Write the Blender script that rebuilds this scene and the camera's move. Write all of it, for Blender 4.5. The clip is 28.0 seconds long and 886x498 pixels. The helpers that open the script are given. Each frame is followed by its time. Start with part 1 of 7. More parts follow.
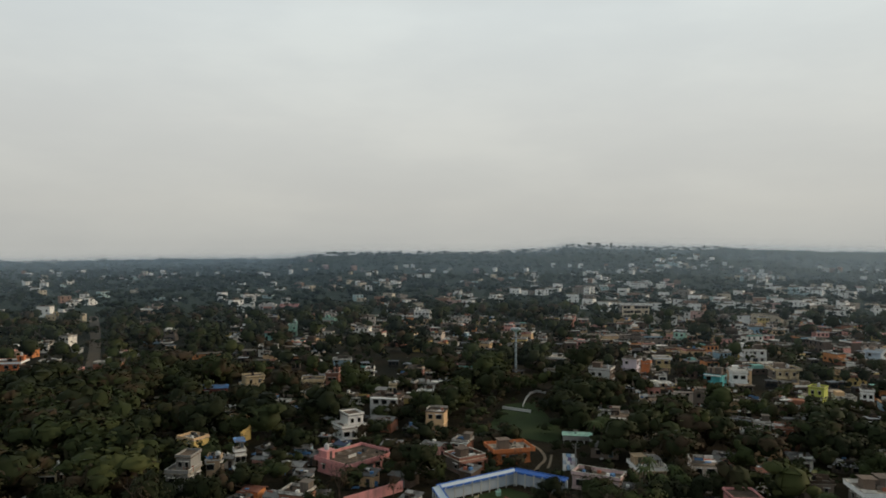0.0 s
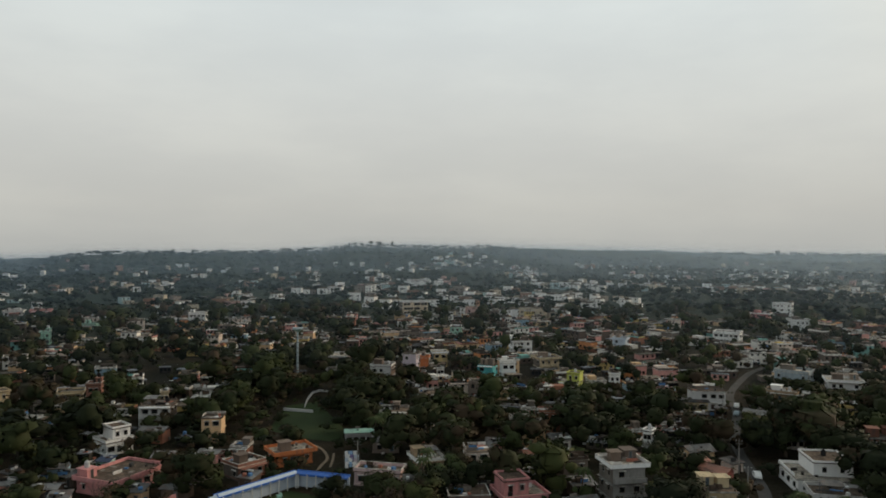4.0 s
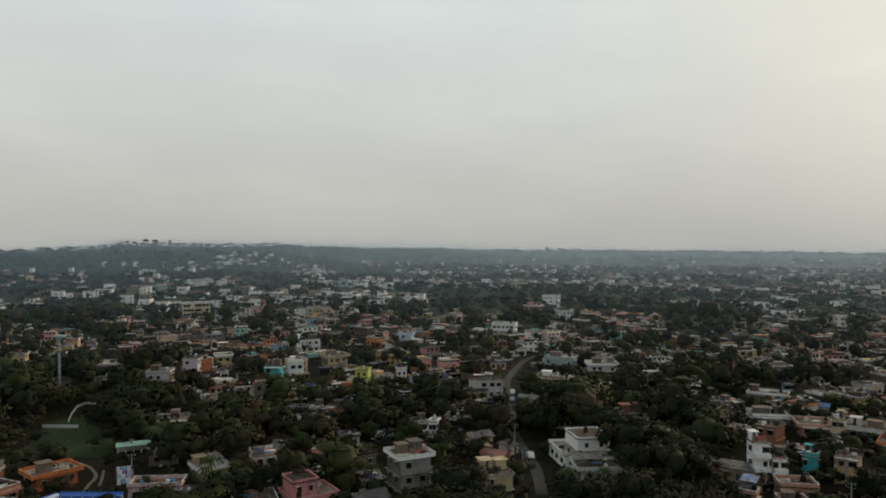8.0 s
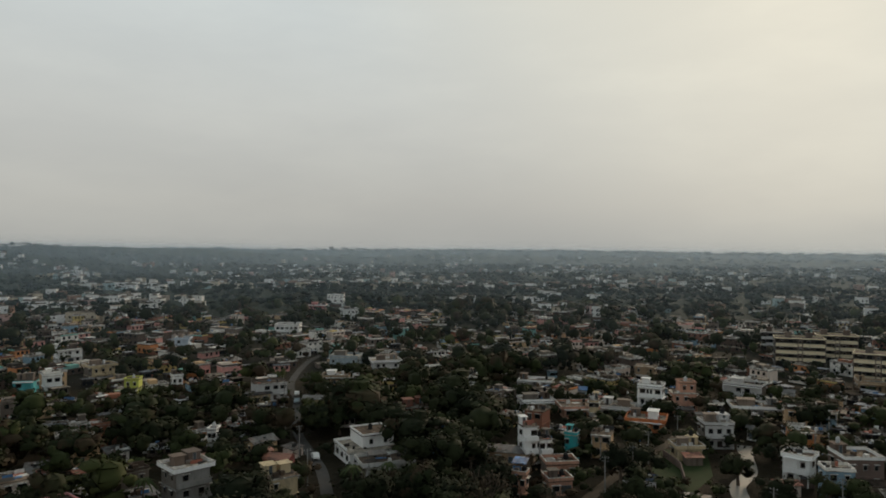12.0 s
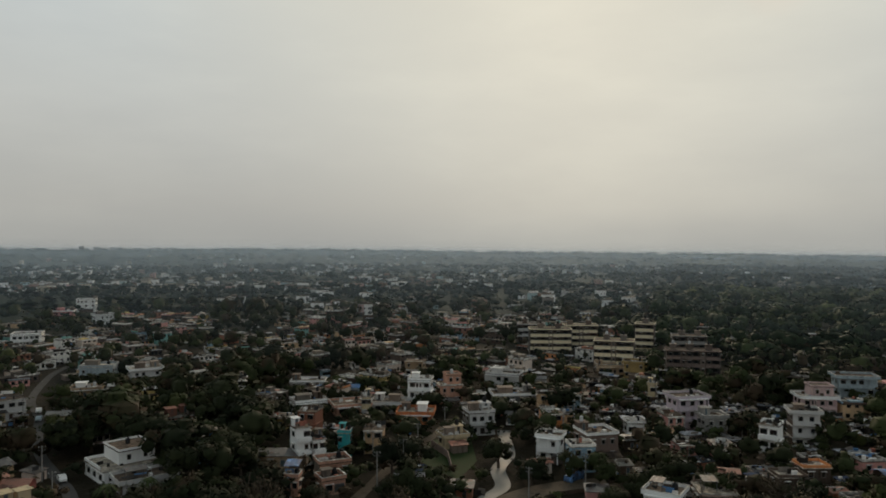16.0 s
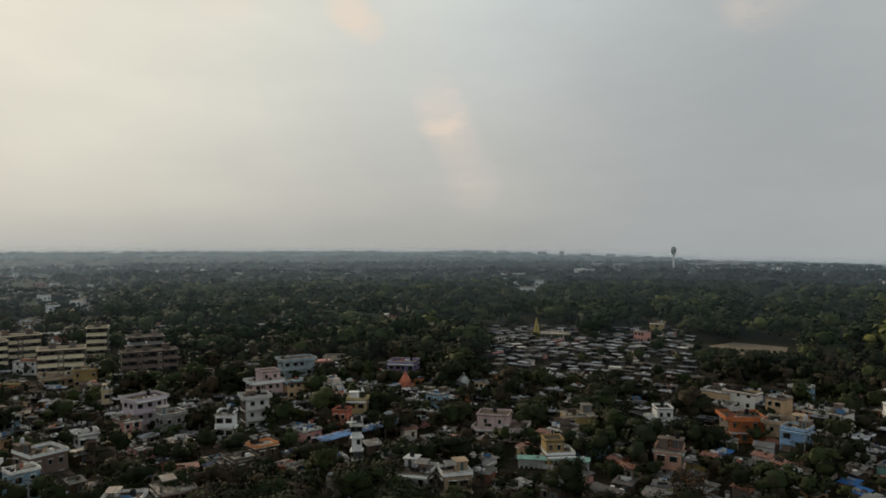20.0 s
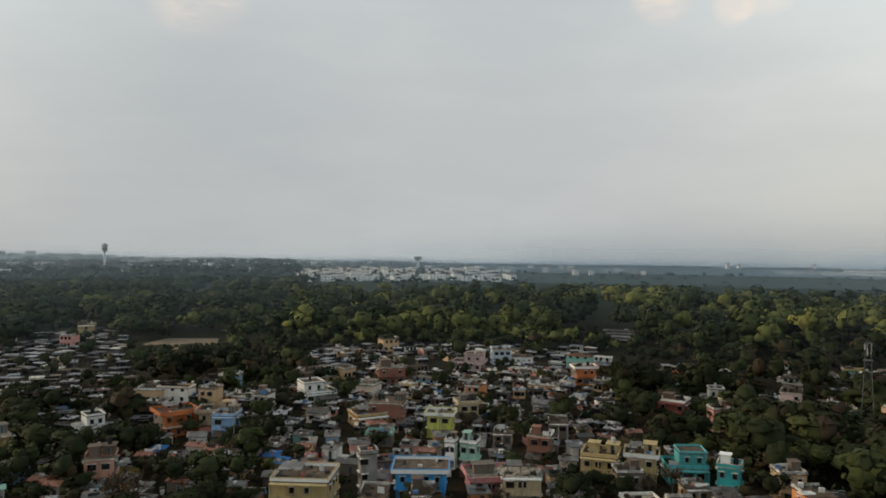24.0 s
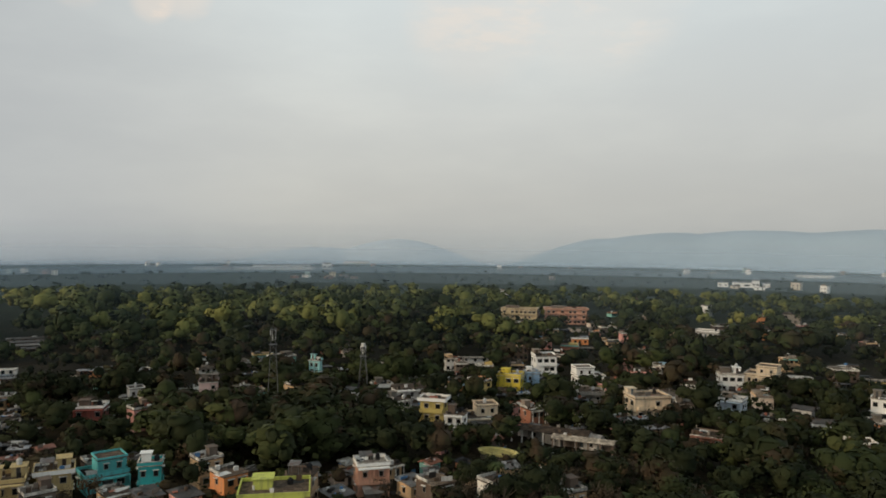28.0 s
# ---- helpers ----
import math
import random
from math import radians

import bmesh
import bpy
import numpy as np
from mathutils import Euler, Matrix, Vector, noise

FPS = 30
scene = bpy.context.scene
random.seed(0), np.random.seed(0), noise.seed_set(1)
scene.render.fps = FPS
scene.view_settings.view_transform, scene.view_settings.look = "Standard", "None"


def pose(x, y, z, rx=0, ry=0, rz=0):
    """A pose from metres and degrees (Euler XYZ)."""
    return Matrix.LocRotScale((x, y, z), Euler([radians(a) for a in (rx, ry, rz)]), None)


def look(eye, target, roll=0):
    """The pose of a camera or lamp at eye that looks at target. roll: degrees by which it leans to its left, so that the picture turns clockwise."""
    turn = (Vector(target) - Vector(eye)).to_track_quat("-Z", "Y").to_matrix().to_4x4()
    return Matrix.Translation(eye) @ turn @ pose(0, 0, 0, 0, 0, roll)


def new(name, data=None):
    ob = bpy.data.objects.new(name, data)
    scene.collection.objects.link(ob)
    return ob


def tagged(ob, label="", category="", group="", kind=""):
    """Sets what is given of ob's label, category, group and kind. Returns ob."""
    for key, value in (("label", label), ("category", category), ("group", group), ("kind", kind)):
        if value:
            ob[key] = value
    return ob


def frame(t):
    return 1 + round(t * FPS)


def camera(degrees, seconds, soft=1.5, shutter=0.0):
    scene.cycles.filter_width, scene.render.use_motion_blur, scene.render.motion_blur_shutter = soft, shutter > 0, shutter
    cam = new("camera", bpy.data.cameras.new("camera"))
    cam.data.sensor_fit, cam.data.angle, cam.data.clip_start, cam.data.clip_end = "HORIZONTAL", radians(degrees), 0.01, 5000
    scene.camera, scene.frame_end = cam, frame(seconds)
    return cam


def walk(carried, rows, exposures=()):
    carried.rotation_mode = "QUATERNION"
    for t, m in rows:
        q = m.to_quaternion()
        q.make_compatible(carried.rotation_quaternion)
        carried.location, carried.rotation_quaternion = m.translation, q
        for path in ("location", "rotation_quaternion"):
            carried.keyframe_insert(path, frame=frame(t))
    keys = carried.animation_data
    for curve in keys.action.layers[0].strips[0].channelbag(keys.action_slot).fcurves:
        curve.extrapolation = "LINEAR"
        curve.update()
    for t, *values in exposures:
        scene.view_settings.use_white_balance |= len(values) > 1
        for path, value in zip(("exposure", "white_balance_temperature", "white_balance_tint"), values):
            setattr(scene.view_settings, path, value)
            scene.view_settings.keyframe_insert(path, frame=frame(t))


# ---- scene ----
# The eye hangs in the air over the town and turns clockwise; azimuths below run clockwise from +Y.
EYE = 56.0
SKY_SUN_AZ, SKY_SUN_EL = 78.0, 20.0
cam = camera(62.23, 28.0, soft=1.75)
PATH = (  # seconds, heading, tilt, lean
    (0, -0.00, -0.304, 0.166),
    (0.5, 2.24, -0.324, 0.197),
    (1, 4.23, -0.301, 0.087),
    (1.5, 6.16, -0.316, 0.188),
    (2, 8.62, -0.330, 0.198),
    (2.5, 10.26, -0.329, 0.191),
    (4.5, 19.09, -0.363, 0.262),
    (5, 21.08, -0.382, 0.243),
    (5.5, 23.44, -0.385, 0.259),
    (6, 25.47, -0.399, 0.251),
    (6.5, 27.37, -0.418, 0.134),
    (7, 29.14, -0.431, 0.092),
    (7.5, 31.32, -0.444, 0.123),
    (8, 33.32, -0.464, 0.089),
    (8.5, 35.18, -0.491, 0.083),
    (9, 37.09, -0.466, 0.091),
    (9.5, 38.99, -0.467, 0.086),
    (10, 41.19, -0.470, 0.099),
    (10.5, 43.39, -0.481, 0.101),
    (11, 45.45, -0.488, 0.092),
    (11.5, 47.80, -0.494, 0.100),
    (12, 50.03, -0.508, 0.023),
    (12.5, 52.38, -0.516, 0.028),
    (13, 54.43, -0.538, 0.043),
    (13.5, 56.63, -0.562, 0.032),
    (15.5, 65.74, -0.573, 0.012),
    (16, 67.64, -0.557, 0.077),
    (16.5, 69.58, -0.544, 0.012),
    (17, 73.30, -0.565, -0.045),
    (17.5, 78.70, -0.602, -0.056),
    (18, 86.48, -0.661, -0.054),
    (18.5, 92.27, -0.695, -0.073),
    (19, 97.88, -0.714, -0.124),
    (19.5, 103.88, -0.740, -0.234),
    (20, 108.32, -0.759, -0.226),
    (20.5, 113.45, -0.798, -0.162),
    (22.5, 134.17, -1.013, 0.024),
    (23, 139.13, -1.029, -0.132),
    (23.5, 144.43, -1.039, 0.034),
    (24, 150.52, -1.039, 0.188),
    (24.5, 154.83, -1.061, 0.212),
    (25, 161.34, -1.011, 0.203),
    (25.5, 166.36, -1.016, 0.270),
    (26, 172.10, -1.021, 0.341),
    (26.5, 177.49, -0.991, 0.395),
    (27, 182.87, -0.996, 0.500),
    (27.5, 187.91, -0.996, 0.553),
    (28, 193.68, -0.953, 0.578),
)
walk(cam, [(t, pose(0, 0, EYE, 90 + tilt, 0, -head) @ pose(0, 0, 0, 0, 0, lean)) for t, head, tilt, lean in PATH],
     exposures=((0, 0.0), (8, -0.04), (11, -0.16), (13, -0.24), (17, -0.32), (20, -0.22), (22.5, 0.07), (24, 0.14), (26, 0.1), (28, 0.02)))


# ---- node helpers ----
def node(tree, kind, **sets):
    n = tree.nodes.new(kind)
    for key, value in sets.items():
        n.inputs[key.replace("_", " ")].default_value = value
    return n


def ramp(tree, source, stops, constant=False):
    n = tree.nodes.new("ShaderNodeValToRGB")
    if constant:
        n.color_ramp.interpolation = "CONSTANT"
    el = n.color_ramp.elements
    while len(el) < len(stops):
        el.new(0.5)
    for e, (p, c) in zip(el, stops):
        e.position, e.color = p, (*c, 1)
    tree.links.new(source, n.inputs["Fac"])
    return n.outputs["Color"]


def mixed(tree, fac, a, b, blend="MIX"):
    n = tree.nodes.new("ShaderNodeMix")
    n.data_type, n.blend_type = "RGBA", blend
    for value, slot in ((fac, 0), (a, 6), (b, 7)):
        if isinstance(value, (int, float)):
            n.inputs[slot].default_value = value
        elif isinstance(value, tuple):
            n.inputs[slot].default_value = (*value, 1)
        else:
            tree.links.new(value, n.inputs[slot])
    return n.outputs[2]


def maths(tree, op, a, b=0.0, clamp=False):
    n = tree.nodes.new("ShaderNodeMath")
    n.operation, n.use_clamp = op, clamp
    for i, v in enumerate((a, b)):
        if isinstance(v, (int, float)):
            n.inputs[i].default_value = v
        else:
            tree.links.new(v, n.inputs[i])
    return n.outputs[0]


def noise_of(tree, vector, scale, detail=4.0, rough=0.55):
    n = node(tree, "ShaderNodeTexNoise", Scale=scale, Detail=detail, Roughness=rough)
    if vector is not None:
        tree.links.new(vector, n.inputs["Vector"])
    return n.outputs["Fac"]


# ---- sky and light: thin overcast, the sun veiled behind it ----
def heading(az, el):
    a, e = radians(az), radians(el)
    return Vector((math.sin(a) * math.cos(e), math.cos(a) * math.cos(e), math.sin(e)))


def facing(tree, direction, az, el):
    n = tree.nodes.new("ShaderNodeVectorMath")
    n.operation = "DOT_PRODUCT"
    tree.links.new(direction, n.inputs[0])
    n.inputs[1].default_value = heading(az, el)
    return n.outputs["Value"]


def smooth(tree, value, low, high):
    n = tree.nodes.new("ShaderNodeMapRange")
    n.interpolation_type = "SMOOTHSTEP"
    n.inputs["From Min"].default_value, n.inputs["From Max"].default_value = low, high
    tree.links.new(value, n.inputs["Value"])
    return n.outputs["Result"]


world = bpy.data.worlds.new("overcast_sky")
scene.world = world
world.use_nodes = True
wt = world.node_tree
wt.nodes.clear()
w_dir = wt.nodes.new("ShaderNodeTexCoord").outputs["Generated"]
w_sky = wt.nodes.new("ShaderNodeTexSky")
w_sky.sky_type, w_sky.sun_disc = "NISHITA", False
w_sky.sun_elevation, w_sky.sun_rotation = radians(SKY_SUN_EL), radians(SKY_SUN_AZ)
w_sky.air_density, w_sky.dust_density = 1.5, 4.0
w_clear = mixed(wt, 1.0, w_sky.outputs["Color"], (0.10, 0.10, 0.10), "MULTIPLY")
w_sep = wt.nodes.new("ShaderNodeSeparateXYZ")
wt.links.new(w_dir, w_sep.inputs[0])
w_up = w_sep.outputs["Z"]
# the layer of cloud: bluish grey, paler and warmer towards the veiled sun, hazy at the horizon
# unseen overhead part darkened to cut the light falling on the ground
w_cloud = ramp(wt, w_up, ((0.0, (0.445, 0.45, 0.428)), (0.05, (0.507, 0.508, 0.478)), (0.16, (0.588, 0.602, 0.58)), (0.30, (0.645, 0.69, 0.688)), (0.42, (0.51, 0.55, 0.56)), (0.70, (0.29, 0.345, 0.36)), (1.0, (0.26, 0.315, 0.335))))
w_sun = facing(wt, w_dir, SKY_SUN_AZ, 32)
w_cloud = mixed(wt, smooth(wt, w_sun, 0.78, 1.0), w_cloud, (0.79, 0.775, 0.68))
w_cloud = mixed(wt, maths(wt, "MULTIPLY", smooth(wt, facing(wt, w_dir, 147, 11), 0.78, 1.0), 0.80), w_cloud, (0.425, 0.448, 0.462))
w_cloud = mixed(wt, maths(wt, "MULTIPLY", smooth(wt, facing(wt, w_dir, 130, 1), 0.94, 1.0), 0.40), w_cloud, (0.345, 0.375, 0.395))
# unseen western sky dimmed slightly to darken walls that face it
w_cloud = mixed(wt, smooth(wt, facing(wt, w_dir, 268, 25), 0.15, 0.95), w_cloud, mixed(wt, 1.0, w_cloud, (0.90, 0.91, 0.93), "MULTIPLY"))
w_map = wt.nodes.new("ShaderNodeMapping")
w_map.inputs["Scale"].default_value = (1.0, 1.0, 3.2)
wt.links.new(w_dir, w_map.inputs["Vector"])
w_soft = noise_of(wt, w_map.outputs["Vector"], 3.2, 6.0, 0.55)
w_cloud = mixed(wt, smooth(wt, w_soft, 0.35, 0.75), w_cloud, mixed(wt, 1.0, w_cloud, (1.09, 1.085, 1.07), "MULTIPLY"))
# torn wisps that catch the low sun
w_torn = smooth(wt, noise_of(wt, w_map.outputs["Vector"], 7.0, 6.0, 0.6), 0.50, 0.72)


def wisp(colour, az, el, wide, strength):
    near = smooth(wt, facing(wt, w_dir, az, el), math.cos(radians(wide)), math.cos(radians(wide * 0.25)))
    return mixed(wt, maths(wt, "MULTIPLY", maths(wt, "MULTIPLY", near, maths(wt, "ADD", w_torn, 0.35, True)), strength), colour, (0.93, 0.76, 0.62))


for w_az, w_el, w_wide, w_strength in ((107.7, 10.9, 2.4, 0.27), (108.3, 9.7, 2.6, 0.40), (108.9, 8.5, 2.6, 0.36), (109.5, 7.3, 2.5, 0.22), (110.1, 6.0, 2.6, 0.16), (110.8, 4.6, 2.8, 0.12), (100.8, 17.6, 2.0, 1.0), (101.4, 16.8, 1.8, 1.0), (102.6, 16.0, 1.6, 0.9), (92.0, 18.2, 3.0, 0.5), (132, 17.5, 4.0, 0.3), (167.0, 17.6, 2.6, 0.5), (172.0, 16.3, 1.7, 0.9), (174.3, 17.2, 2.2, 0.8), (196, 16.5, 6.0, 0.35), (205, 19.0, 8.0, 0.35)):
    w_cloud = wisp(w_cloud, w_az, w_el, w_wide, w_strength)
w_all = mixed(wt, 0.985, w_clear, mixed(wt, 1.0, w_cloud, (1.02, 1.02, 1.02), "MULTIPLY"))
w_back = node(wt, "ShaderNodeBackground", Strength=1.0)
wt.links.new(w_all, w_back.inputs["Color"])
wt.links.new(w_back.outputs[0], wt.nodes.new("ShaderNodeOutputWorld").inputs["Surface"])

sun_data = bpy.data.lights.new("sun", "SUN")
sun_data.energy, sun_data.angle, sun_data.color = 1.6, radians(18), (1.0, 0.80, 0.57)
sun = new("sun", sun_data)
sun.matrix_world = look(heading(SKY_SUN_AZ, SKY_SUN_EL) * 200, (0, 0, 0))


# ---- materials ----
def material(name):
    m = bpy.data.materials.new(name)
    m.use_nodes = True
    t = m.node_tree
    return m, t, t.nodes["Principled BSDF"]


def place_of(tree, kind="Object"):
    return tree.nodes.new("ShaderNodeTexCoord").outputs[kind]


def world_place(tree):
    return tree.nodes.new("ShaderNodeNewGeometry").outputs["Position"]


def bump(tree, bsdf, height, strength, distance):
    n = node(tree, "ShaderNodeBump", Strength=strength, Distance=distance)
    tree.links.new(height, n.inputs["Height"])
    tree.links.new(n.outputs[0], bsdf.inputs["Normal"])


def weathered(tree, bsdf, colour, grime, stain=0.55):
    """Rain-streaked, patchy old surface over a colour."""
    at = world_place(tree)
    mp = tree.nodes.new("ShaderNodeMapping")
    mp.inputs["Scale"].default_value = (1.0, 1.0, 0.18)
    tree.links.new(at, mp.inputs["Vector"])
    streak = smooth(tree, noise_of(tree, mp.outputs["Vector"], 0.9, 6.0, 0.65), 0.46, 0.72)
    patch = smooth(tree, noise_of(tree, at, 0.22, 5.0), 0.42, 0.70)
    fine = noise_of(tree, at, 6.0, 4.0)
    c = mixed(tree, maths(tree, "MULTIPLY", streak, stain), colour, grime)
    c = mixed(tree, maths(tree, "MULTIPLY", patch, stain * 0.7), c, mixed(tree, 1.0, c, (0.62, 0.60, 0.56), "MULTIPLY"))
    c = mixed(tree, 0.25, c, mixed(tree, 1.0, c, ramp(tree, fine, ((0.3, (0.6, 0.6, 0.6)), (0.7, (1.15, 1.15, 1.15)))), "MULTIPLY"))
    tree.links.new(c, bsdf.inputs["Base Color"])
    bump(tree, bsdf, fine, 0.3, 0.03)
    bsdf.inputs["Roughness"].default_value = 0.92
    bsdf.inputs["Specular IOR Level"].default_value = 0.2


COLOURS = dict(
    orange=(0.60, 0.20, 0.075), cream=(0.60, 0.48, 0.30), concrete=(0.30, 0.29, 0.27), tan=(0.46, 0.33, 0.21), white=(0.90, 0.89, 0.86),
    pink=(0.66, 0.30, 0.29), greywhite=(0.60, 0.59, 0.57), yellow=(0.56, 0.43, 0.21), red=(0.34, 0.10, 0.08), brick=(0.30, 0.14, 0.10),
    mint=(0.40, 0.64, 0.52), brown=(0.24, 0.17, 0.14), lilac=(0.58, 0.50, 0.54), turquoise=(0.12, 0.48, 0.50), lime=(0.60, 0.64, 0.15),
    bluewhite=(0.56, 0.63, 0.70), bluegrey=(0.38, 0.45, 0.48), salmon=(0.62, 0.34, 0.24), teal=(0.05, 0.40, 0.42), flats=(0.82, 0.71, 0.50),
    ochre=(0.46, 0.32, 0.13), pinkwhite=(0.68, 0.50, 0.48), coral=(0.62, 0.20, 0.12), purple=(0.27, 0.20, 0.38), lightblue=(0.36, 0.54, 0.76),
    blue=(0.06, 0.38, 0.80), cyan=(0.36, 0.68, 0.68), mustard=(0.52, 0.42, 0.14), brightyellow=(0.76, 0.60, 0.08), creamwhite=(0.80, 0.66, 0.48), paleyellow=(0.70, 0.61, 0.24))
WORDS = dict(greywhite="grey-white", bluewhite="bluish white", bluegrey="blue-grey", flats="yellow-cream", pinkwhite="pinkish white", lightblue="light blue", brightyellow="bright yellow", creamwhite="cream-white", concrete="bare grey concrete", brick="brick-red")


def made_paint(name, rgb):
    m, t, b = material(name)
    weathered(t, b, rgb, tuple(0.09 + 0.16 * v for v in rgb), 0.62 if min(rgb) < 0.5 else 0.16)
    return m


PAINT = {key: made_paint(key + "_plaster", rgb) for key, rgb in COLOURS.items()}

m_town, t_, b_ = material("town_plaster")
PALETTE = ((0.0, (0.76, 0.64, 0.54)), (0.13, (0.12, 0.085, 0.065)), (0.24, (0.70, 0.48, 0.28)), (0.35, (0.34, 0.145, 0.09)), (0.42, (0.070, 0.050, 0.038)), (0.52, (0.90, 0.86, 0.79)), (0.66, (0.20, 0.16, 0.13)), (0.77, (0.74, 0.37, 0.32)), (0.86, (0.68, 0.28, 0.11)), (0.90, (0.28, 0.42, 0.52)), (0.93, (0.64, 0.48, 0.18)), (0.97, (0.24, 0.50, 0.44)))
weathered(t_, b_, ramp(t_, t_.nodes.new("ShaderNodeObjectInfo").outputs["Random"], PALETTE, True), (0.22, 0.20, 0.18), 0.42)
m_far_town, t_, b_ = material("far_town_plaster")
weathered(t_, b_, ramp(t_, t_.nodes.new("ShaderNodeNewGeometry").outputs["Random Per Island"], PALETTE, True), (0.24, 0.22, 0.20), 0.25)

DISTANT = ((0.0, (0.88, 0.86, 0.82)), (0.36, (0.24, 0.21, 0.18)), (0.46, (0.58, 0.50, 0.38)), (0.58, (0.90, 0.89, 0.87)), (0.80, (0.30, 0.18, 0.13)), (0.90, (0.40, 0.52, 0.52)), (0.95, (0.58, 0.38, 0.34)))
m_distant_town, t_, b_ = material("distant_town_plaster")
weathered(t_, b_, ramp(t_, t_.nodes.new("ShaderNodeNewGeometry").outputs["Random Per Island"], DISTANT, True), (0.24, 0.22, 0.20), 0.15)


def roof_like(name, low, high, source="Random", scale=0.35):
    m, t, b = material(name)
    at = world_place(t)
    info = t.nodes.new("ShaderNodeObjectInfo").outputs["Random"] if source == "Random" else t.nodes.new("ShaderNodeNewGeometry").outputs["Random Per Island"]
    c = mixed(t, info, low, high)
    blot = noise_of(t, at, 0.75, 6.0, 0.7)
    c = mixed(t, 1.0, c, ramp(t, blot, ((0.30, (0.28, 0.27, 0.26)), (0.48, (0.75, 0.74, 0.72)), (0.66, (1.7, 1.68, 1.62)))), "MULTIPLY")
    weathered(t, b, c, tuple(v * 0.45 for v in low), 0.6)
    return m


m_slab = roof_like("stained_roof_slab", (0.042, 0.030, 0.023), (0.215, 0.160, 0.120))
m_pale_slab = roof_like("limewashed_roof_slab", (0.30, 0.26, 0.21), (0.62, 0.55, 0.47))
m_far_slab = roof_like("far_roof_slab", (0.032, 0.025, 0.020), (0.34, 0.29, 0.24), "Island")

# dark walls of the huts; also the painted shade inside the flats' loggias
m_hut_loggia_shade = roof_like("dark_hut_walls_loggia_shade", (0.03, 0.027, 0.024), (0.17, 0.145, 0.12), "Island")
m_far_tin = roof_like("weathered_tin_sheets", (0.042, 0.044, 0.050), (0.46, 0.48, 0.53), "Island")


def corrugated(name, low, high):
    m, t, b = material(name)
    at = place_of(t)
    wave = node(t, "ShaderNodeTexWave", Scale=1.6, Distortion=0.3)
    t.links.new(at, wave.inputs["Vector"])
    rust = smooth(t, noise_of(t, world_place(t), 0.5, 6.0, 0.65), 0.50, 0.66)
    c = mixed(t, t.nodes.new("ShaderNodeObjectInfo").outputs["Random"], low, high)
    cells = node(t, "ShaderNodeTexVoronoi", Scale=0.55)
    t.links.new(at, cells.inputs["Vector"])
    c = mixed(t, 1.0, c, ramp(t, cells.outputs["Color"], ((0.15, (0.35, 0.34, 0.33)), (0.5, (0.85, 0.84, 0.82)), (0.85, (1.75, 1.72, 1.68)))), "MULTIPLY")
    c = mixed(t, maths(t, "MULTIPLY", rust, 0.6), c, (0.13, 0.065, 0.04))
    t.links.new(c, b.inputs["Base Color"])
    b.inputs["Roughness"].default_value = 0.55
    b.inputs["Metallic"].default_value = 0.15
    bump(t, b, wave.outputs["Fac"], 0.5, 0.05)
    return m


m_tin = corrugated("grey_corrugated_tin", (0.05, 0.046, 0.043), (0.20, 0.198, 0.195))
m_coping = roof_like("cement_coping", (0.42, 0.40, 0.37), (0.82, 0.80, 0.76), "Island")
m_bare, t_, b_ = material("unpainted_cement_render")
weathered(t_, b_, ramp(t_, t_.nodes.new("ShaderNodeObjectInfo").outputs["Random"], ((0.0, (0.20, 0.18, 0.155)), (0.5, (0.14, 0.10, 0.08)), (1.0, (0.30, 0.24, 0.19)))), (0.07, 0.060, 0.050), 0.7)
m_junk, t_, b_ = material("household_odds_and_ends")
weathered(t_, b_, ramp(t_, t_.nodes.new("ShaderNodeNewGeometry").outputs["Random Per Island"], ((0.0, (0.03, 0.027, 0.025)), (0.22, (0.10, 0.07, 0.05)), (0.40, (0.24, 0.21, 0.18)), (0.55, (0.70, 0.69, 0.66)), (0.72, (0.05, 0.05, 0.05)), (0.82, (0.42, 0.16, 0.11)), (0.87, (0.10, 0.22, 0.42)), (0.92, (0.78, 0.77, 0.74))), True), (0.08, 0.07, 0.06), 0.35)
m_bluetin = corrugated("blue_corrugated_tin", (0.05, 0.13, 0.28), (0.10, 0.21, 0.42))
m_redtile = corrugated("red_clay_tiles", (0.26, 0.10, 0.07), (0.34, 0.15, 0.10))
m_tarp, t_, b_ = material("plastic_tarpaulin")
weathered(t_, b_, ramp(t_, t_.nodes.new("ShaderNodeObjectInfo").outputs["Random"], ((0.0, (0.05, 0.07, 0.12)), (0.25, (0.05, 0.17, 0.42)), (0.42, (0.04, 0.04, 0.045)), (0.8, (0.32, 0.29, 0.25))), True), (0.10, 0.10, 0.10), 0.4)

m_pane, t_, b_ = material("dark_window_glass")
b_.inputs["Base Color"].default_value, b_.inputs["Roughness"].default_value = (0.012, 0.014, 0.016, 1), 0.12
m_frame, t_, b_ = material("window_frame_paint")
weathered(t_, b_, mixed(t_, t_.nodes.new("ShaderNodeObjectInfo").outputs["Random"], (0.10, 0.07, 0.05), (0.42, 0.40, 0.37)), (0.06, 0.05, 0.04), 0.4)
m_door, t_, b_ = material("door_wood")
weathered(t_, b_, mixed(t_, t_.nodes.new("ShaderNodeObjectInfo").outputs["Random"], (0.06, 0.035, 0.025), (0.10, 0.14, 0.16)), (0.03, 0.025, 0.02), 0.4)
m_black, t_, b_ = material("black_tank_plastic")
weathered(t_, b_, mixed(t_, maths(t_, "GREATER_THAN", t_.nodes.new("ShaderNodeObjectInfo").outputs["Random"], 0.72), (0.02, 0.02, 0.022), (0.55, 0.56, 0.56)), (0.08, 0.08, 0.075), 0.3)
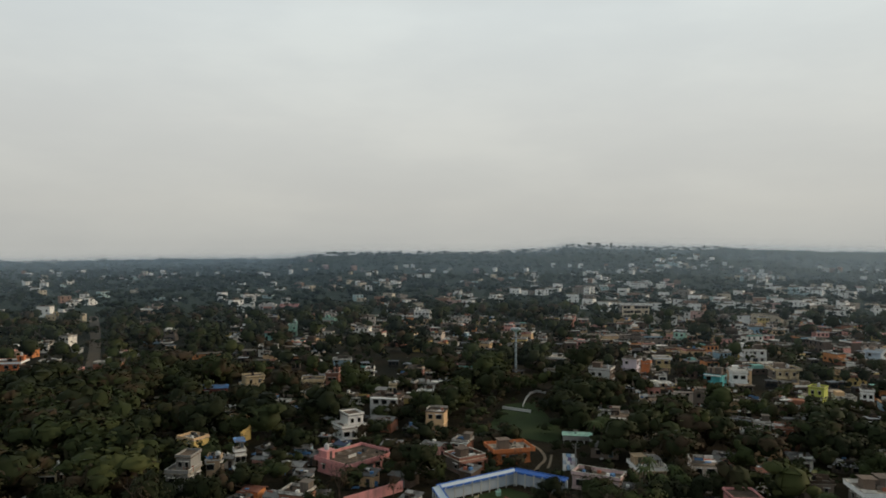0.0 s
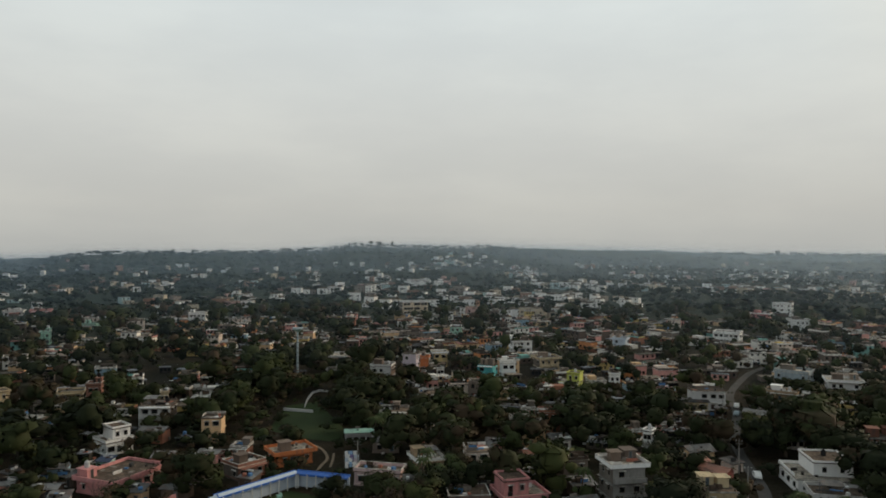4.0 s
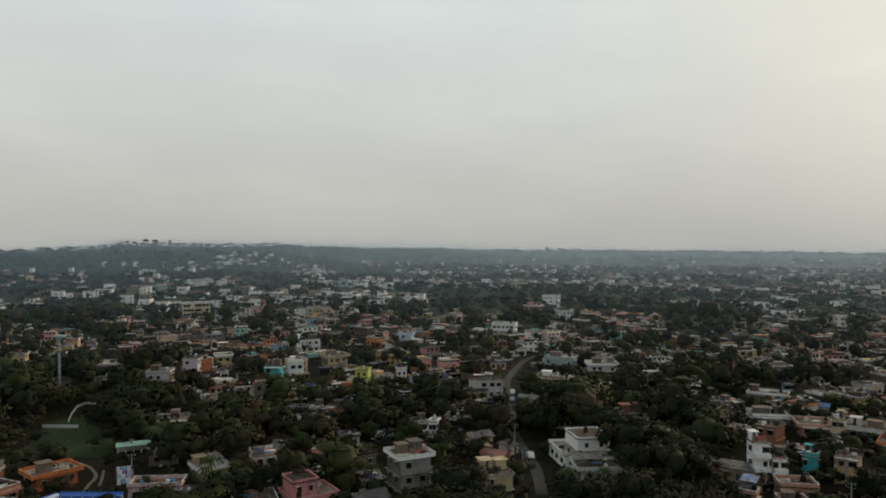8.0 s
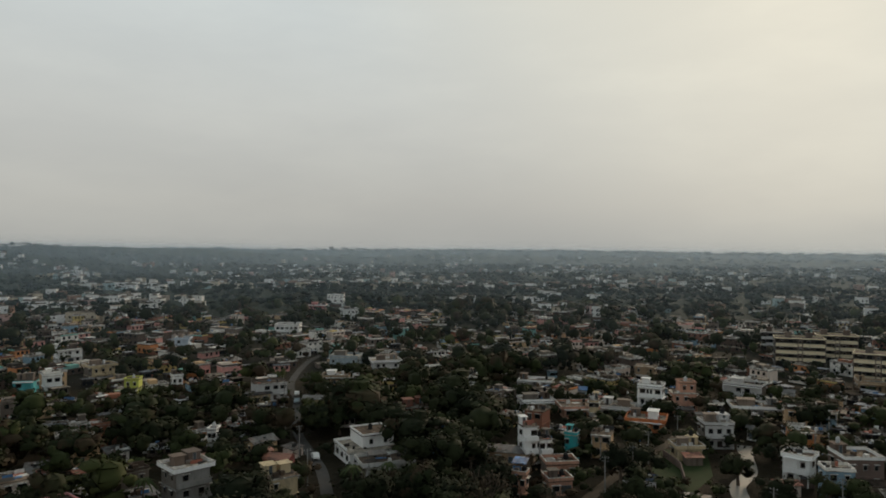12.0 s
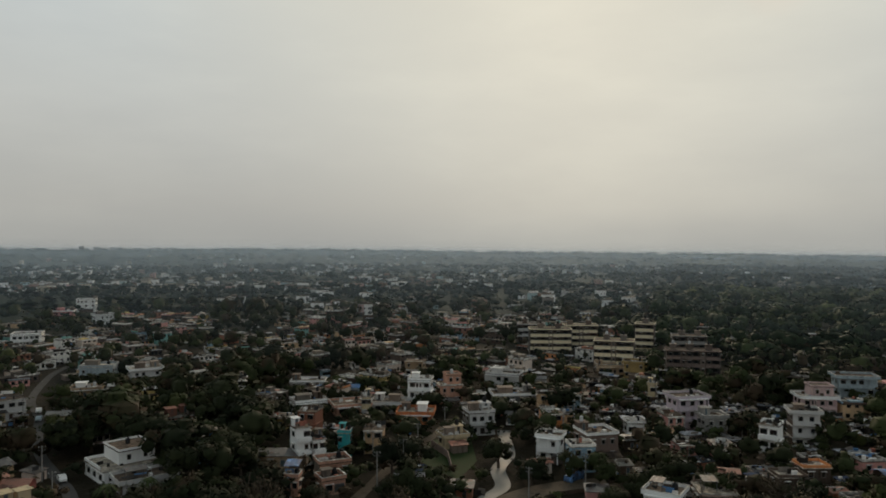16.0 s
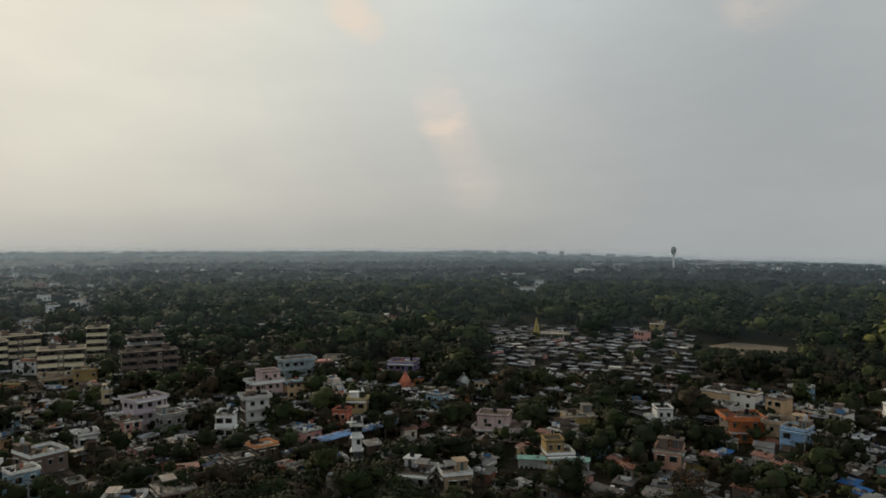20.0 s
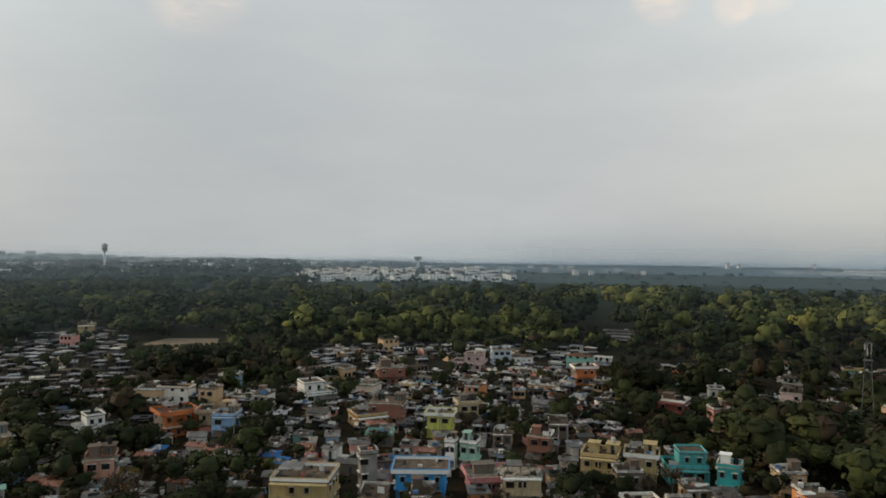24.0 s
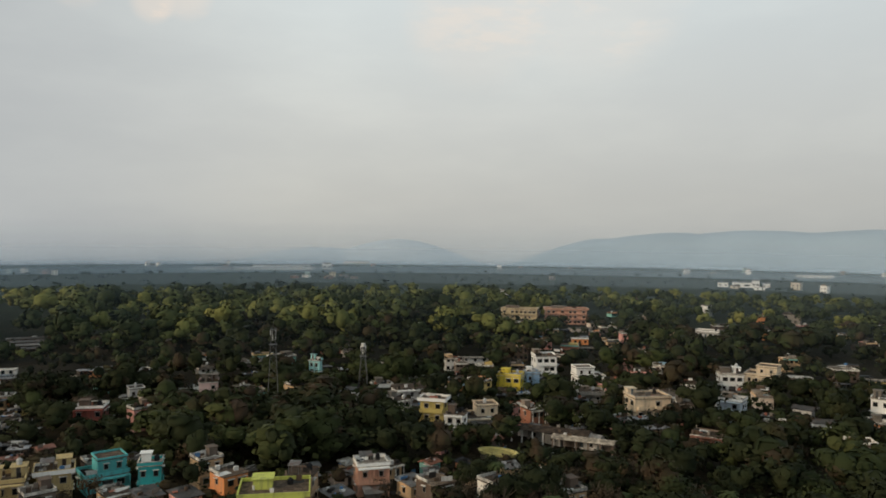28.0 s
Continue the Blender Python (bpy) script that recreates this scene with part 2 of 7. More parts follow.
m_steel, t_, b_ = material("galvanised_steel")
weathered(t_, b_, (0.16, 0.165, 0.17), (0.09, 0.07, 0.06), 0.35)
b_.inputs["Metallic"].default_value = 0.4
m_bark, t_, b_ = material("bark")
weathered(t_, b_, (0.11, 0.085, 0.065), (0.05, 0.04, 0.03), 0.5)
m_asphalt, t_, b_ = material("dusty_asphalt")
weathered(t_, b_, (0.075, 0.072, 0.068), (0.12, 0.10, 0.085), 0.6)
m_dirt, t_, b_ = material("trodden_dirt")
weathered(t_, b_, (0.115, 0.088, 0.062), (0.04, 0.04, 0.028), 0.7)
m_sand, t_, b_ = material("bare_sandy_soil")
weathered(t_, b_, (0.24, 0.185, 0.13), (0.12, 0.10, 0.07), 0.5)
# pale base colour holds murk and painted sky reflection; gloss is kept low
m_water, t_, b_ = material("murky_sky_pale_water")
b_.inputs["Base Color"].default_value, b_.inputs["Roughness"].default_value = (0.22, 0.213, 0.195, 1), 0.55
b_.inputs["Specular IOR Level"].default_value = 0.12
bump(t_, b_, noise_of(t_, world_place(t_), 0.9, 5.0), 0.15, 0.05)
m_white, t_, b_ = material("whitewash")
weathered(t_, b_, (0.72, 0.71, 0.68), (0.30, 0.28, 0.25), 0.5)


def foliage(name, stops, hue_scale, by_tree, spread=0.08, stands=0.38):
    """Leaf colour: a spread from leaf to leaf and from tree to tree."""
    m, t, b = material(name)
    leaf = t.nodes.new("ShaderNodeNewGeometry").outputs["Random Per Island"]
    if by_tree:
        tint = t.nodes.new("ShaderNodeAttribute")
        tint.attribute_name = "tint"
        one = tint.outputs["Fac"]
    else:
        one = t.nodes.new("ShaderNodeObjectInfo").outputs["Random"]
    blot = smooth(t, noise_of(t, world_place(t), hue_scale, 3.0, 0.6), 0.35, 0.65)
    pick = maths(t, "ADD", maths(t, "MULTIPLY", blot, stands), maths(t, "MULTIPLY", one, 1 - stands))
    c = ramp(t, pick, stops)
    c = mixed(t, 1.0, c, ramp(t, leaf, ((0.0, (1 - spread,) * 3), (1.0, (1 + spread,) * 3))), "MULTIPLY")
    t.links.new(c, b.inputs["Base Color"])
    b.inputs["Roughness"].default_value = 0.75
    b.inputs["Specular IOR Level"].default_value = 0.08
    return m


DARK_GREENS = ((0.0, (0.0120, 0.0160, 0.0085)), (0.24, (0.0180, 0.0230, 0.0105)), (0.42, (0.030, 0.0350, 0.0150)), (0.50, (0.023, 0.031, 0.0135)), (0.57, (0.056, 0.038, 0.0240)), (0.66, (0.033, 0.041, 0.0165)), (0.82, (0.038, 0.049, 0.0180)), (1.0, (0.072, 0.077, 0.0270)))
# the yellow-green end puts the lit look of some crowns into leaf colour
LIT_WOOD_GREENS = ((0.0, (0.024, 0.033, 0.017)), (0.42, (0.044, 0.057, 0.025)), (0.64, (0.105, 0.118, 0.041)), (0.84, (0.18, 0.184, 0.057)), (1.0, (0.25, 0.235, 0.073)))
m_leaf = foliage("tree_leaves", DARK_GREENS, 0.03, False)
m_town_leaf = foliage("town_leaves", DARK_GREENS, 0.02, True)
m_lit_wood_leaf = foliage("lit_woodland_leaves", LIT_WOOD_GREENS, 0.009, True, 0.08, 0.36)
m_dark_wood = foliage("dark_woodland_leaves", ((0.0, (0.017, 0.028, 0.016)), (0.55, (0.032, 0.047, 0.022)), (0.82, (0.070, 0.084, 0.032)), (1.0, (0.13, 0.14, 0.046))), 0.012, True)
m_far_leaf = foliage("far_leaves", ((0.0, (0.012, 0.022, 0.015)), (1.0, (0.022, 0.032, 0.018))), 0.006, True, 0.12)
m_brown_leaf = foliage("withered_leaves", ((0.0, (0.042, 0.030, 0.020)), (1.0, (0.070, 0.052, 0.030))), 0.03, False)
m_palm, t_, b_ = material("palm_fronds")
weathered(t_, b_, (0.05, 0.07, 0.025), (0.09, 0.08, 0.03), 0.5)

m_ground, t_, b_ = material("scrub_and_earth")
at_ = world_place(t_)
c_ = ramp(t_, noise_of(t_, at_, 0.035, 8.0, 0.65), ((0.30, (0.014, 0.013, 0.007)), (0.54, (0.025, 0.019, 0.011)), (0.68, (0.054, 0.036, 0.023)), (0.80, (0.026, 0.024, 0.012))))
c_ = mixed(t_, smooth(t_, noise_of(t_, at_, 0.0045, 6.0, 0.6), 0.40, 0.62), c_, mixed(t_, 1.0, c_, (1.3, 1.25, 1.1), "MULTIPLY"))
c_ = mixed(t_, smooth(t_, noise_of(t_, at_, 1.1, 5.0), 0.35, 0.7), c_, mixed(t_, 1.0, c_, (0.5, 0.55, 0.5), "MULTIPLY"))
far_ = t_.nodes.new("ShaderNodeVectorMath")
far_.operation = "LENGTH"
t_.links.new(at_, far_.inputs[0])
c_ = mixed(t_, smooth(t_, far_.outputs["Value"], 260, 750), c_, mixed(t_, noise_of(t_, at_, 0.02, 6.0, 0.65), (0.012, 0.021, 0.013), (0.026, 0.040, 0.024)))
t_.links.new(c_, b_.inputs["Base Color"])
b_.inputs["Roughness"].default_value = 0.95
b_.inputs["Specular IOR Level"].default_value = 0.1
bump(t_, b_, noise_of(t_, at_, 0.8, 5.0), 0.8, 0.4)
m_grass, t_, b_ = material("rough_grass")
weathered(t_, b_, (0.030, 0.050, 0.013), (0.034, 0.032, 0.013), 0.6)


# ---- mesh helpers ----
def finish(name, bm, mats, parent=None, label="", smooth_shade=False):
    me = bpy.data.meshes.new(name)
    bm.to_mesh(me)
    bm.free()
    for m in mats if isinstance(mats, (list, tuple)) else [mats]:
        me.materials.append(m)
    if smooth_shade:
        me.polygons.foreach_set("use_smooth", [True] * len(me.polygons))
    return put(name, me, parent, label)


def put(name, me, parent=None, label="", at=None):
    ob = new(name, me)
    ob.parent = parent
    if at is not None:
        ob.matrix_local = at
    if label:
        tagged(ob, label)
    return ob


part = finish


def box(bm, x0, x1, y0, y1, z0, z1, slot=0):
    v = [bm.verts.new(p) for p in ((x0, y0, z0), (x1, y0, z0), (x1, y1, z0), (x0, y1, z0), (x0, y0, z1), (x1, y0, z1), (x1, y1, z1), (x0, y1, z1))]
    for q in ((0, 3, 2, 1), (4, 5, 6, 7), (0, 1, 5, 4), (1, 2, 6, 5), (2, 3, 7, 6), (3, 0, 4, 7)):
        bm.faces.new([v[i] for i in q]).material_index = slot


def ring(bm, x0, x1, y0, y1, z0, z1, t, slot=0):
    """A low wall round a rectangle, in one piece."""
    def loop(k, z):
        return [bm.verts.new(p) for p in ((x0 + k, y0 + k, z), (x1 - k, y0 + k, z), (x1 - k, y1 - k, z), (x0 + k, y1 - k, z))]
    loops = [loop(0, z0), loop(0, z1), loop(t, z1), loop(t, z0)]
    for a, b in zip(loops, loops[1:] + loops[:1]):
        for i in range(4):
            bm.faces.new((a[i], a[(i + 1) % 4], b[(i + 1) % 4], b[i])).material_index = slot


def stack(bm, w, d, levels, slot=0):
    """A body of rectangles, one above the other: levels of height and how far they stand out."""
    loops = []
    for z, out in levels:
        x, y = w / 2 + out, d / 2 + out
        loops.append([bm.verts.new(p) for p in ((-x, -y, z), (x, -y, z), (x, y, z), (-x, y, z))])
    for a, b in zip(loops, loops[1:]):
        for i in range(4):
            bm.faces.new((a[i], a[(i + 1) % 4], b[(i + 1) % 4], b[i])).material_index = slot
    bm.faces.new(loops[0][::-1]).material_index = slot
    bm.faces.new(loops[-1]).material_index = slot


def tray(bm, x0, x1, y0, y1, z0, z1, t, floor=0.14):
    """An open-topped trough with a floor: a balcony."""
    def loop(k, z):
        return [bm.verts.new(p) for p in ((x0 + k, y0 + k, z), (x1 - k, y0 + k, z), (x1 - k, y1 - k, z), (x0 + k, y1 - k, z))]
    loops = [loop(0, z0), loop(0, z1), loop(t, z1), loop(t, z0 + floor)]
    for a, b in zip(loops, loops[1:]):
        for i in range(4):
            bm.faces.new((a[i], a[(i + 1) % 4], b[(i + 1) % 4], b[i]))
    bm.faces.new(loops[0][::-1])
    bm.faces.new(loops[-1])


def tube(bm, a, b, ra, rb, sides=7, slot=0):
    a, b = Vector(a), Vector(b)
    way = (b - a).normalized()
    side = way.orthogonal().normalized()
    up = way.cross(side)
    rings = []
    for p, r in ((a, ra), (b, rb)):
        rings.append([bm.verts.new(p + (side * math.cos(2 * math.pi * i / sides) + up * math.sin(2 * math.pi * i / sides)) * r) for i in range(sides)])
    for i in range(sides):
        j = (i + 1) % sides
        bm.faces.new((rings[0][i], rings[0][j], rings[1][j], rings[1][i])).material_index = slot
    bm.faces.new(rings[1]).material_index = slot
    bm.faces.new(rings[0][::-1]).material_index = slot


def quads_mesh(name, verts, mat, sides=4):
    """A mesh of loose polygons from an array of corners."""
    verts = np.asarray(verts, np.float32).reshape(-1, 3)
    n = len(verts)
    me = bpy.data.meshes.new(name)
    me.vertices.add(n)
    me.vertices.foreach_set("co", verts.ravel())
    me.loops.add(n)
    me.loops.foreach_set("vertex_index", np.arange(n, dtype=np.int32))
    me.polygons.add(n // sides)
    me.polygons.foreach_set("loop_start", np.arange(0, n, sides, dtype=np.int32))
    me.update(calc_edges=True)
    for m in mat if isinstance(mat, (list, tuple)) else [mat]:
        me.materials.append(m)
    return me


BOX_FACES = np.array(((0, 3, 2, 1), (4, 5, 6, 7), (0, 1, 5, 4), (1, 2, 6, 5), (2, 3, 7, 6), (3, 0, 4, 7)), np.int32)
BOX_SIGNS = np.array(((-1, -1, 0), (1, -1, 0), (1, 1, 0), (-1, 1, 0), (-1, -1, 1), (1, -1, 1), (1, 1, 1), (-1, 1, 1)), np.float32)


def boxes_mesh(name, rows, mats):
    """Many boxes as one mesh. A row: centre x, y, floor z, half width, half depth, height, heading in radians, slot."""
    r = np.asarray(rows, np.float32)
    p = BOX_SIGNS[None] * np.stack([r[:, 3], r[:, 4], r[:, 5]], 1)[:, None, :]
    c, s = np.cos(r[:, 6])[:, None], np.sin(r[:, 6])[:, None]
    x = p[..., 0] * c + p[..., 1] * s + r[:, 0:1]
    y = -p[..., 0] * s + p[..., 1] * c + r[:, 1:2]
    v = np.stack([x, y, p[..., 2] + r[:, 2:3]], -1).reshape(-1, 3)
    f = (BOX_FACES[None] + (np.arange(len(r), dtype=np.int32) * 8)[:, None, None]).reshape(-1)
    me = bpy.data.meshes.new(name)
    me.vertices.add(len(v))
    me.vertices.foreach_set("co", v.ravel())
    me.loops.add(len(f))
    me.loops.foreach_set("vertex_index", f)
    me.polygons.add(len(f) // 4)
    me.polygons.foreach_set("loop_start", np.arange(0, len(f), 4, dtype=np.int32))
    me.polygons.foreach_set("material_index", np.repeat(r[:, 7].astype(np.int32), 6))
    me.polygons.foreach_set("use_smooth", np.zeros(len(f) // 4, bool))
    me.update(calc_edges=True)
    for m in mats:
        me.materials.append(m)
    return me


# ---- the lie of the land ----
SKYLINE = ((-60, -1.2), (-31, -1.15), (-16, -1.0), (-6, -0.62), (3, -0.6), (7, -0.35), (10, -0.02), (14, -0.05), (22, -0.12), (32, -0.3), (41, -0.55), (52, -0.5), (62, -0.6), (78, -0.76), (99, -0.84), (110, -0.95), (122, -1.3), (131, -1.6), (144, -1.85), (156, -2.1), (190, -2.15), (240, -2.2), (300, -1.2))
# where the land begins to rise and where it crests, by azimuth: the wooded ridge to the north stands nearer
RISES = ((-60, 1250, 3200), (-16, 1250, 3200), (-9, 980, 1750), (18, 980, 1900), (30, 1150, 2700), (45, 1250, 3200), (300, 1250, 3200))


def eased(table, az):
    az = (az + 60) % 360 - 60
    for a, b in zip(table, table[1:]):
        if a[0] <= az <= b[0]:
            k = (az - a[0]) / (b[0] - a[0])
            k = k * k * (3 - 2 * k)
            return [p + (q - p) * k for p, q in zip(a[1:], b[1:])]
    return table[0][1:]


def land(az, r):
    """Height of the ground at an azimuth and distance: flat under the town, long low ridges far out."""
    start, top = eased(RISES, az)
    if r <= start:
        return 0.0
    k = min(1.0, (r - start) / (top - start))
    k = k * k * (3 - 2 * k)
    crest = EYE - 4.0 + top * math.tan(radians(eased(SKYLINE, az)[0]))
    rough = noise.noise(Vector((math.sin(radians(az)) * r * 0.004, math.cos(radians(az)) * r * 0.004, 0.3))) * 5.0 * k + noise.noise(Vector((math.sin(radians(az)) * 160, math.cos(radians(az)) * 160, r * 0.002))) * 4.0 * k
    if r > top:
        return crest - (r - top) * 0.05 + rough
    return crest * k + rough


def polar(az, r, z=0.0):
    return Vector((math.sin(radians(az)) * r, math.cos(radians(az)) * r, z))


radii = [0, 40, 90, 140, 200, 300, 420, 600, 850, 1100, 1250, 1400, 1600, 1800, 2000, 2250, 2500, 2750, 3000, 3200, 3500, 4000, 4900]
spokes = 720
bm = bmesh.new()
rows_ = [[bm.verts.new(polar(i * 360 / spokes, r, land(i * 360 / spokes, r))) for i in range(spokes)] for r in radii[1:]]
hub_ = bm.verts.new((0, 0, 0))
for i in range(spokes):
    bm.faces.new((hub_, rows_[0][(i + 1) % spokes], rows_[0][i]))
for inner, outer in zip(rows_, rows_[1:]):
    for i in range(spokes):
        j = (i + 1) % spokes
        bm.faces.new((inner[i], inner[j], outer[j], outer[i]))
bmesh.ops.recalc_face_normals(bm, faces=bm.faces)
tagged(finish("ground", bm, m_ground, smooth_shade=True), "dark scrub and earth ground spreading to hazy low ridges", "ground", kind="structure")

# ---- where things stand, so that nothing grows into anything ----
TAKEN = set()
SIGHT = {}          # whole degree of azimuth: azimuth, half angle, distance, height kept in sight
CELL = 1.6


def cells(x, y, w, d, face):
    c, s = math.cos(radians(face)), math.sin(radians(face))
    nx, ny = max(1, int(w / 1.3)), max(1, int(d / 1.3))
    for i in range(nx + 1):
        for j in range(ny + 1):
            u, v = (i / nx - 0.5) * w, (j / ny - 0.5) * d
            yield int((x + u * c + v * s) // CELL), int((y - u * s + v * c) // CELL)


def take(x, y, w, d, face, margin=0.6):
    TAKEN.update(cells(x, y, w + 2 * margin, d + 2 * margin, face))


def lot_free(x, y, w, d, face):
    return not any(c in TAKEN for c in cells(x, y, w, d, face))


def free(x, y, reach):
    n = int(reach // CELL)
    cx, cy = int(x // CELL), int(y // CELL)
    for i in range(-n, n + 1):
        for j in range(-n, n + 1):
            if (cx + i, cy + j) in TAKEN:
                return False
    return True


def guard(x, y, w, height, base):
    r = math.hypot(x, y)
    az, half = math.degrees(math.atan2(x, y)) % 360, math.degrees(math.atan2(w * 0.5, r))
    for k in range(int(az - half - 2.5), int(az + half + 2.5) + 1):
        SIGHT.setdefault(k % 360, []).append((az, half, r, base))


def room_over(x, y, reach):
    """How high a thing may stand at x, y before it covers one of the guarded houses behind it."""
    r = math.hypot(x, y)
    az = math.degrees(math.atan2(x, y)) % 360
    wide = math.degrees(math.atan2(reach * 0.8, r))
    top = 99.0
    for a, half, far, base in SIGHT.get(int(az), ()):
        if r + 2 < far < r + 260 and abs((a - az + 180) % 360 - 180) < half + wide:
            top = min(top, EYE - (EYE - base) * r / far)
    return top


# ---- roads, water, open ground ----
def ribbon(name, points, width, z, mat, label, category, open_parts=((0, 1),)):
    pts = [Vector((*p, 0)) for p in points]
    fine = []
    for i in range(len(pts) - 1):
        p0, p1, p2, p3 = pts[max(i - 1, 0)], pts[i], pts[i + 1], pts[min(i + 2, len(pts) - 1)]
        for k in range(6):
            t = k / 6
            fine.append(0.5 * (2 * p1 + (p2 - p0) * t + (2 * p0 - 5 * p1 + 4 * p2 - p3) * t * t + (3 * p1 - p0 - 3 * p2 + p3) * t ** 3))
    fine.append(pts[-1])
    bm = bmesh.new()
    pairs = []
    for i, p in enumerate(fine):
        d = (fine[min(i + 1, len(fine) - 1)] - fine[max(i - 1, 0)]).normalized()
        n = Vector((-d.y, d.x, 0)) * width * 0.5 * (1 + 0.18 * noise.noise(p * 0.08))
        pairs.append([bm.verts.new(q) for q in (p + n + Vector((0, 0, z)), p - n + Vector((0, 0, z)), p - n - Vector((0, 0, 0.3)), p + n - Vector((0, 0, 0.3)))])
        take(p.x, p.y, width, width, 0, 0.0)
    for a, b in zip(pairs, pairs[1:]):
        for i in range(4):
            j = (i + 1) % 4
            bm.faces.new((a[i], a[j], b[j], b[i]))
    bmesh.ops.recalc_face_normals(bm, faces=bm.faces)
    for i in range(0, len(fine), 3):
        if any(lo <= i / len(fine) <= hi for lo, hi in open_parts):
            guard(fine[i].x, fine[i].y, width, 0, 0.5)
    return tagged(finish(name, bm, mat), label, category, kind="structure")


ribbon("road", ((108, 124), (119, 139), (127, 153), (141, 176), (167, 208), (184, 233), (220, 267), (240, 280)), 2.8, 0.06, m_asphalt, "narrow dusty grey asphalt street winding between houses", "road", ((0, 0.28), (0.68, 0.92)))
ribbon("road", ((-160, 335), (-205, 433), (-271, 569)), 6, 0.06, m_dirt, "pale straight dirt road running away through trees", "road")
ribbon("stream", ((138, 49), (150, 52), (160, 51), (172, 56), (184, 57), (197, 62), (208, 66)), 3.6, 0.04, m_water, "pale winding stream, murky, with the grey sky's reflection in its colour", "stream")
ribbon("lane", ((140, 78), (171, 82), (198, 83), (215, 86)), 2.8, 0.06, m_dirt, "brown dirt lane between houses", "road", ((0, 0.3),))
ribbon("bridge_road", ((128, 52), (150, 46), (162, 39), (170, 29)), 6.0, 0.9, m_dirt, "raised tan road crossing beside the stream", "road")


# ---- houses ----
STOREY = 3.2


def window_mesh(w, h):
    """A framed window with a recessed pane, facing -y, its sill at the origin, in one piece."""
    bm = bmesh.new()

    def loop(k, y):
        return [bm.verts.new(p) for p in ((-w / 2 + k, y, k), (w / 2 - k, y, k), (w / 2 - k, y, h - k), (-w / 2 + k, y, h - k))]
    loops = [loop(0, 0.02), loop(0, -0.07), loop(0.10, -0.07), loop(0.10, -0.012)]
    for a, b in zip(loops, loops[1:]):
        for i in range(4):
            bm.faces.new((a[i], a[(i + 1) % 4], b[(i + 1) % 4], b[i]))
    bm.faces.new(loops[-1]).material_index = 1
    box(bm, -w / 2 - 0.15, w / 2 + 0.15, -0.55, 0.0, h + 0.08, h + 0.17, 2)
    bmesh.ops.recalc_face_normals(bm, faces=bm.faces)
    me = bpy.data.meshes.new("window")
    bm.to_mesh(me)
    bm.free()
    for m in (m_frame, m_pane, m_coping):
        me.materials.append(m)
    return me


WINDOWS = [window_mesh(1.3, 1.35), window_mesh(1.0, 1.3), window_mesh(1.8, 1.4), window_mesh(0.8, 1.0), window_mesh(2.3, 1.9)]


def door_mesh(w, h):
    bm = bmesh.new()

    def loop(k, y):
        return [bm.verts.new(p) for p in ((-w / 2 + k, y, 0), (w / 2 - k, y, 0), (w / 2 - k, y, h - k), (-w / 2 + k, y, h - k))]
    loops = [loop(0, 0.02), loop(0, -0.08), loop(0.10, -0.08), loop(0.10, -0.015)]
    for a, b in zip(loops, loops[1:]):
        for i in range(4):
            bm.faces.new((a[i], a[(i + 1) % 4], b[(i + 1) % 4], b[i])).material_index = 1
    bm.faces.new(loops[-1])
    bmesh.ops.recalc_face_normals(bm, faces=bm.faces)
    me = bpy.data.meshes.new("door")
    bm.to_mesh(me)
    bm.free()
    for m in (m_door, m_frame):
        me.materials.append(m)
    return me


DOORS = [door_mesh(1.0, 2.1), door_mesh(1.3, 2.1), door_mesh(2.4, 2.3)]


def tank_mesh():
    bm = bmesh.new()
    prof = ((0.0, 0.48), (0.12, 0.55), (0.4, 0.53), (0.42, 0.56), (0.75, 0.53), (0.78, 0.56), (1.1, 0.52), (1.3, 0.36), (1.36, 0.2), (1.48, 0.2))
    rings = [[bm.verts.new((math.cos(i * math.pi / 6) * r, math.sin(i * math.pi / 6) * r, z)) for i in range(12)] for z, r in prof]
    for a, b in zip(rings, rings[1:]):
        for i in range(12):
            bm.faces.new((a[i], a[(i + 1) % 12], b[(i + 1) % 12], b[i]))
    bm.faces.new(rings[-1])
    bm.faces.new(rings[0][::-1])
    me = bpy.data.meshes.new("water_tank")
    bm.to_mesh(me)
    bm.free()
    me.materials.append(m_black)
    return me


TANK = tank_mesh()


def spin(face):
    """Turn so that local -y looks back along the heading 'face' (towards the eye for a house that faces it)."""
    return Matrix.Rotation(-radians(face), 4, "Z")


def house_root(name, x, y, face, label, category="house", group=""):
    ob = new(name)
    ob.matrix_world = Matrix.Translation((x, y, 0)) @ spin(face)
    ob.empty_display_size = 1
    return tagged(ob, label, category, group)


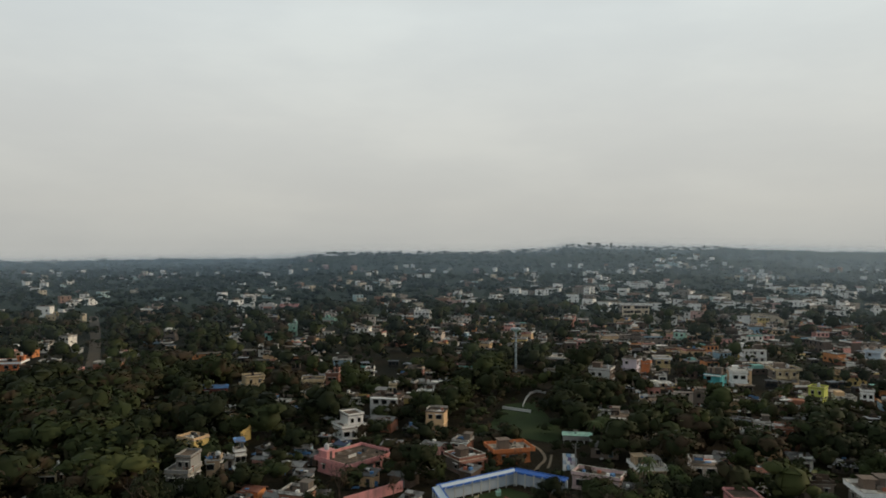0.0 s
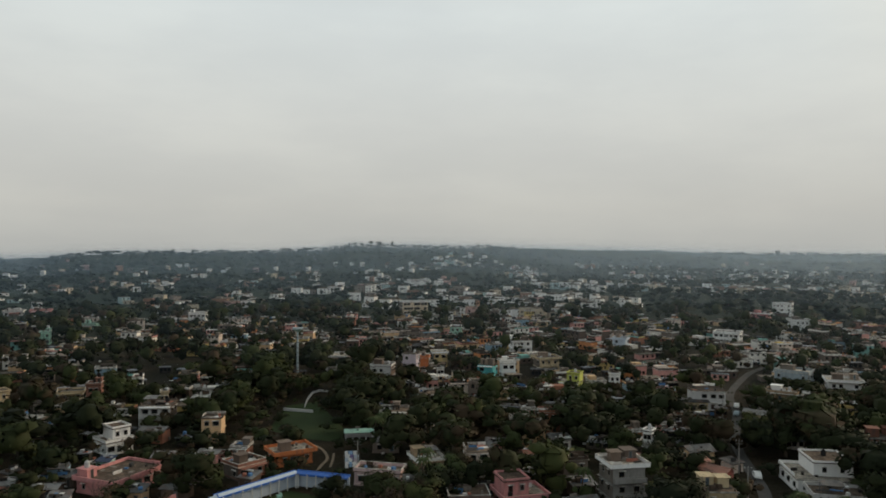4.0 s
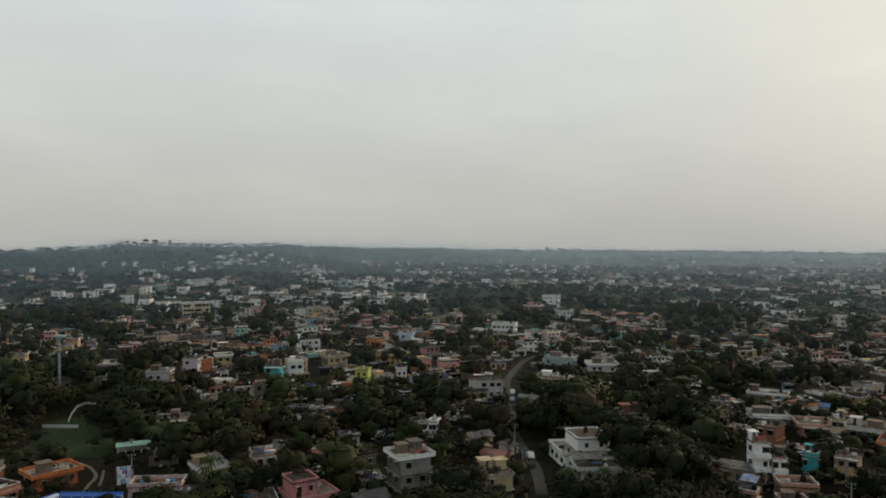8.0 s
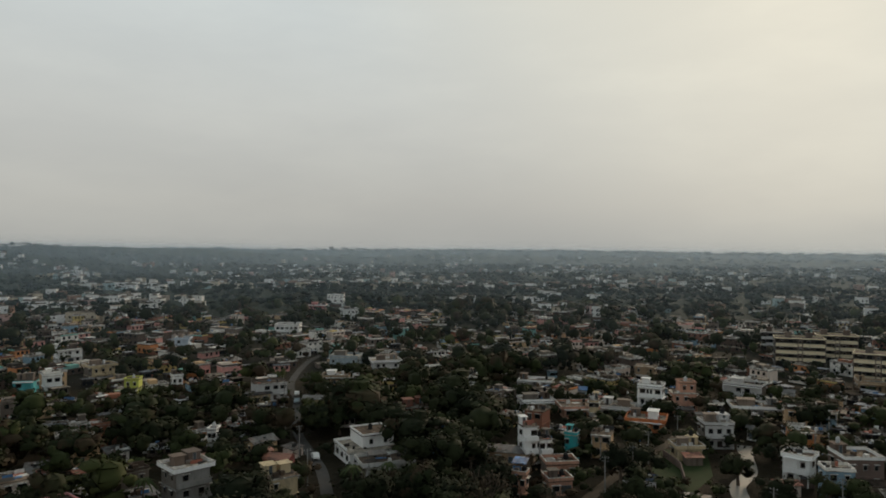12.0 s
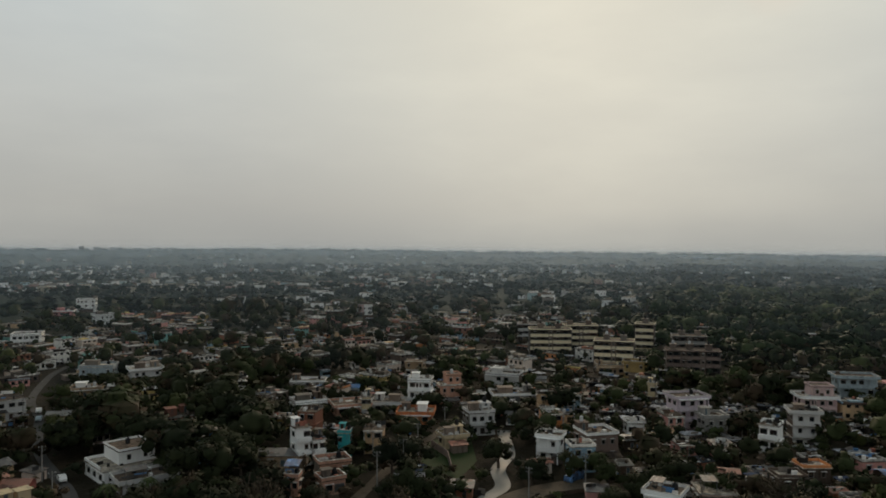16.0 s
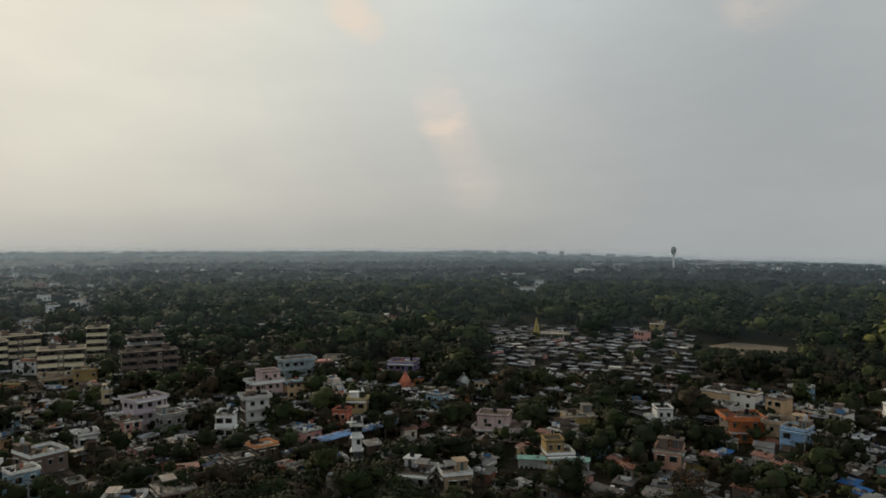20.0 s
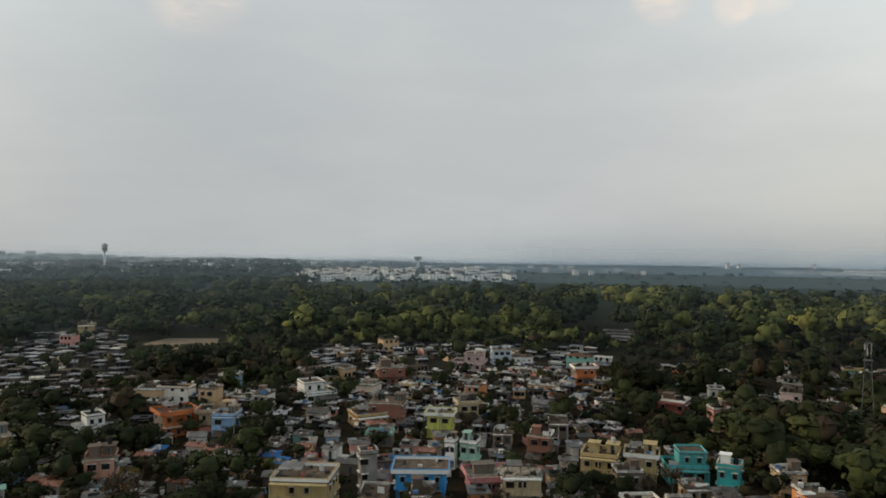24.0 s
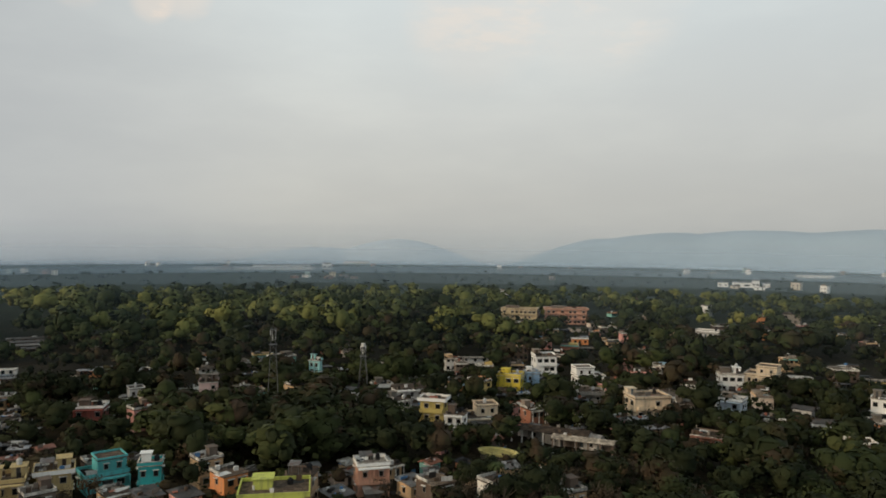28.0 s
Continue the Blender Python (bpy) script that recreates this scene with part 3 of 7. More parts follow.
def corrugated_roof(bm, w, d, z, rise, over=0.5, gable=False):
    """Sheets on a slope, or on two slopes, with the thickness of purlins under them."""
    x0, x1 = -w / 2 - over, w / 2 + over
    t = 0.10
    lines = [(-d / 2 - over, z), (0, z + rise), (d / 2 + over, z)] if gable else [(-d / 2 - over, z), (d / 2 + over, z + rise)]
    n = max(6, int(w / 0.8))
    top, low = [], []
    for yy, zz in lines:
        top.append([bm.verts.new((x0 + (x1 - x0) * i / n, yy, zz + (0.05 if i % 2 else 0.0))) for i in range(n + 1)])
        low.append([bm.verts.new((x0 + (x1 - x0) * i / n, yy, zz - t)) for i in (0, n)])
    for a, b in zip(top, top[1:]):
        for i in range(n):
            bm.faces.new((a[i], a[i + 1], b[i + 1], b[i]))
    for a, b, ta, tb in zip(low, low[1:], top, top[1:]):
        bm.faces.new((b[0], b[1], a[1], a[0]))
        bm.faces.new((a[0], ta[0], tb[0], b[0]))
        bm.faces.new((b[1], tb[-1], ta[-1], a[1]))
    bm.faces.new([low[0][0], low[0][1]] + top[0][::-1])
    bm.faces.new([low[-1][1], low[-1][0]] + top[-1])


def openings(root, w, y, z, n, rnd, side=None, door=False, kind=None, d=0.0):
    """Windows in a row on the front (side None), or on the left or right wall."""
    me = kind if kind is not None else WINDOWS[rnd.choice((0, 1, 2, 2))]
    span = w if side is None else d
    for i in range(n):
        u = (-0.5 + (i + 0.5) / n) * span * 0.94 + rnd.uniform(-0.25, 0.25)
        if rnd.random() < 0.22 and not door:
            continue
        if side is None:
            at = Matrix.Translation((u, -y, z + 0.95))
        else:
            at = Matrix.Translation((side * w / 2, u, z + 0.95)) @ Matrix.Rotation(side * math.pi / 2, 4, "Z")
        if door and i == n // 2:
            at.translation.z = z + 0.02
            put("door", DOORS[rnd.choice((0, 1, 2))], root, at=at)
        else:
            put("window", me, root, at=at)


def water_tank(x, y, z, rnd):
    ob = put("water_tank", TANK)
    k = rnd.uniform(0.85, 1.15)
    ob.matrix_world = Matrix.Translation((x, y, z)) @ Matrix.Diagonal((k, k, rnd.uniform(0.9, 1.1), 1))
    tagged(ob, "ribbed plastic water tank standing on a flat roof", "water tank", "roof tanks")


ROOFS = []

SHAPE_WORDS = ("single-storey", "two-storey", "three-storey", "four-storey", "five-storey")


def house(x, y, face, w, d, storeys, colour, style=""):
    """A plastered town house, front towards 'face' reversed: walls, slab, parapet, windows, door, and what its style asks for."""
    rnd = random.Random(int(x * 31 + y * 17))
    storeys = int(storeys)
    h = storeys * STOREY
    word = WORDS.get(colour, colour)
    take(x, y, w, d, face)
    guard(x, y, max(w, d * 0.6) * 0.8, h, h * (0.66 if storeys > 1 else 0.70))
    mat = PAINT[colour]
    if "shed" in style:
        roof_mat, roof_word = (m_bluetin, "blue tin") if "blue" in style else (m_redtile, "red tiled") if "red" in style else (m_tin, "grey tin")
        root = house_root("shed_house", x, y, face, f"low {word} walled building under a sloping {roof_word} roof", "house")
        bm = bmesh.new()
        stack(bm, w, d, ((-0.2, 0.1), (0.35, 0.1), (0.4, 0), (3.1, 0)))
        part("wall", bm, mat, root)
        bm = bmesh.new()
        corrugated_roof(bm, w, d, 3.15, 1.0, 0.55, True)
        part("roof", bm, roof_mat, root, f"sloping {roof_word} roof")
        for sx in (-1, 1):
            bm = bmesh.new()
            v = [[bm.verts.new((sx * (w / 2 - k), yy, zz)) for yy, zz in ((-d / 2, 3.1), (d / 2, 3.1), (0, 4.02))] for k in (0.02, 0.27)]
            bm.faces.new(v[0]), bm.faces.new(v[1][::-1])
            for i in range(3):
                bm.faces.new((v[0][i], v[0][(i + 1) % 3], v[1][(i + 1) % 3], v[1][i]))
            bmesh.ops.recalc_face_normals(bm, faces=bm.faces)
            part("gable", bm, mat, root)
        openings(root, w, d / 2, 0, max(2, round(w / 3.2)), rnd, door=True)
        return root
    extra = " with an open roof terrace" if "terrace" in style else " with balconies" if "balcony" in style else " with a set-back top floor" if "step" in style else " and a cluttered roof" if "clutter" in style else " and a flat roof"
    size = SHAPE_WORDS[storeys - 1]
    name = "apartment_block" if storeys >= 4 else "house"
    root = house_root(name, x, y, face, f"{size} {word} house{extra} among trees" if storeys < 4 else f"{size} {word} apartment block{extra}, rain-stained", "apartment block" if storeys >= 4 else "house")
    body = storeys - 1 if "step" in style and storeys > 1 else storeys
    hb = body * STOREY
    bm = bmesh.new()
    levels = [(-0.2, 0.12), (0.42, 0.12), (0.48, 0.0)]
    ledge = rnd.choice((0.08, 0.35, 0.45))
    for k in range(1, body):
        levels += [(k * STOREY - 0.62, 0.0), (k * STOREY - 0.60, ledge), (k * STOREY - 0.50, ledge), (k * STOREY - 0.48, 0.0)]
    stack(bm, w, d, levels + [(hb, 0.0)])
    # brown body stands in for shaded recesses behind pale balcony fronts
    wall_mat = PAINT["brown"] if colour == "flats" else mat
    bm.normal_update()
    if colour in ("concrete", "tan", "cream", "brick", "greywhite", "salmon", "creamwhite", "yellow", "orange") and rnd.random() < 0.55:
        for f in bm.faces:
            if abs(f.normal.x) > 0.7:
                f.material_index = 1
    part("wall", bm, (wall_mat, m_bare), root)
    # roof slab with overhang, parapet on it
    out = min(1.0, 0.11 * w) if w > 5.5 and (colour in ("pink", "orange", "coral") or rnd.random() < 0.35) else 0.35
    bm = bmesh.new()
    box(bm, -w / 2 - out, w / 2 + out, -d / 2 - out, d / 2 + 0.35, hb, hb + 0.16)
    part("roof", bm, m_pale_slab if rnd.random() < 0.35 else m_slab, root, "rain-stained concrete roof slab")
    rim = "ring" if out > 0.5 or storeys >= 4 or "terrace" in style or "plain" in style else rnd.choice(("ring", "ring", "part", "stubs"))
    bm = bmesh.new()
    if rim == "part":
        box(bm, -w / 2 - 0.2, w / 2 + 0.2, d / 2 + 0.04, d / 2 + 0.2, hb + 0.16, hb + 0.85)
        for u in (-1, 1):
            box(bm, u * (w / 2 + 0.12) - 0.08, u * (w / 2 + 0.12) + 0.08, -d / 2 * rnd.uniform(-0.3, 1.0), d / 2 + 0.04, hb + 0.16, hb + 0.85)
    elif rim == "stubs":
        for u in (-1, 1):
            for v in (-1, 1):
                stub = bmesh.new()
                box(stub, -0.16, 0.16, -0.16, 0.16, hb + 0.16, hb + rnd.uniform(0.6, 1.4))
                part("column_stub", stub, m_bare, root).location = (u * (w / 2 - 0.25), v * (d / 2 - 0.25), 0)
        box(bm, -w / 2, w / 2, d / 2 + 0.02, d / 2 + 0.18, hb + 0.16, hb + 0.6)
    elif out > 0.5:
        ring(bm, -w / 2 - out - 0.03, w / 2 + out + 0.03, -d / 2 - out - 0.03, d / 2 + 0.38, hb - 0.12, hb + 0.80, 0.16)
    else:
        ring(bm, -w / 2 - 0.2, w / 2 + 0.2, -d / 2 - 0.2, d / 2 + 0.2, hb + 0.16, hb + 0.85, 0.16)
    part("parapet", bm, m_bare if rim == "stubs" else PAINT["white"] if rnd.random() < 0.25 else mat, root)
    bm = bmesh.new()
    if rim != "ring":
        box(bm, -w / 2 - 0.4, w / 2 + 0.4, -d / 2 - 0.42, -d / 2 - 0.36, hb - 0.05, hb + 0.20)
    elif out > 0.5:
        ring(bm, -w / 2 - out - 0.09, w / 2 + out + 0.09, -d / 2 - out - 0.09, d / 2 + 0.44, hb + 0.803, hb + 0.88, 0.28)
    else:
        ring(bm, -w / 2 - 0.26, w / 2 + 0.26, -d / 2 - 0.26, d / 2 + 0.26, hb + 0.853, hb + 0.95, 0.28)
    part("coping", bm, mat if colour in ("pink", "orange", "blue", "turquoise", "lime", "yellow") else m_coping, root)
    ROOFS.append((x, y, face, w - 0.6, d - 0.6, hb + 0.16))
    n = max(2, round(w / 2.9))
    for k in range(body):
        openings(root, w, d / 2, k * STOREY, n, rnd, door=(k == 0), kind=WINDOWS[4] if storeys >= 4 else None)
    for side in (-1, 1):
        for k in range(body):
            openings(root, w, 0, k * STOREY, max(1, round(d / 3.6)), rnd, side=side, d=d)
    if "plain" in style:
        return root
    # verandas: slabs on columns along the front, dark behind
    if w > 5 and "balcony" not in style and rnd.random() < 0.6:
        deep = rnd.uniform(1.1, 1.6)
        for k in range(body):
            bm = bmesh.new()
            stack(bm, w, deep, (((k + 1) * STOREY - 0.30, 0.0), ((k + 1) * STOREY - 0.02, 0.0)))
            part("veranda_slab", bm, PAINT["white"] if rnd.random() < 0.4 else mat, root).location = (0, -d / 2 - deep / 2 - 0.03, 0)
            if k:
                bm = bmesh.new()
                box(bm, -w / 2, w / 2, -d / 2 - deep, -d / 2 - deep + 0.12, k * STOREY - 0.02, k * STOREY + 0.85)
                part("railing_wall", bm, mat, root)
            m = max(2, round(w / 3.2) + 1)
            for i in range(m):
                u = -w / 2 + 0.16 + (w - 0.32) * i / (m - 1)
                bm = bmesh.new()
                box(bm, u - 0.14, u + 0.14, -d / 2 - deep + 0.13, -d / 2 - deep + 0.40, k * STOREY - (0.2 if k == 0 else 0.02), (k + 1) * STOREY - 0.30)
                part("column", bm, mat, root)
    # a lean-to against the front, hiding part of the ground floor
    lx, lw, ld = rnd.uniform(-0.15, 0.15) * w, w * rnd.uniform(0.5, 0.7), rnd.uniform(2.2, 3.4)
    spot_ = root.matrix_world @ Vector((lx, -d / 2 - 1.8 - ld / 2, 0))
    if storeys < 4 and rnd.random() < 0.75 and lot_free(spot_.x, spot_.y, lw, ld, face):
        take(spot_.x, spot_.y, lw, ld, face, 0.2)
        lean = new("lean_to")
        lean.parent, lean.location = root, (lx, -d / 2 - 1.75 - ld / 2, 0)
        tagged(lean, "low lean-to with a patched sheet roof")
        bm = bmesh.new()
        box(bm, -lw / 2, lw / 2, -ld / 2, ld / 2, -0.2, 2.1)
        part("wall", bm, m_bare, lean)
        bm = bmesh.new()
        corrugated_roof(bm, lw, ld, 2.15, 0.5, 0.35)
        part("roof", bm, rnd.choice((m_tin, m_tin, m_redtile, m_slab)), lean)
    # a lower wing on one side
    ws, ww, wd = rnd.choice((-1, 1)), w * rnd.uniform(0.35, 0.55), d * rnd.uniform(0.5, 0.85)
    spot_ = root.matrix_world @ Vector((ws * (w / 2 + ww / 2 + 0.9), 0.1 * d, 0))
    if 1 < storeys < 4 and rnd.random() < 0.65 and lot_free(spot_.x, spot_.y, ww - 0.8, wd, face):
        take(spot_.x, spot_.y, ww, wd, face, 0.2)
        wh = (storeys - 1) * STOREY + rnd.choice((-0.6, 0.0, 0.3))
        wx = ws * (w / 2 + ww / 2 + 0.4)
        wing_mat = m_bare if rnd.random() < 0.4 else PAINT["greywhite"] if rnd.random() < 0.25 else mat
        bm = bmesh.new()
        stack(bm, ww, wd, ((-0.2, 0), (wh, 0), (wh, 0.3), (wh + 0.14, 0.3)))
        part("wing", bm, (wing_mat,), root).location = (wx, d * 0.1, 0)
        bm = bmesh.new()
        ring(bm, -ww / 2 - 0.12, ww / 2 + 0.12, -wd / 2 - 0.12, wd / 2 + 0.12, wh + 0.14, wh + 0.72, 0.15)
        part("wing_parapet", bm, m_coping if rnd.random() < 0.5 else wing_mat, root).location = (wx, d * 0.1, 0)
        put("window", WINDOWS[rnd.choice((0, 1, 2))], root, at=Matrix.Translation((wx, d * 0.1 - wd / 2, wh - 2.1)))
        q_ = root.matrix_world @ Vector((wx, d * 0.1, 0))
        ROOFS.append((q_.x, q_.y, face, ww - 0.4, wd - 0.4, wh + 0.14))
    # stair room or set-back floor
    if "step" in style:
        sx = rnd.choice((-1, 1))
        x0, x1 = (-w / 2, w * 0.16) if sx < 0 else (-w * 0.16, w / 2)
        bm = bmesh.new()
        box(bm, x0, x1, -d * 0.28, d / 2, hb + 0.16, hb + STOREY)
        part("upper_floor", bm, mat, root)
        bm = bmesh.new()
        box(bm, x0 - 0.3, x1 + 0.3, -d * 0.28 - 0.5, d / 2 + 0.3, hb + STOREY, hb + STOREY + 0.15)
        part("upper_roof", bm, m_slab, root)
        bm = bmesh.new()
        ring(bm, x0 - 0.15, x1 + 0.15, -d * 0.28 - 0.3, d / 2 + 0.2, hb + STOREY + 0.15, hb + STOREY + 0.6, 0.14)
        part("upper_parapet", bm, mat, root)
        for i in (0, 1):
            put("window", WINDOWS[1], root, at=Matrix.Translation((x0 + (x1 - x0) * (0.27 + 0.46 * i), -d * 0.28, hb + 1.05)))
        tx = (x0 + x1) / 2
        tz = hb + STOREY + 0.15
        ty = d * 0.2
    elif rnd.random() < 0.55:
        sx, tx, ty, tz = 1, w * 0.25, d * 0.2, hb + 0.16
    else:
        sx, sw, sd = rnd.choice((-1, 1)), min(2.6, w * 0.42), min(3.0, d * 0.5)
        cx, cy = sx * (w / 2 - sw / 2 - 0.1), d / 2 - sd / 2 - 0.1
        bm = bmesh.new()
        stack(bm, sw, sd, ((hb + 0.16, 0), (hb + 2.1, 0), (hb + 2.1, 0.28), (hb + 2.24, 0.28)))
        part("stair_room", bm, m_bare if rnd.random() < 0.4 else mat, root).location = (cx, cy, 0)
        put("door", DOORS[0], root, at=Matrix.Translation((cx, cy - sd / 2, hb + 0.18)) @ Matrix.Diagonal((0.8, 1, 0.9, 1)))
        tx, ty, tz = (cx, cy, hb + 2.24) if rnd.random() < 0.6 and sw > 1.7 else (-sx * w * 0.3, d * 0.25, hb + 0.16)
    if storeys < 4 and "clutter" not in style and "step" not in style and w > 4.5 and rnd.random() < 0.55:
        rw, rd, rh = w * rnd.uniform(0.28, 0.42), d * rnd.uniform(0.3, 0.45), rnd.uniform(1.9, 2.5)
        bm = bmesh.new()
        stack(bm, rw, rd, ((hb + 0.16, 0), (hb + rh, 0), (hb + rh, 0.35), (hb + rh + 0.12, 0.35)))
        part("roof_room", bm, rnd.choice((mat, m_bare, m_bare, PAINT["white"])), root).location = (-sx * w * 0.2, d * rnd.uniform(-0.2, 0.12), 0)
    if rnd.random() < 0.7:
        p = root.matrix_world @ Vector((tx, ty, tz))
        water_tank(p.x, p.y, p.z, rnd)
    if "balcony" in style:
        m = 1 if storeys >= 4 else max(1, round(w / 6))
        for k in range(1, body + (1 if colour == "flats" else 0)):
            for i in range(m):
                bm = bmesh.new()
                tray(bm, -w / 2 + (i + (0.10 if m > 1 else 0.01)) * w / m, -w / 2 + (i + (0.90 if m > 1 else 0.99)) * w / m, -d / 2 - (1.25 if storeys < 4 else 1.7), -d / 2 - 0.02, k * STOREY - 0.04, k * STOREY + (0.95 if k < body else 0.2), 0.12)
                part("balcony", bm, mat, root)
    if "clutter" in style:
        away = (-sx if "step" not in style else 0) * w * 0.2
        shelter = new("roof_shelter")
        shelter.parent, shelter.location = root, (away, -d * 0.18, 0)
        tagged(shelter, "small tin shelter on posts")
        bm = bmesh.new()
        corrugated_roof(bm, w * 0.4, d * 0.42, hb + 2.2, 0.35, 0.1)
        part("sheet", bm, m_tin, shelter)
        for ux in (-1, 1):
            for uy in (-1, 1):
                bm = bmesh.new()
                box(bm, ux * w * 0.18 - 0.05, ux * w * 0.18 + 0.05, uy * d * 0.18 - 0.05, uy * d * 0.18 + 0.05, hb + 0.16, hb + 2.25 + 0.1 * uy)
                part("post", bm, m_steel, shelter)
    if "bluetop" in style:
        bm = bmesh.new()
        corrugated_roof(bm, w * 0.9, d * 0.9, hb + 2.6, 0.5, 0.3)
        part("tin_roof", bm, m_bluetin, root, "blue tin sheet roof")
    return root


house(5.6, 183.5, -32, 7.4, 6.4, 1, "brick", "terrace")
house(17.3, 191.5, -15, 9.2, 7.0, 1, "orange", "terrace")
house(53.6, 349.8, 24, 11.8, 8.8, 1, "greywhite")
house(36.0, 168.6, 28, 11.0, 5.2, 1, "pinkwhite", "plain")
house(50.3, 147.0, 12, 8.4, 7.0, 1, "brown", "plain")
house(64.0, 295.1, 27, 8.5, 7.5, 2, "greywhite")
house(77.8, 302.9, 26, 5.7, 5.7, 3, "lilac")
house(139.3, 535.5, -0, 19.3, 11.6, 4, "creamwhite", "balcony")
house(246.8, 921.9, -0, 26.8, 20.1, 3, "white")
house(86.3, 310.7, 26, 3.6, 4.0, 2, "orange")
house(49.1, 175.7, -4, 6.2, 6.9, 1, "tan", "clutter")
house(96.9, 324.3, 7, 6.1, 6.1, 2, "yellow")
house(136.8, 422.9, 28, 6.5, 6.5, 2, "mint")
house(106.0, 284.6, 40, 6.4, 5.6, 2, "turquoise")
house(116.1, 288.1, 12, 5.9, 5.2, 2, "white")
house(61.2, 144.9, 1, 8.5, 7.4, 2, "pink", "step")
house(150.0, 354.9, 8, 9.8, 8.6, 2, "white")
house(137.8, 296.6, 3, 9.0, 7.9, 2, "cream", "balcony")
house(130.6, 258.1, 42, 7.6, 6.6, 2, "lime", "step")
house(145.2, 250.7, 20, 3.7, 3.2, 2, "white")
house(204.7, 347.0, 46, 6.6, 5.8, 2, "bluewhite")
house(82.6, 139.3, 6, 7.2, 7.2, 3, "concrete", "balcony")
house(109.7, 172.5, 52, 3.6, 4.0, 2, "white", "step")
house(154.3, 215.1, 16, 9.2, 5.5, 1, "cream", "shed_tin")
house(160.3, 215.3, 22, 11.0, 6.9, 2, "greywhite")
house(97.5, 127.7, 17, 6.2, 6.2, 2, "cream")
house(112.5, 147.0, 62, 6.1, 4.9, 1, "red", "shed_red")
house(279.4, 355.9, 48, 14.3, 10.7, 2, "white")
house(163.1, 193.3, 55, 7.4, 4.5, 1, "cream", "shed_tin")
house(381.5, 449.0, 50, 11.6, 10.2, 2, "pink")
house(434.7, 487.0, 52, 13.8, 10.3, 3, "white")
house(195.9, 219.5, 52, 9.0, 6.7, 1, "tan")
house(218.4, 238.2, 58, 12.3, 9.2, 2, "bluegrey")
house(372.1, 402.1, 33, 12.0, 10.5, 2, "white")
house(133.5, 138.2, 24, 12.9, 12.5, 2, "white", "balcony step")
house(127.3, 125.2, 30, 11.2, 7.0, 1, "greywhite", "clutter")
house(221.0, 217.0, 36, 10.7, 8.0, 2, "greywhite", "balcony")
house(175.7, 160.4, 33, 9.0, 7.9, 1, "brick")
house(204.2, 157.4, 67, 2.2, 2.2, 3, "white")
house(154.5, 108.0, 65, 12.9, 6.4, 1, "tan", "shed_tin")
house(131.3, 88.3, 71, 2.9, 2.9, 2, "salmon", "bluetop")
house(156.6, 103.2, 35, 3.6, 4.3, 3, "white", "balcony")
house(208.9, 134.5, 42, 10.5, 7.9, 1, "white")
house(238.0, 153.0, 65, 12.7, 7.9, 1, "concrete")
house(158.9, 99.8, 36, 3.0, 3.0, 2, "white", "balcony")
house(142.1, 85.7, 39, 5.4, 4.7, 1, "salmon")
house(153.5, 92.0, 44, 7.6, 5.7, 1, "salmon")
house(166.9, 96.2, 75, 3.0, 3.0, 2, "teal")
house(210.4, 119.5, 48, 10.5, 9.2, 1, "salmon")
house(234.7, 132.2, 66, 4.7, 3.3, 1, "bluegrey", "shed_blue")
house(208.5, 112.4, 62, 2.9, 2.9, 2, "cream")
house(217.7, 108.8, 75, 9.6, 7.2, 1, "greywhite")
house(279.7, 127.4, 76, 7.5, 6.6, 2, "tan")
house(208.3, 94.6, 71, 9.7, 8.4, 1, "orange")
house(226.2, 101.1, 76, 7.5, 5.6, 3, "white")
house(237.9, 95.5, 53, 7.8, 6.8, 3, "salmon", "step")
house(186.8, 73.9, 48, 6.2, 5.4, 1, "cream")
house(202.9, 72.1, 52, 7.6, 6.6, 2, "greywhite", "balcony")
house(265.4, 83.8, 87, 12.7, 7.9, 2, "greywhite")
house(215.9, 66.3, 83, 2.3, 2.1, 1, "white", "shed_tin")
house(246.8, 75.0, 61, 13.8, 8.6, 1, "concrete")
house(277.3, 73.0, 85, 4.1, 2.8, 1, "white", "shed_tin")
house(187.4, 47.4, 61, 4.9, 4.3, 2, "white", "step")
house(184.6, 45.9, 91, 5.6, 4.9, 2, "white")
house(192.6, 35.9, 54, 8.5, 8.5, 2, "brown")
house(316.6, 53.1, 70, 11.4, 7.1, 1, "tan")
house(220.2, 29.8, 67, 5.2, 4.5, 1, "white")
house(311.5, 42.0, 87, 8.0, 7.0, 2, "ochre")
house(264.1, 29.6, 94, 2.7, 3.0, 2, "cream")
house(152.0, 14.4, 100, 6.2, 6.2, 2, "white", "clutter")
house(232.9, 16.2, 58, 9.3, 7.0, 3, "lilac")
house(223.2, 8.6, 63, 6.1, 5.4, 2, "concrete", "balcony")
house(157.2, 5.5, 73, 6.9, 6.9, 2, "brown", "clutter")
house(204.8, -6.4, 107, 4.5, 4.5, 3, "white", "balcony")
house(224.4, -15.1, 79, 6.9, 6.0, 3, "greywhite", "balcony")
house(265.1, -21.0, 75, 10.3, 7.7, 3, "pinkwhite", "step")
house(289.7, -35.1, 79, 12.0, 7.5, 3, "bluegrey")
house(328.5, -57.7, 110, 8.2, 7.2, 1, "cream")
house(210.9, -39.7, 121, 6.6, 5.8, 2, "coral", "step")
house(183.7, -37.5, 102, 2.5, 2.5, 3, "white")
house(224.2, -46.2, 112, 6.0, 5.0, 2, "yellow", "terrace")
house(287.1, -78.1, 120, 10.7, 9.4, 2, "purple")
house(151.1, -44.2, 126, 6.8, 6.8, 2, "greywhite", "clutter")
house(147.2, -51.1, 94, 6.0, 6.0, 2, "tan", "clutter")
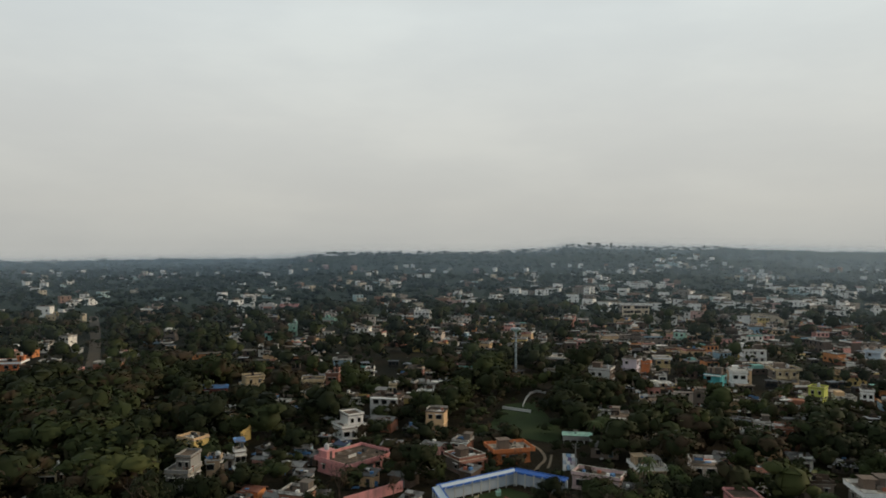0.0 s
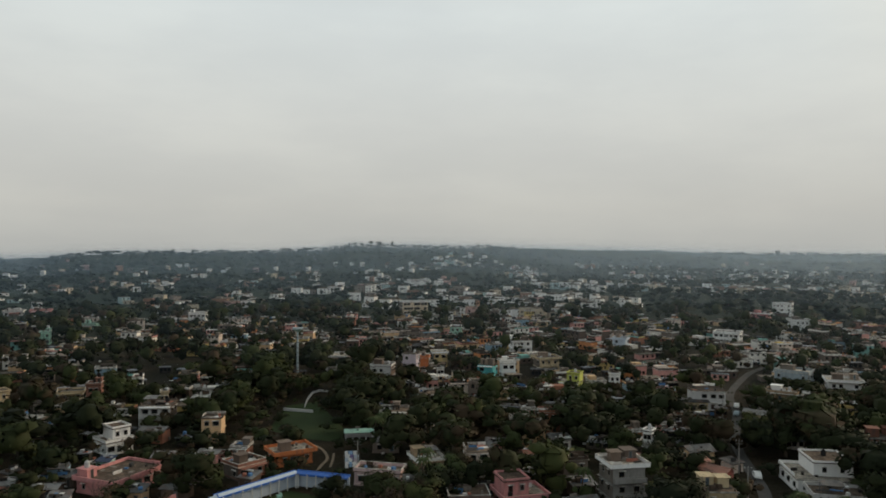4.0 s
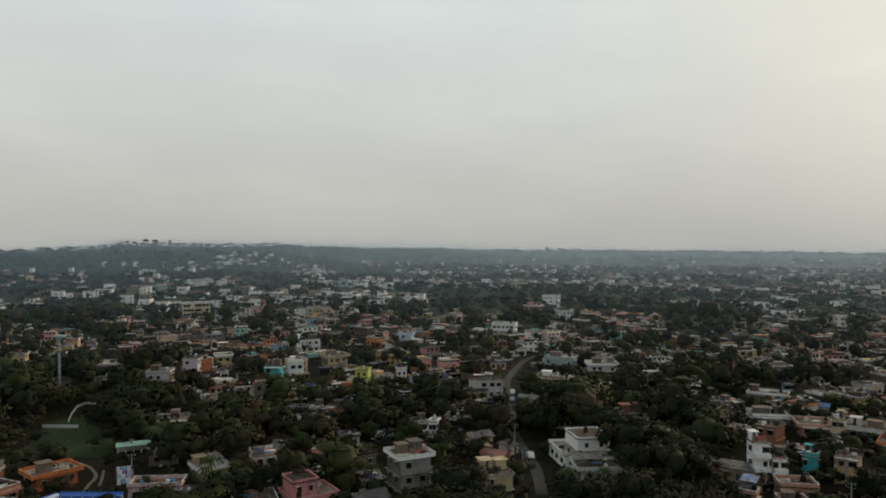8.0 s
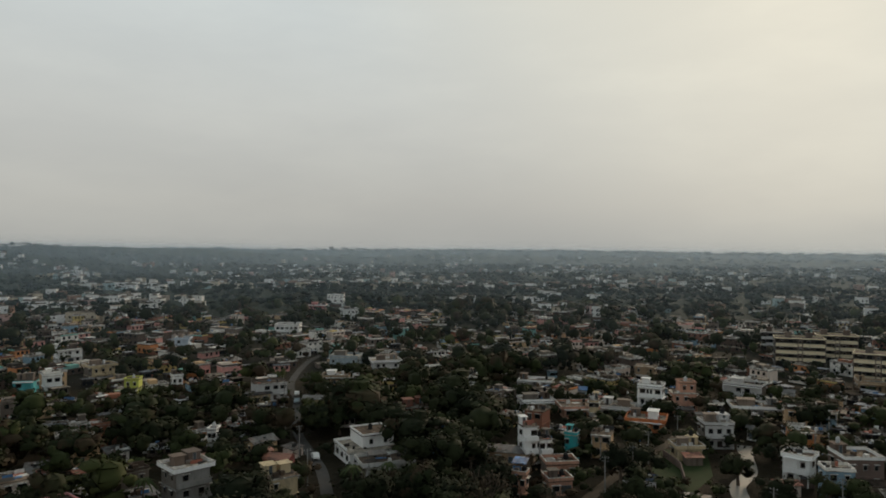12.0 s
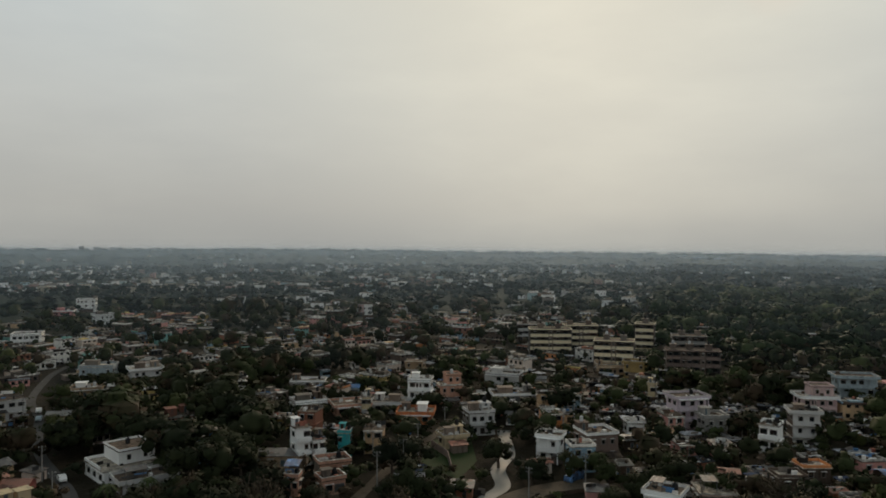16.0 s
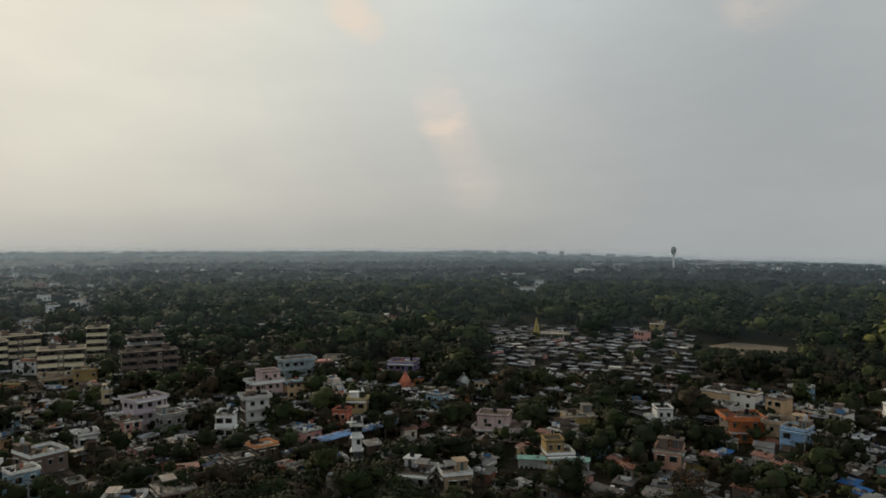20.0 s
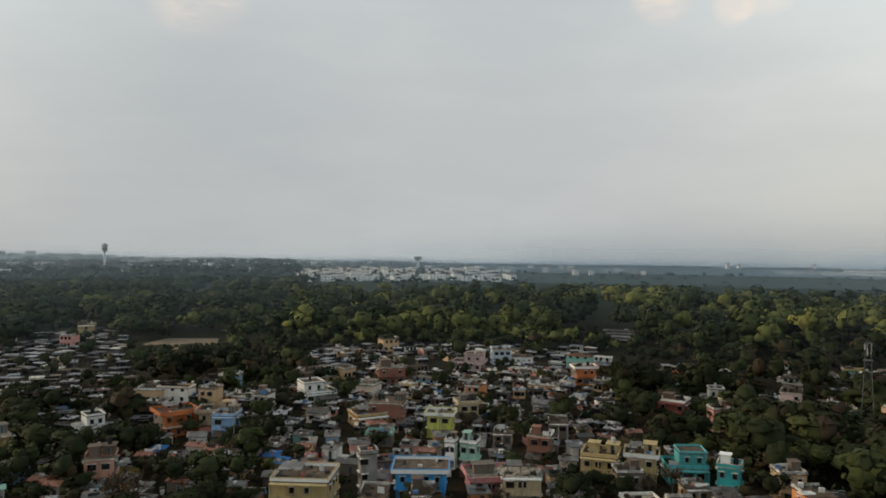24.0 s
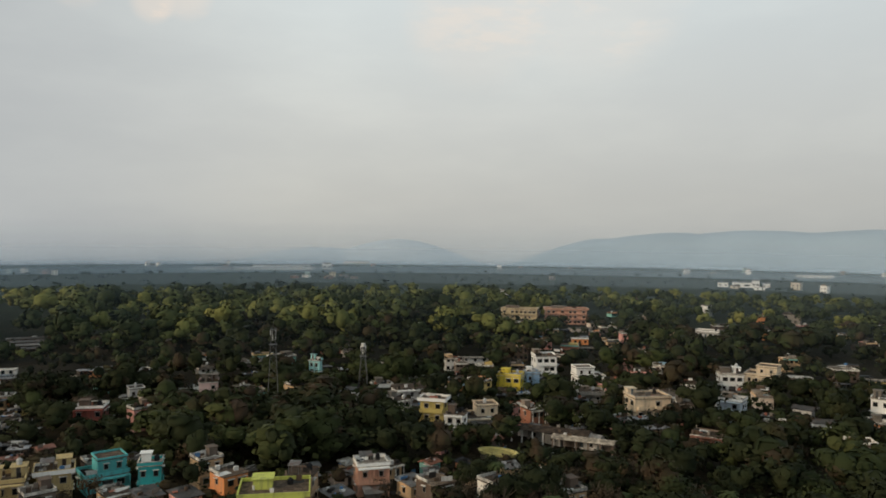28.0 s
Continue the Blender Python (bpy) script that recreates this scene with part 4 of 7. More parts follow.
house(191.1, -80.6, 123, 13.3, 8.3, 2, "pinkwhite", "step")
house(960.9, -423.6, 129, 29.1, 14.6, 2, "white")
house(372.4, -189.8, 122, 16.0, 6.9, 1, "flats")
house(162.9, -83.6, 102, 6.8, 6.0, 2, "ochre", "step")
house(185.0, -101.4, 104, 8.5, 7.4, 2, "ochre", "balcony")
house(975.5, -546.2, 129, 27.5, 13.7, 3, "white")
house(368.7, -254.6, 133, 8.2, 5.1, 2, "yellow")
house(183.2, -127.0, 110, 7.0, 7.0, 2, "white", "step")
house(147.0, -104.7, 133, 6.1, 6.1, 2, "salmon")
house(167.7, -142.7, 112, 9.0, 7.9, 2, "orange", "clutter")
house(151.2, -136.2, 142, 4.1, 3.3, 1, "white", "shed_tin")
house(158.0, -149.3, 148, 8.5, 6.4, 2, "tan", "balcony")
house(151.7, -147.1, 152, 6.0, 6.0, 2, "lightblue")
house(99.2, -117.9, 155, 11.6, 10.1, 2, "yellow", "clutter")
house(104.5, -127.0, 146, 3.9, 3.9, 2, "pink")
house(159.5, -195.3, 121, 10.5, 9.2, 2, "white", "step")
house(126.3, -178.1, 125, 9.0, 9.0, 1, "ochre", "clutter")
house(90.9, -128.3, 135, 3.5, 3.5, 3, "concrete")
house(122.2, -182.6, 161, 9.8, 7.3, 2, "brick")
house(154.5, -232.7, 136, 10.0, 8.8, 2, "brick", "balcony")
house(81.3, -134.6, 152, 10.2, 8.0, 2, "blue", "plain")
house(101.2, -178.1, 160, 6.8, 5.6, 2, "lime", "plain")
house(84.8, -154.4, 166, 2.3, 2.6, 2, "white")
house(101.4, -194.2, 137, 5.8, 5.1, 2, "cream")
house(141.3, -273.0, 165, 11.7, 8.8, 2, "pinkwhite", "step")
house(80.7, -156.4, 168, 3.8, 3.8, 2, "mint")
house(70.0, -147.0, 140, 11.0, 8.4, 1, "pink", "terrace")
house(61.0, -141.5, 152, 7.6, 6.5, 2, "cream", "clutter")
house(135.9, -292.3, 145, 8.3, 6.3, 2, "bluewhite")
house(127.2, -296.8, 149, 7.7, 5.8, 1, "white")
house(68.5, -171.3, 170, 5.4, 4.7, 2, "brick")
house(85.9, -217.7, 173, 6.4, 4.5, 1, "bluegrey", "shed_tin")
house(90.2, -268.6, 146, 7.6, 6.7, 2, "orange", "balcony")
house(50.5, -163.0, 170, 7.8, 7.0, 2, "yellow", "terrace")
house(42.5, -168.0, 168, 6.4, 6.0, 2, "yellow", "clutter")
house(47.8, -227.2, 183, 7.5, 6.5, 2, "red")
house(34.4, -174.5, 155, 9.0, 7.0, 2, "turquoise", "step")
house(23.6, -168.5, 178, 4.6, 4.6, 2, "teal", "terrace")
house(40.9, -251.3, 161, 6.9, 6.1, 2, "greywhite", "step")
house(18.0, -259.1, 181, 5.9, 5.2, 2, "pinkwhite")
house(-2.3, -146.5, 184, 11.5, 8.5, 2, "lime", "terrace")
house(-7.8, -155.2, 198, 5.6, 5.6, 2, "tan", "clutter")
house(-18.8, -275.9, 214, 4.3, 2.1, 3, "cyan")
house(-27.8, -241.1, 197, 4.7, 4.7, 1, "white")
house(-23.0, -159.1, 178, 6.7, 5.9, 2, "salmon", "clutter")
house(-40.9, -258.1, 177, 5.9, 5.2, 1, "greywhite")
house(-46.4, -236.3, 176, 10.0, 7.5, 2, "greywhite")
house(-47.5, -204.1, 208, 6.8, 5.1, 3, "mustard", "balcony")
house(-52.8, -199.0, 210, 5.1, 5.1, 2, "white")
house(-62.6, -208.0, 182, 9.4, 7.0, 2, "creamwhite", "step")
house(-87.0, -251.8, 211, 8.5, 7.4, 2, "brightyellow")
house(-161.7, -451.2, 208, 23.5, 8.8, 3, "cream", "balcony")
house(-95.7, -253.3, 189, 4.8, 4.8, 2, "lightblue")
house(-107.5, -271.3, 187, 8.3, 7.3, 3, "white", "balcony")
house(-76.3, -188.7, 237, 10.8, 4.3, 1, "concrete", "shed_tin")
house(-192.1, -447.7, 198, 26.6, 10.0, 3, "salmon", "balcony")
house(-84.1, -181.0, 240, 9.7, 3.9, 1, "greywhite", "shed_tin")
house(-121.2, -260.1, 185, 10.7, 8.0, 2, "white", "step")
house(-108.4, -232.7, 190, 9.0, 6.8, 1, "concrete")
house(-117.8, -209.3, 184, 11.7, 8.8, 2, "creamwhite", "balcony")
house(-134.5, -224.7, 226, 13.0, 8.1, 1, "greywhite")
house(-248.1, -372.8, 229, 14.5, 9.1, 1, "greywhite")
house(-117.5, -175.4, 224, 8.2, 6.1, 1, "brick")
house(-168.0, -238.4, 203, 8.1, 7.1, 2, "white")
house(-141.5, -199.4, 230, 7.2, 6.3, 2, "bluewhite")
house(-190.7, -249.8, 229, 11.4, 10.0, 2, "creamwhite", "step")
house(-165.0, -196.3, 235, 5.5, 3.8, 1, "greywhite", "shed_tin")
house(-158.1, -180.5, 206, 5.7, 3.4, 1, "bluewhite", "shed_tin")
house(-177.3, -178.8, 237, 5.0, 4.4, 3, "white")
house(-181.3, 307.8, -10, 9.5, 8.3, 2, "orange", "balcony")
house(-86.1, 161.1, -3, 4.7, 4.7, 2, "cream")
house(-271.2, 509.5, -13, 6.4, 6.4, 2, "cream")
house(-221.6, 558.9, -2, 12.8, 11.2, 2, "tan")
house(-57.0, 161.3, 6, 5.0, 6.5, 3, "concrete", "step")
house(-52.9, 170.0, -7, 2.9, 3.3, 2, "tan")
house(-84.1, 271.3, -12, 8.4, 4.2, 1, "red", "shed_blue")
house(-48.7, 175.8, -25, 2.3, 2.3, 2, "white", "bluetop")
house(-170.3, 636.1, 0, 11.9, 10.4, 1, "white")
house(-69.5, 277.0, -29, 10.7, 8.1, 2, "cream", "step")
house(-151.9, 636.7, -3, 12.6, 11.0, 1, "greywhite")
house(-133.5, 638.0, -7, 13.5, 11.8, 1, "pink")
house(-92.5, 452.3, -2, 5.2, 5.2, 2, "mint")
house(-50.6, 287.7, -5, 7.4, 5.5, 1, "cream")
house(-80.4, 525.3, 11, 8.7, 8.7, 1, "mint")
house(-42.0, 281.8, 2, 4.7, 5.3, 2, "brick")
house(-27.4, 214.6, -32, 7.3, 7.3, 2, "white", "step")
house(-22.0, 183.0, -50, 14.0, 11.0, 1, "pink", "terrace")
house(-29.1, 294.0, 4, 3.2, 3.2, 2, "white")
house(-18.1, 242.5, 11, 9.0, 7.9, 2, "greywhite", "clutter")
house(-17.6, 260.2, -4, 2.5, 2.5, 2, "cream")
house(-14.9, 550.4, 8, 11.5, 10.1, 2, "white")



# ---- landmarks that are no plain houses ----
def flats(x, y, face, w, d, storeys, bays, pale, dark, label):
    """A block of flats: deep loggias between cross walls, a pale balcony front on each floor, a stair shaft between the bays."""
    rnd = random.Random(int(x * 3 + y))
    root = house_root("apartment_block", x, y, face, label, "apartment block")
    take(x, y, w, d + 2.4, face)
    h = storeys * STOREY
    guard(x, y, w, h, h * 0.3)
    shaft, deep = 1.7, 3.0
    # back wall coloured dark to put the loggias' shade into it
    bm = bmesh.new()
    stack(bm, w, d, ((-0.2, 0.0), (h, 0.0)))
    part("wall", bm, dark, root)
    bm = bmesh.new()
    box(bm, -w / 2 - 0.35, w / 2 + 0.35, -d / 2 - deep - 0.35, d / 2 + 0.35, h + 0.003, h + 0.2)
    part("roof", bm, m_slab, root, "rain-stained concrete roof slab")
    bm = bmesh.new()
    ring(bm, -w / 2 - 0.2, w / 2 + 0.2, -d / 2 - deep - 0.2, d / 2 + 0.2, h + 0.2, h + 0.6, 0.18)
    part("parapet", bm, pale, root)
    wide = (w - shaft * (bays - 1)) / bays
    for b in range(bays):
        x0 = -w / 2 + b * (wide + shaft)
        for u in (x0, x0 + wide - 0.25):
            bm = bmesh.new()
            box(bm, u, u + 0.25, -d / 2 - deep + 0.1, -d / 2 - 0.003, -0.2, h)
            part("cross_wall", bm, m_bare, root)
        for k in range(storeys):
            z = k * STOREY
            if k:
                bm = bmesh.new()
                tray(bm, x0 + 0.26, x0 + wide - 0.26, -d / 2 - deep, -d / 2 - 0.01, z - 0.1, z + 1.15, 0.14)
                part("balcony", bm, pale, root, "pale balcony front")
            for i in range(2):
                put("window", WINDOWS[4] if i else WINDOWS[0], root, at=Matrix.Translation((x0 + wide * (0.3 + 0.4 * i), -d / 2, z + 0.9)))
        if b < bays - 1:
            bm = bmesh.new()
            box(bm, x0 + wide + 0.02, x0 + wide + shaft - 0.02, -d / 2 - deep + 0.5, -d / 2 - 0.003, -0.2, h)
            part("stair_shaft", bm, m_bare, root)
            for k in range(storeys):
                bm = bmesh.new()
                box(bm, x0 + wide + 0.1, x0 + wide + shaft - 0.1, -d / 2 - deep + 0.38, -d / 2 - deep + 0.495, k * STOREY + 0.1, k * STOREY + 1.3)
                part("landing_wall", bm, pale, root, "pale stair landing wall")
                put("window", WINDOWS[3], root, at=Matrix.Translation((x0 + wide + shaft / 2, -d / 2 - deep + 0.5, k * STOREY + 1.6)))
    for side in (-1, 1):
        for k in range(storeys):
            openings(root, w, 0, k * STOREY, 2, rnd, side=side, d=d)
    for i in range(bays):
        u = -w / 2 + (i + 0.5) * w / bays + rnd.uniform(-1, 1)
        bm = bmesh.new()
        stack(bm, 2.6, 2.8, ((h + 0.2, 0.0), (h + 2.3, 0.0), (h + 2.3, 0.25), (h + 2.45, 0.25)))
        part("roof_room", bm, m_bare, root).location = (u, d * 0.1, 0)
        p = root.matrix_world @ Vector((u, d * 0.1, h + 2.45))
        water_tank(p.x, p.y, p.z, rnd)


CREAM_FLATS = "yellow-cream block of flats with dark loggias, rain-stained"
flats(358.6, 90.0, 70, 20.5, 8.0, 4, 2, PAINT["flats"], m_hut_loggia_shade, CREAM_FLATS)
flats(380.5, 79.5, 70, 17.0, 7.0, 4, 2, PAINT["flats"], m_hut_loggia_shade, CREAM_FLATS)
flats(327.6, 53.0, 84, 17.0, 7.5, 4, 2, PAINT["flats"], m_hut_loggia_shade, CREAM_FLATS)
flats(371.2, 45.0, 88, 9.0, 7.0, 5, 1, PAINT["flats"], m_hut_loggia_shade, CREAM_FLATS)
flats(404.0, 112.0, 74, 15.0, 7.0, 3, 2, PAINT["greywhite"], m_hut_loggia_shade, "grey block of flats with dark loggias behind trees")
flats(333.0, 21.0, 80, 22.0, 7.0, 3, 3, PAINT["brown"], m_hut_loggia_shade, "brown block of flats with dark loggias and patched walls")
flats(357.0, 24.0, 80, 15.0, 7.0, 4, 2, PAINT["concrete"], m_hut_loggia_shade, "grey concrete block of flats with dark loggias")


def lattice_tower(x, y, h, base, label, drum=False):
    """A four-legged steel lattice tower with bracing, platforms and aerials."""
    root = new("lattice_tower")
    root.location = (x, y, 0)
    tagged(root, label, "tower")
    guard(x, y, base * 2, h, h * 0.2)
    take(x, y, base, base, 0)
    top = base * 0.32
    mat = m_steel

    def at(k, i):
        s = (base + (top - base) * k) / 2
        return Vector((s * (1, -1, -1, 1)[i], s * (1, 1, -1, -1)[i], h * k))
    for i in range(4):
        bm = bmesh.new()
        tube(bm, at(0, i) - Vector((0, 0, 0.3)), at(1, i), 0.12, 0.08, 5)
        part("leg", bm, mat, root)
    steps = max(5, int(h / 2.6))
    for k in range(steps):
        for i in range(4):
            j = (i + 1) % 4
            bm = bmesh.new()
            tube(bm, at(k / steps, i), at((k + 1) / steps, j), 0.06, 0.06, 4)
            part("brace", bm, mat, root)
    for k in (0.78, 0.97):
        bm = bmesh.new()
        s = base * (1 - 0.68 * k) * 0.5 + 0.45
        box(bm, -s, s, -s, s, h * k, h * k + 0.12)
        part("platform", bm, mat, root)
    for i in range(5):
        a = i * 1.26
        bm = bmesh.new()
        box(bm, -0.15, 0.15, -0.12, 0.12, 0, 1.9)
        ob = part("aerial", bm, m_white, root, "white panel aerial")
        ob.location = (math.cos(a) * 0.9, math.sin(a) * 0.9, h * (0.84 if i % 2 else 0.9))
    bm = bmesh.new()
    if drum:
        tube(bm, (0, 0, h), (0, 0, h + 1.2), 0.75, 0.75, 12)
        part("drum_aerial", bm, m_white, root, "white drum aerial")
    else:
        tube(bm, (0, 0, h), (0, 0, h + 2.2), 0.06, 0.03, 5)
        part("rod", bm, mat, root)


def platform_pole(x, y, h):
    """A slim steel column with a ladder cage and a broad head."""
    root = new("pole_tower")
    root.location = (x, y, 0)
    tagged(root, "slim grey-green steel pole tower with a broad head among trees", "tower")
    guard(x, y, 3, h, h * 0.1)
    bm = bmesh.new()
    tube(bm, (0, 0, -0.3), (0, 0, h - 1.5), 0.55, 0.38, 10)
    part("column", bm, PAINT["bluegrey"], root)
    for k in range(1, 9):
        bm = bmesh.new()
        tube(bm, (0, 0, h * k / 10), (0, 0, h * k / 10 + 0.25), 0.74, 0.74, 10)
        part("collar", bm, m_steel, root)
    bm = bmesh.new()
    tube(bm, (0, 0, h - 1.6), (0, 0, h - 0.6), 0.6, 1.9, 10)
    part("head", bm, PAINT["mint"], root, "pale green head")
    bm = bmesh.new()
    tube(bm, (0, 0, h - 0.6), (0, 0, h), 2.3, 2.2, 10)
    part("cap", bm, PAINT["bluegrey"], root)


def water_tower(x, y, h, wide, label):
    root = new("water_tower")
    root.location = (x, y, 0)
    tagged(root, label, "water tower")
    bm = bmesh.new()
    tube(bm, (0, 0, -1), (0, 0, h * 0.72), wide * 0.34, wide * 0.26, 12)
    part("shaft", bm, m_white, root)
    for z0, z1, r0, r1, mat in ((0.66, 0.76, 0.28, 0.75, m_white), (0.76, 0.86, 0.80, 0.80, PAINT["bluegrey"]), (0.86, 0.93, 0.62, 0.95, m_white), (0.93, 1.0, 0.90, 0.25, PAINT["bluegrey"])):
        bm = bmesh.new()
        tube(bm, (0, 0, h * z0), (0, 0, h * z1), wide * r0, wide * r1, 16)
        part("tank_ring", bm, mat, root)


def spire(x, y, z, h, r, colour, label, sides=8):
    """A temple tower that swells and tapers to a finial, on a square base."""
    root = new("temple_spire")
    root.location = (x, y, 0)
    tagged(root, label, "temple")
    guard(x, y, r * 2, z + h, z)
    bm = bmesh.new()
    box(bm, -r, r, -r, r, -0.2, z)
    part("base", bm, PAINT[colour], root)
    prof = ((0.0, 0.98), (0.12, 1.0), (0.3, 0.86), (0.5, 0.62), (0.7, 0.38), (0.86, 0.18), (0.9, 0.24), (0.94, 0.12), (1.0, 0.02))
    bm = bmesh.new()
    rings = [[bm.verts.new((math.cos(i * 2 * math.pi / 16) * r * k * (1 if i % 2 else 0.9), math.sin(i * 2 * math.pi / 16) * r * k * (1 if i % 2 else 0.9), z + t * h)) for i in range(16)] for t, k in prof]
    for a, b in zip(rings, rings[1:]):
        for i in range(16):
            bm.faces.new((a[i], a[(i + 1) % 16], b[(i + 1) % 16], b[i]))
    bm.faces.new(rings[-1])
    part("tower", bm, PAINT[colour], root)


def long_shed(x, y, face, w, d, h, roof_mat, wall_mat, label, posts=0):
    """A long open shed: roof on posts, with a low wall."""
    root = house_root("long_shed", x, y, face, label, "shed")
    take(x, y, w, d, face)
    guard(x, y, w, h, h * 0.3)
    bm = bmesh.new()
    corrugated_roof(bm, w, d, h, 0.7, 0.3, True)
    part("roof", bm, roof_mat, root)
    bm = bmesh.new()
    box(bm, -w / 2, w / 2, d / 2 - 0.2, d / 2, -0.2, h)
    part("wall", bm, wall_mat, root)
    ROOFS.append((x, y, face, w - 1, d - 1, h + 0.1))
    n = posts or max(3, int(w / 3))
    for i in range(n):
        u = -w / 2 + 0.2 + (w - 0.4) * i / (n - 1)
        bm = bmesh.new()
        box(bm, u - 0.16, u + 0.16, -d / 2, -d / 2 + 0.3, -0.2, h)
        part("post", bm, wall_mat, root)


def boundary_wall(points, h, mat, label, thick=0.25, name="boundary_wall"):
    root = new(name)
    tagged(root, label, "wall")
    for (xa, ya), (xb, yb) in zip(points, points[1:]):
        a, b = Vector((xa, ya, 0)), Vector((xb, yb, 0))
        n = Vector((-(b - a).y, (b - a).x, 0)).normalized() * thick / 2
        bm = bmesh.new()
        lo = [bm.verts.new(p + Vector((0, 0, -0.2))) for p in (a - n, b - n, b + n, a + n)]
        hi = [bm.verts.new(p + Vector((0, 0, h))) for p in (a - n, b - n, b + n, a + n)]
        bm.faces.new(hi)
        for i in range(4):
            bm.faces.new((lo[i], lo[(i + 1) % 4], hi[(i + 1) % 4], hi[i]))
        bmesh.ops.recalc_face_normals(bm, faces=bm.faces)
        part("wall_run", bm, mat, root)
        guard((xa + xb) / 2, (ya + yb) / 2, (b - a).length, h, 0.3)
        take((xa + xb) / 2, (ya + yb) / 2, (b - a).length, 1.0, math.degrees(math.atan2(-(yb - ya), xb - xa)))


def patch(name, points, z, mat, label, category="ground"):
    bm = bmesh.new()
    c = sum((Vector((*p, 0)) for p in points), Vector()) / len(points)
    bm.faces.new([bm.verts.new((px, py, z)) for px, py in points])
    bmesh.ops.recalc_face_normals(bm, faces=bm.faces)
    if bm.faces[:][0].normal.z < 0:
        bmesh.ops.reverse_faces(bm, faces=bm.faces[:])
    tagged(finish(name, bm, mat), label, category, kind="structure")
    w = max(p[0] for p in points) - min(p[0] for p in points)
    d = max(p[1] for p in points) - min(p[1] for p in points)
    take(c.x, c.y, w * 0.4, d * 0.4, 0)
    guard(c.x, c.y, w, 0, 0.4)


platform_pole(31, 311, 21)
water_tower(1044, -752, 42, 5.5, "tall pale mushroom-shaped water tower above the woods")
water_tower(633, -1036, 22, 8, "distant broad-topped water tower over pale houses")
lattice_tower(-35, -264, 16, 3.4, "steel lattice phone tower with a white drum aerial on top", drum=True)
lattice_tower(-3, -245, 26, 3.6, "tall dark steel lattice tower beside houses")
lattice_tower(955, 103, 26, 6.0, "thin dark lattice mast standing over far woods")
spire(378.3, -181.0, 4, 7.7, 1.5, "mustard", "yellow temple spire beside a low yellow hall")
spire(263.6, -95.3, 2.2, 2.8, 1.9, "white", "small white domed shrine between trees")
spire(261.3, -71.7, 3, 4.4, 2.2, "coral", "orange temple spire half hidden by trees")
spire(229.9, -48.8, 5.6, 3.6, 1.3, "white", "white pointed shrine tower behind a red hall")
long_shed(199.3, -42.3, 62, 31, 4.5, 3.6, m_bluetin, m_bare, "long blue-roofed temple shelter on white posts", 8)
# the compound with the blue-roofed arcade
def arcade(points, label):
    """A pale court wall under a sloping blue sheet roof, in runs."""
    root = new("court_arcade")
    tagged(root, label, "arcade")
    for (xa, ya), (xb, yb) in zip(points, points[1:]):
        a, b = Vector((xa, ya, 0)), Vector((xb, yb, 0))
        n = Vector((-(b - a).y, (b - a).x, 0)).normalized()
        if n.dot(-(a + b)) < 0:
            n = -n
        for name, mat, prof in (("wall_run", PAINT["bluewhite"], ((-0.1, -0.2), (0.25, -0.2), (0.25, 3.1), (-0.1, 3.1))), ("roof_run", PAINT["bluewhite"] if xb < 20 else m_bluesheet, ((-0.35, 3.3), (1.2, 3.1), (1.2, 3.22), (-0.35, 3.45))), ("ridge_trim", m_bluesheet, ((-0.55, 3.2), (-0.36, 3.2), (-0.36, 3.62), (-0.55, 3.62))), ("eaves_trim", m_bluesheet, ((1.21, 2.85), (1.33, 2.85), (1.33, 3.3), (1.21, 3.3)))):
            bm = bmesh.new()
            ends = [[bm.verts.new(p + n * u + Vector((0, 0, z))) for u, z in prof] for p in (a, b)]
            for i in range(4):
                bm.faces.new((ends[0][i], ends[0][(i + 1) % 4], ends[1][(i + 1) % 4], ends[1][i]))
            bm.faces.new(ends[0]), bm.faces.new(ends[1])
            bmesh.ops.recalc_face_normals(bm, faces=bm.faces)
            part(name, bm, mat, root)
        for k in range(int((b - a).length / 2.2)):
            p = a + (b - a) * ((k + 0.5) / int((b - a).length / 2.2)) + n * 1.3
            bm = bmesh.new()
            box(bm, p.x - 0.13, p.x + 0.13, p.y - 0.13, p.y + 0.13, -0.2, 3.15)
            part("post", bm, m_white, root)
        guard((xa + xb) / 2, (ya + yb) / 2, (b - a).length, 4, 0.8)
        take((xa + xb) / 2, (ya + yb) / 2, (b - a).length, 3.0, math.degrees(math.atan2(-(yb - ya), xb - xa)))


m_bluesheet, t_, b_ = material("blue_painted_sheet")
weathered(t_, b_, (0.06, 0.16, 0.50), (0.20, 0.24, 0.34), 0.35)
arcade(((2, 147), (-1, 160), (17.0, 172.3), (28.2, 165)), "pale court arcade under a bright blue sloping roof")
patch("lawn", ((3, 148), (0.5, 159), (15, 169), (23.5, 161), (14, 149)), 0.05, m_grass, "small green lawn inside a walled compound", "lawn")
patch("clearing", ((14, 226), (22, 214), (33, 206), (36, 222), (33, 262), (22, 258)), 0.05, m_grass, "green grassy clearing among dark trees", "grass")
boundary_wall(((20.5, 251), (25, 248), (29.5, 245)), 1.0, PAINT["greywhite"], "low pale boundary wall beside the clearing")
boundary_wall(((27.8, 254), (30, 265), (33, 276), (36, 280), (39, 277.5)), 0.8, PAINT["greywhite"], "pale curved boundary wall beside the clearing")
ribbon("drive", ((22.5, 180), (24.5, 186), (26.9, 192), (26.8, 200), (25, 206)), 0.8, 0.06, m_sand, "pale curved driveway behind the walled court", "path")
ribbon("drive", ((26.5, 184), (28, 190), (29.2, 196)), 0.6, 0.06, m_sand, "pale curved driveway behind the walled court", "path")


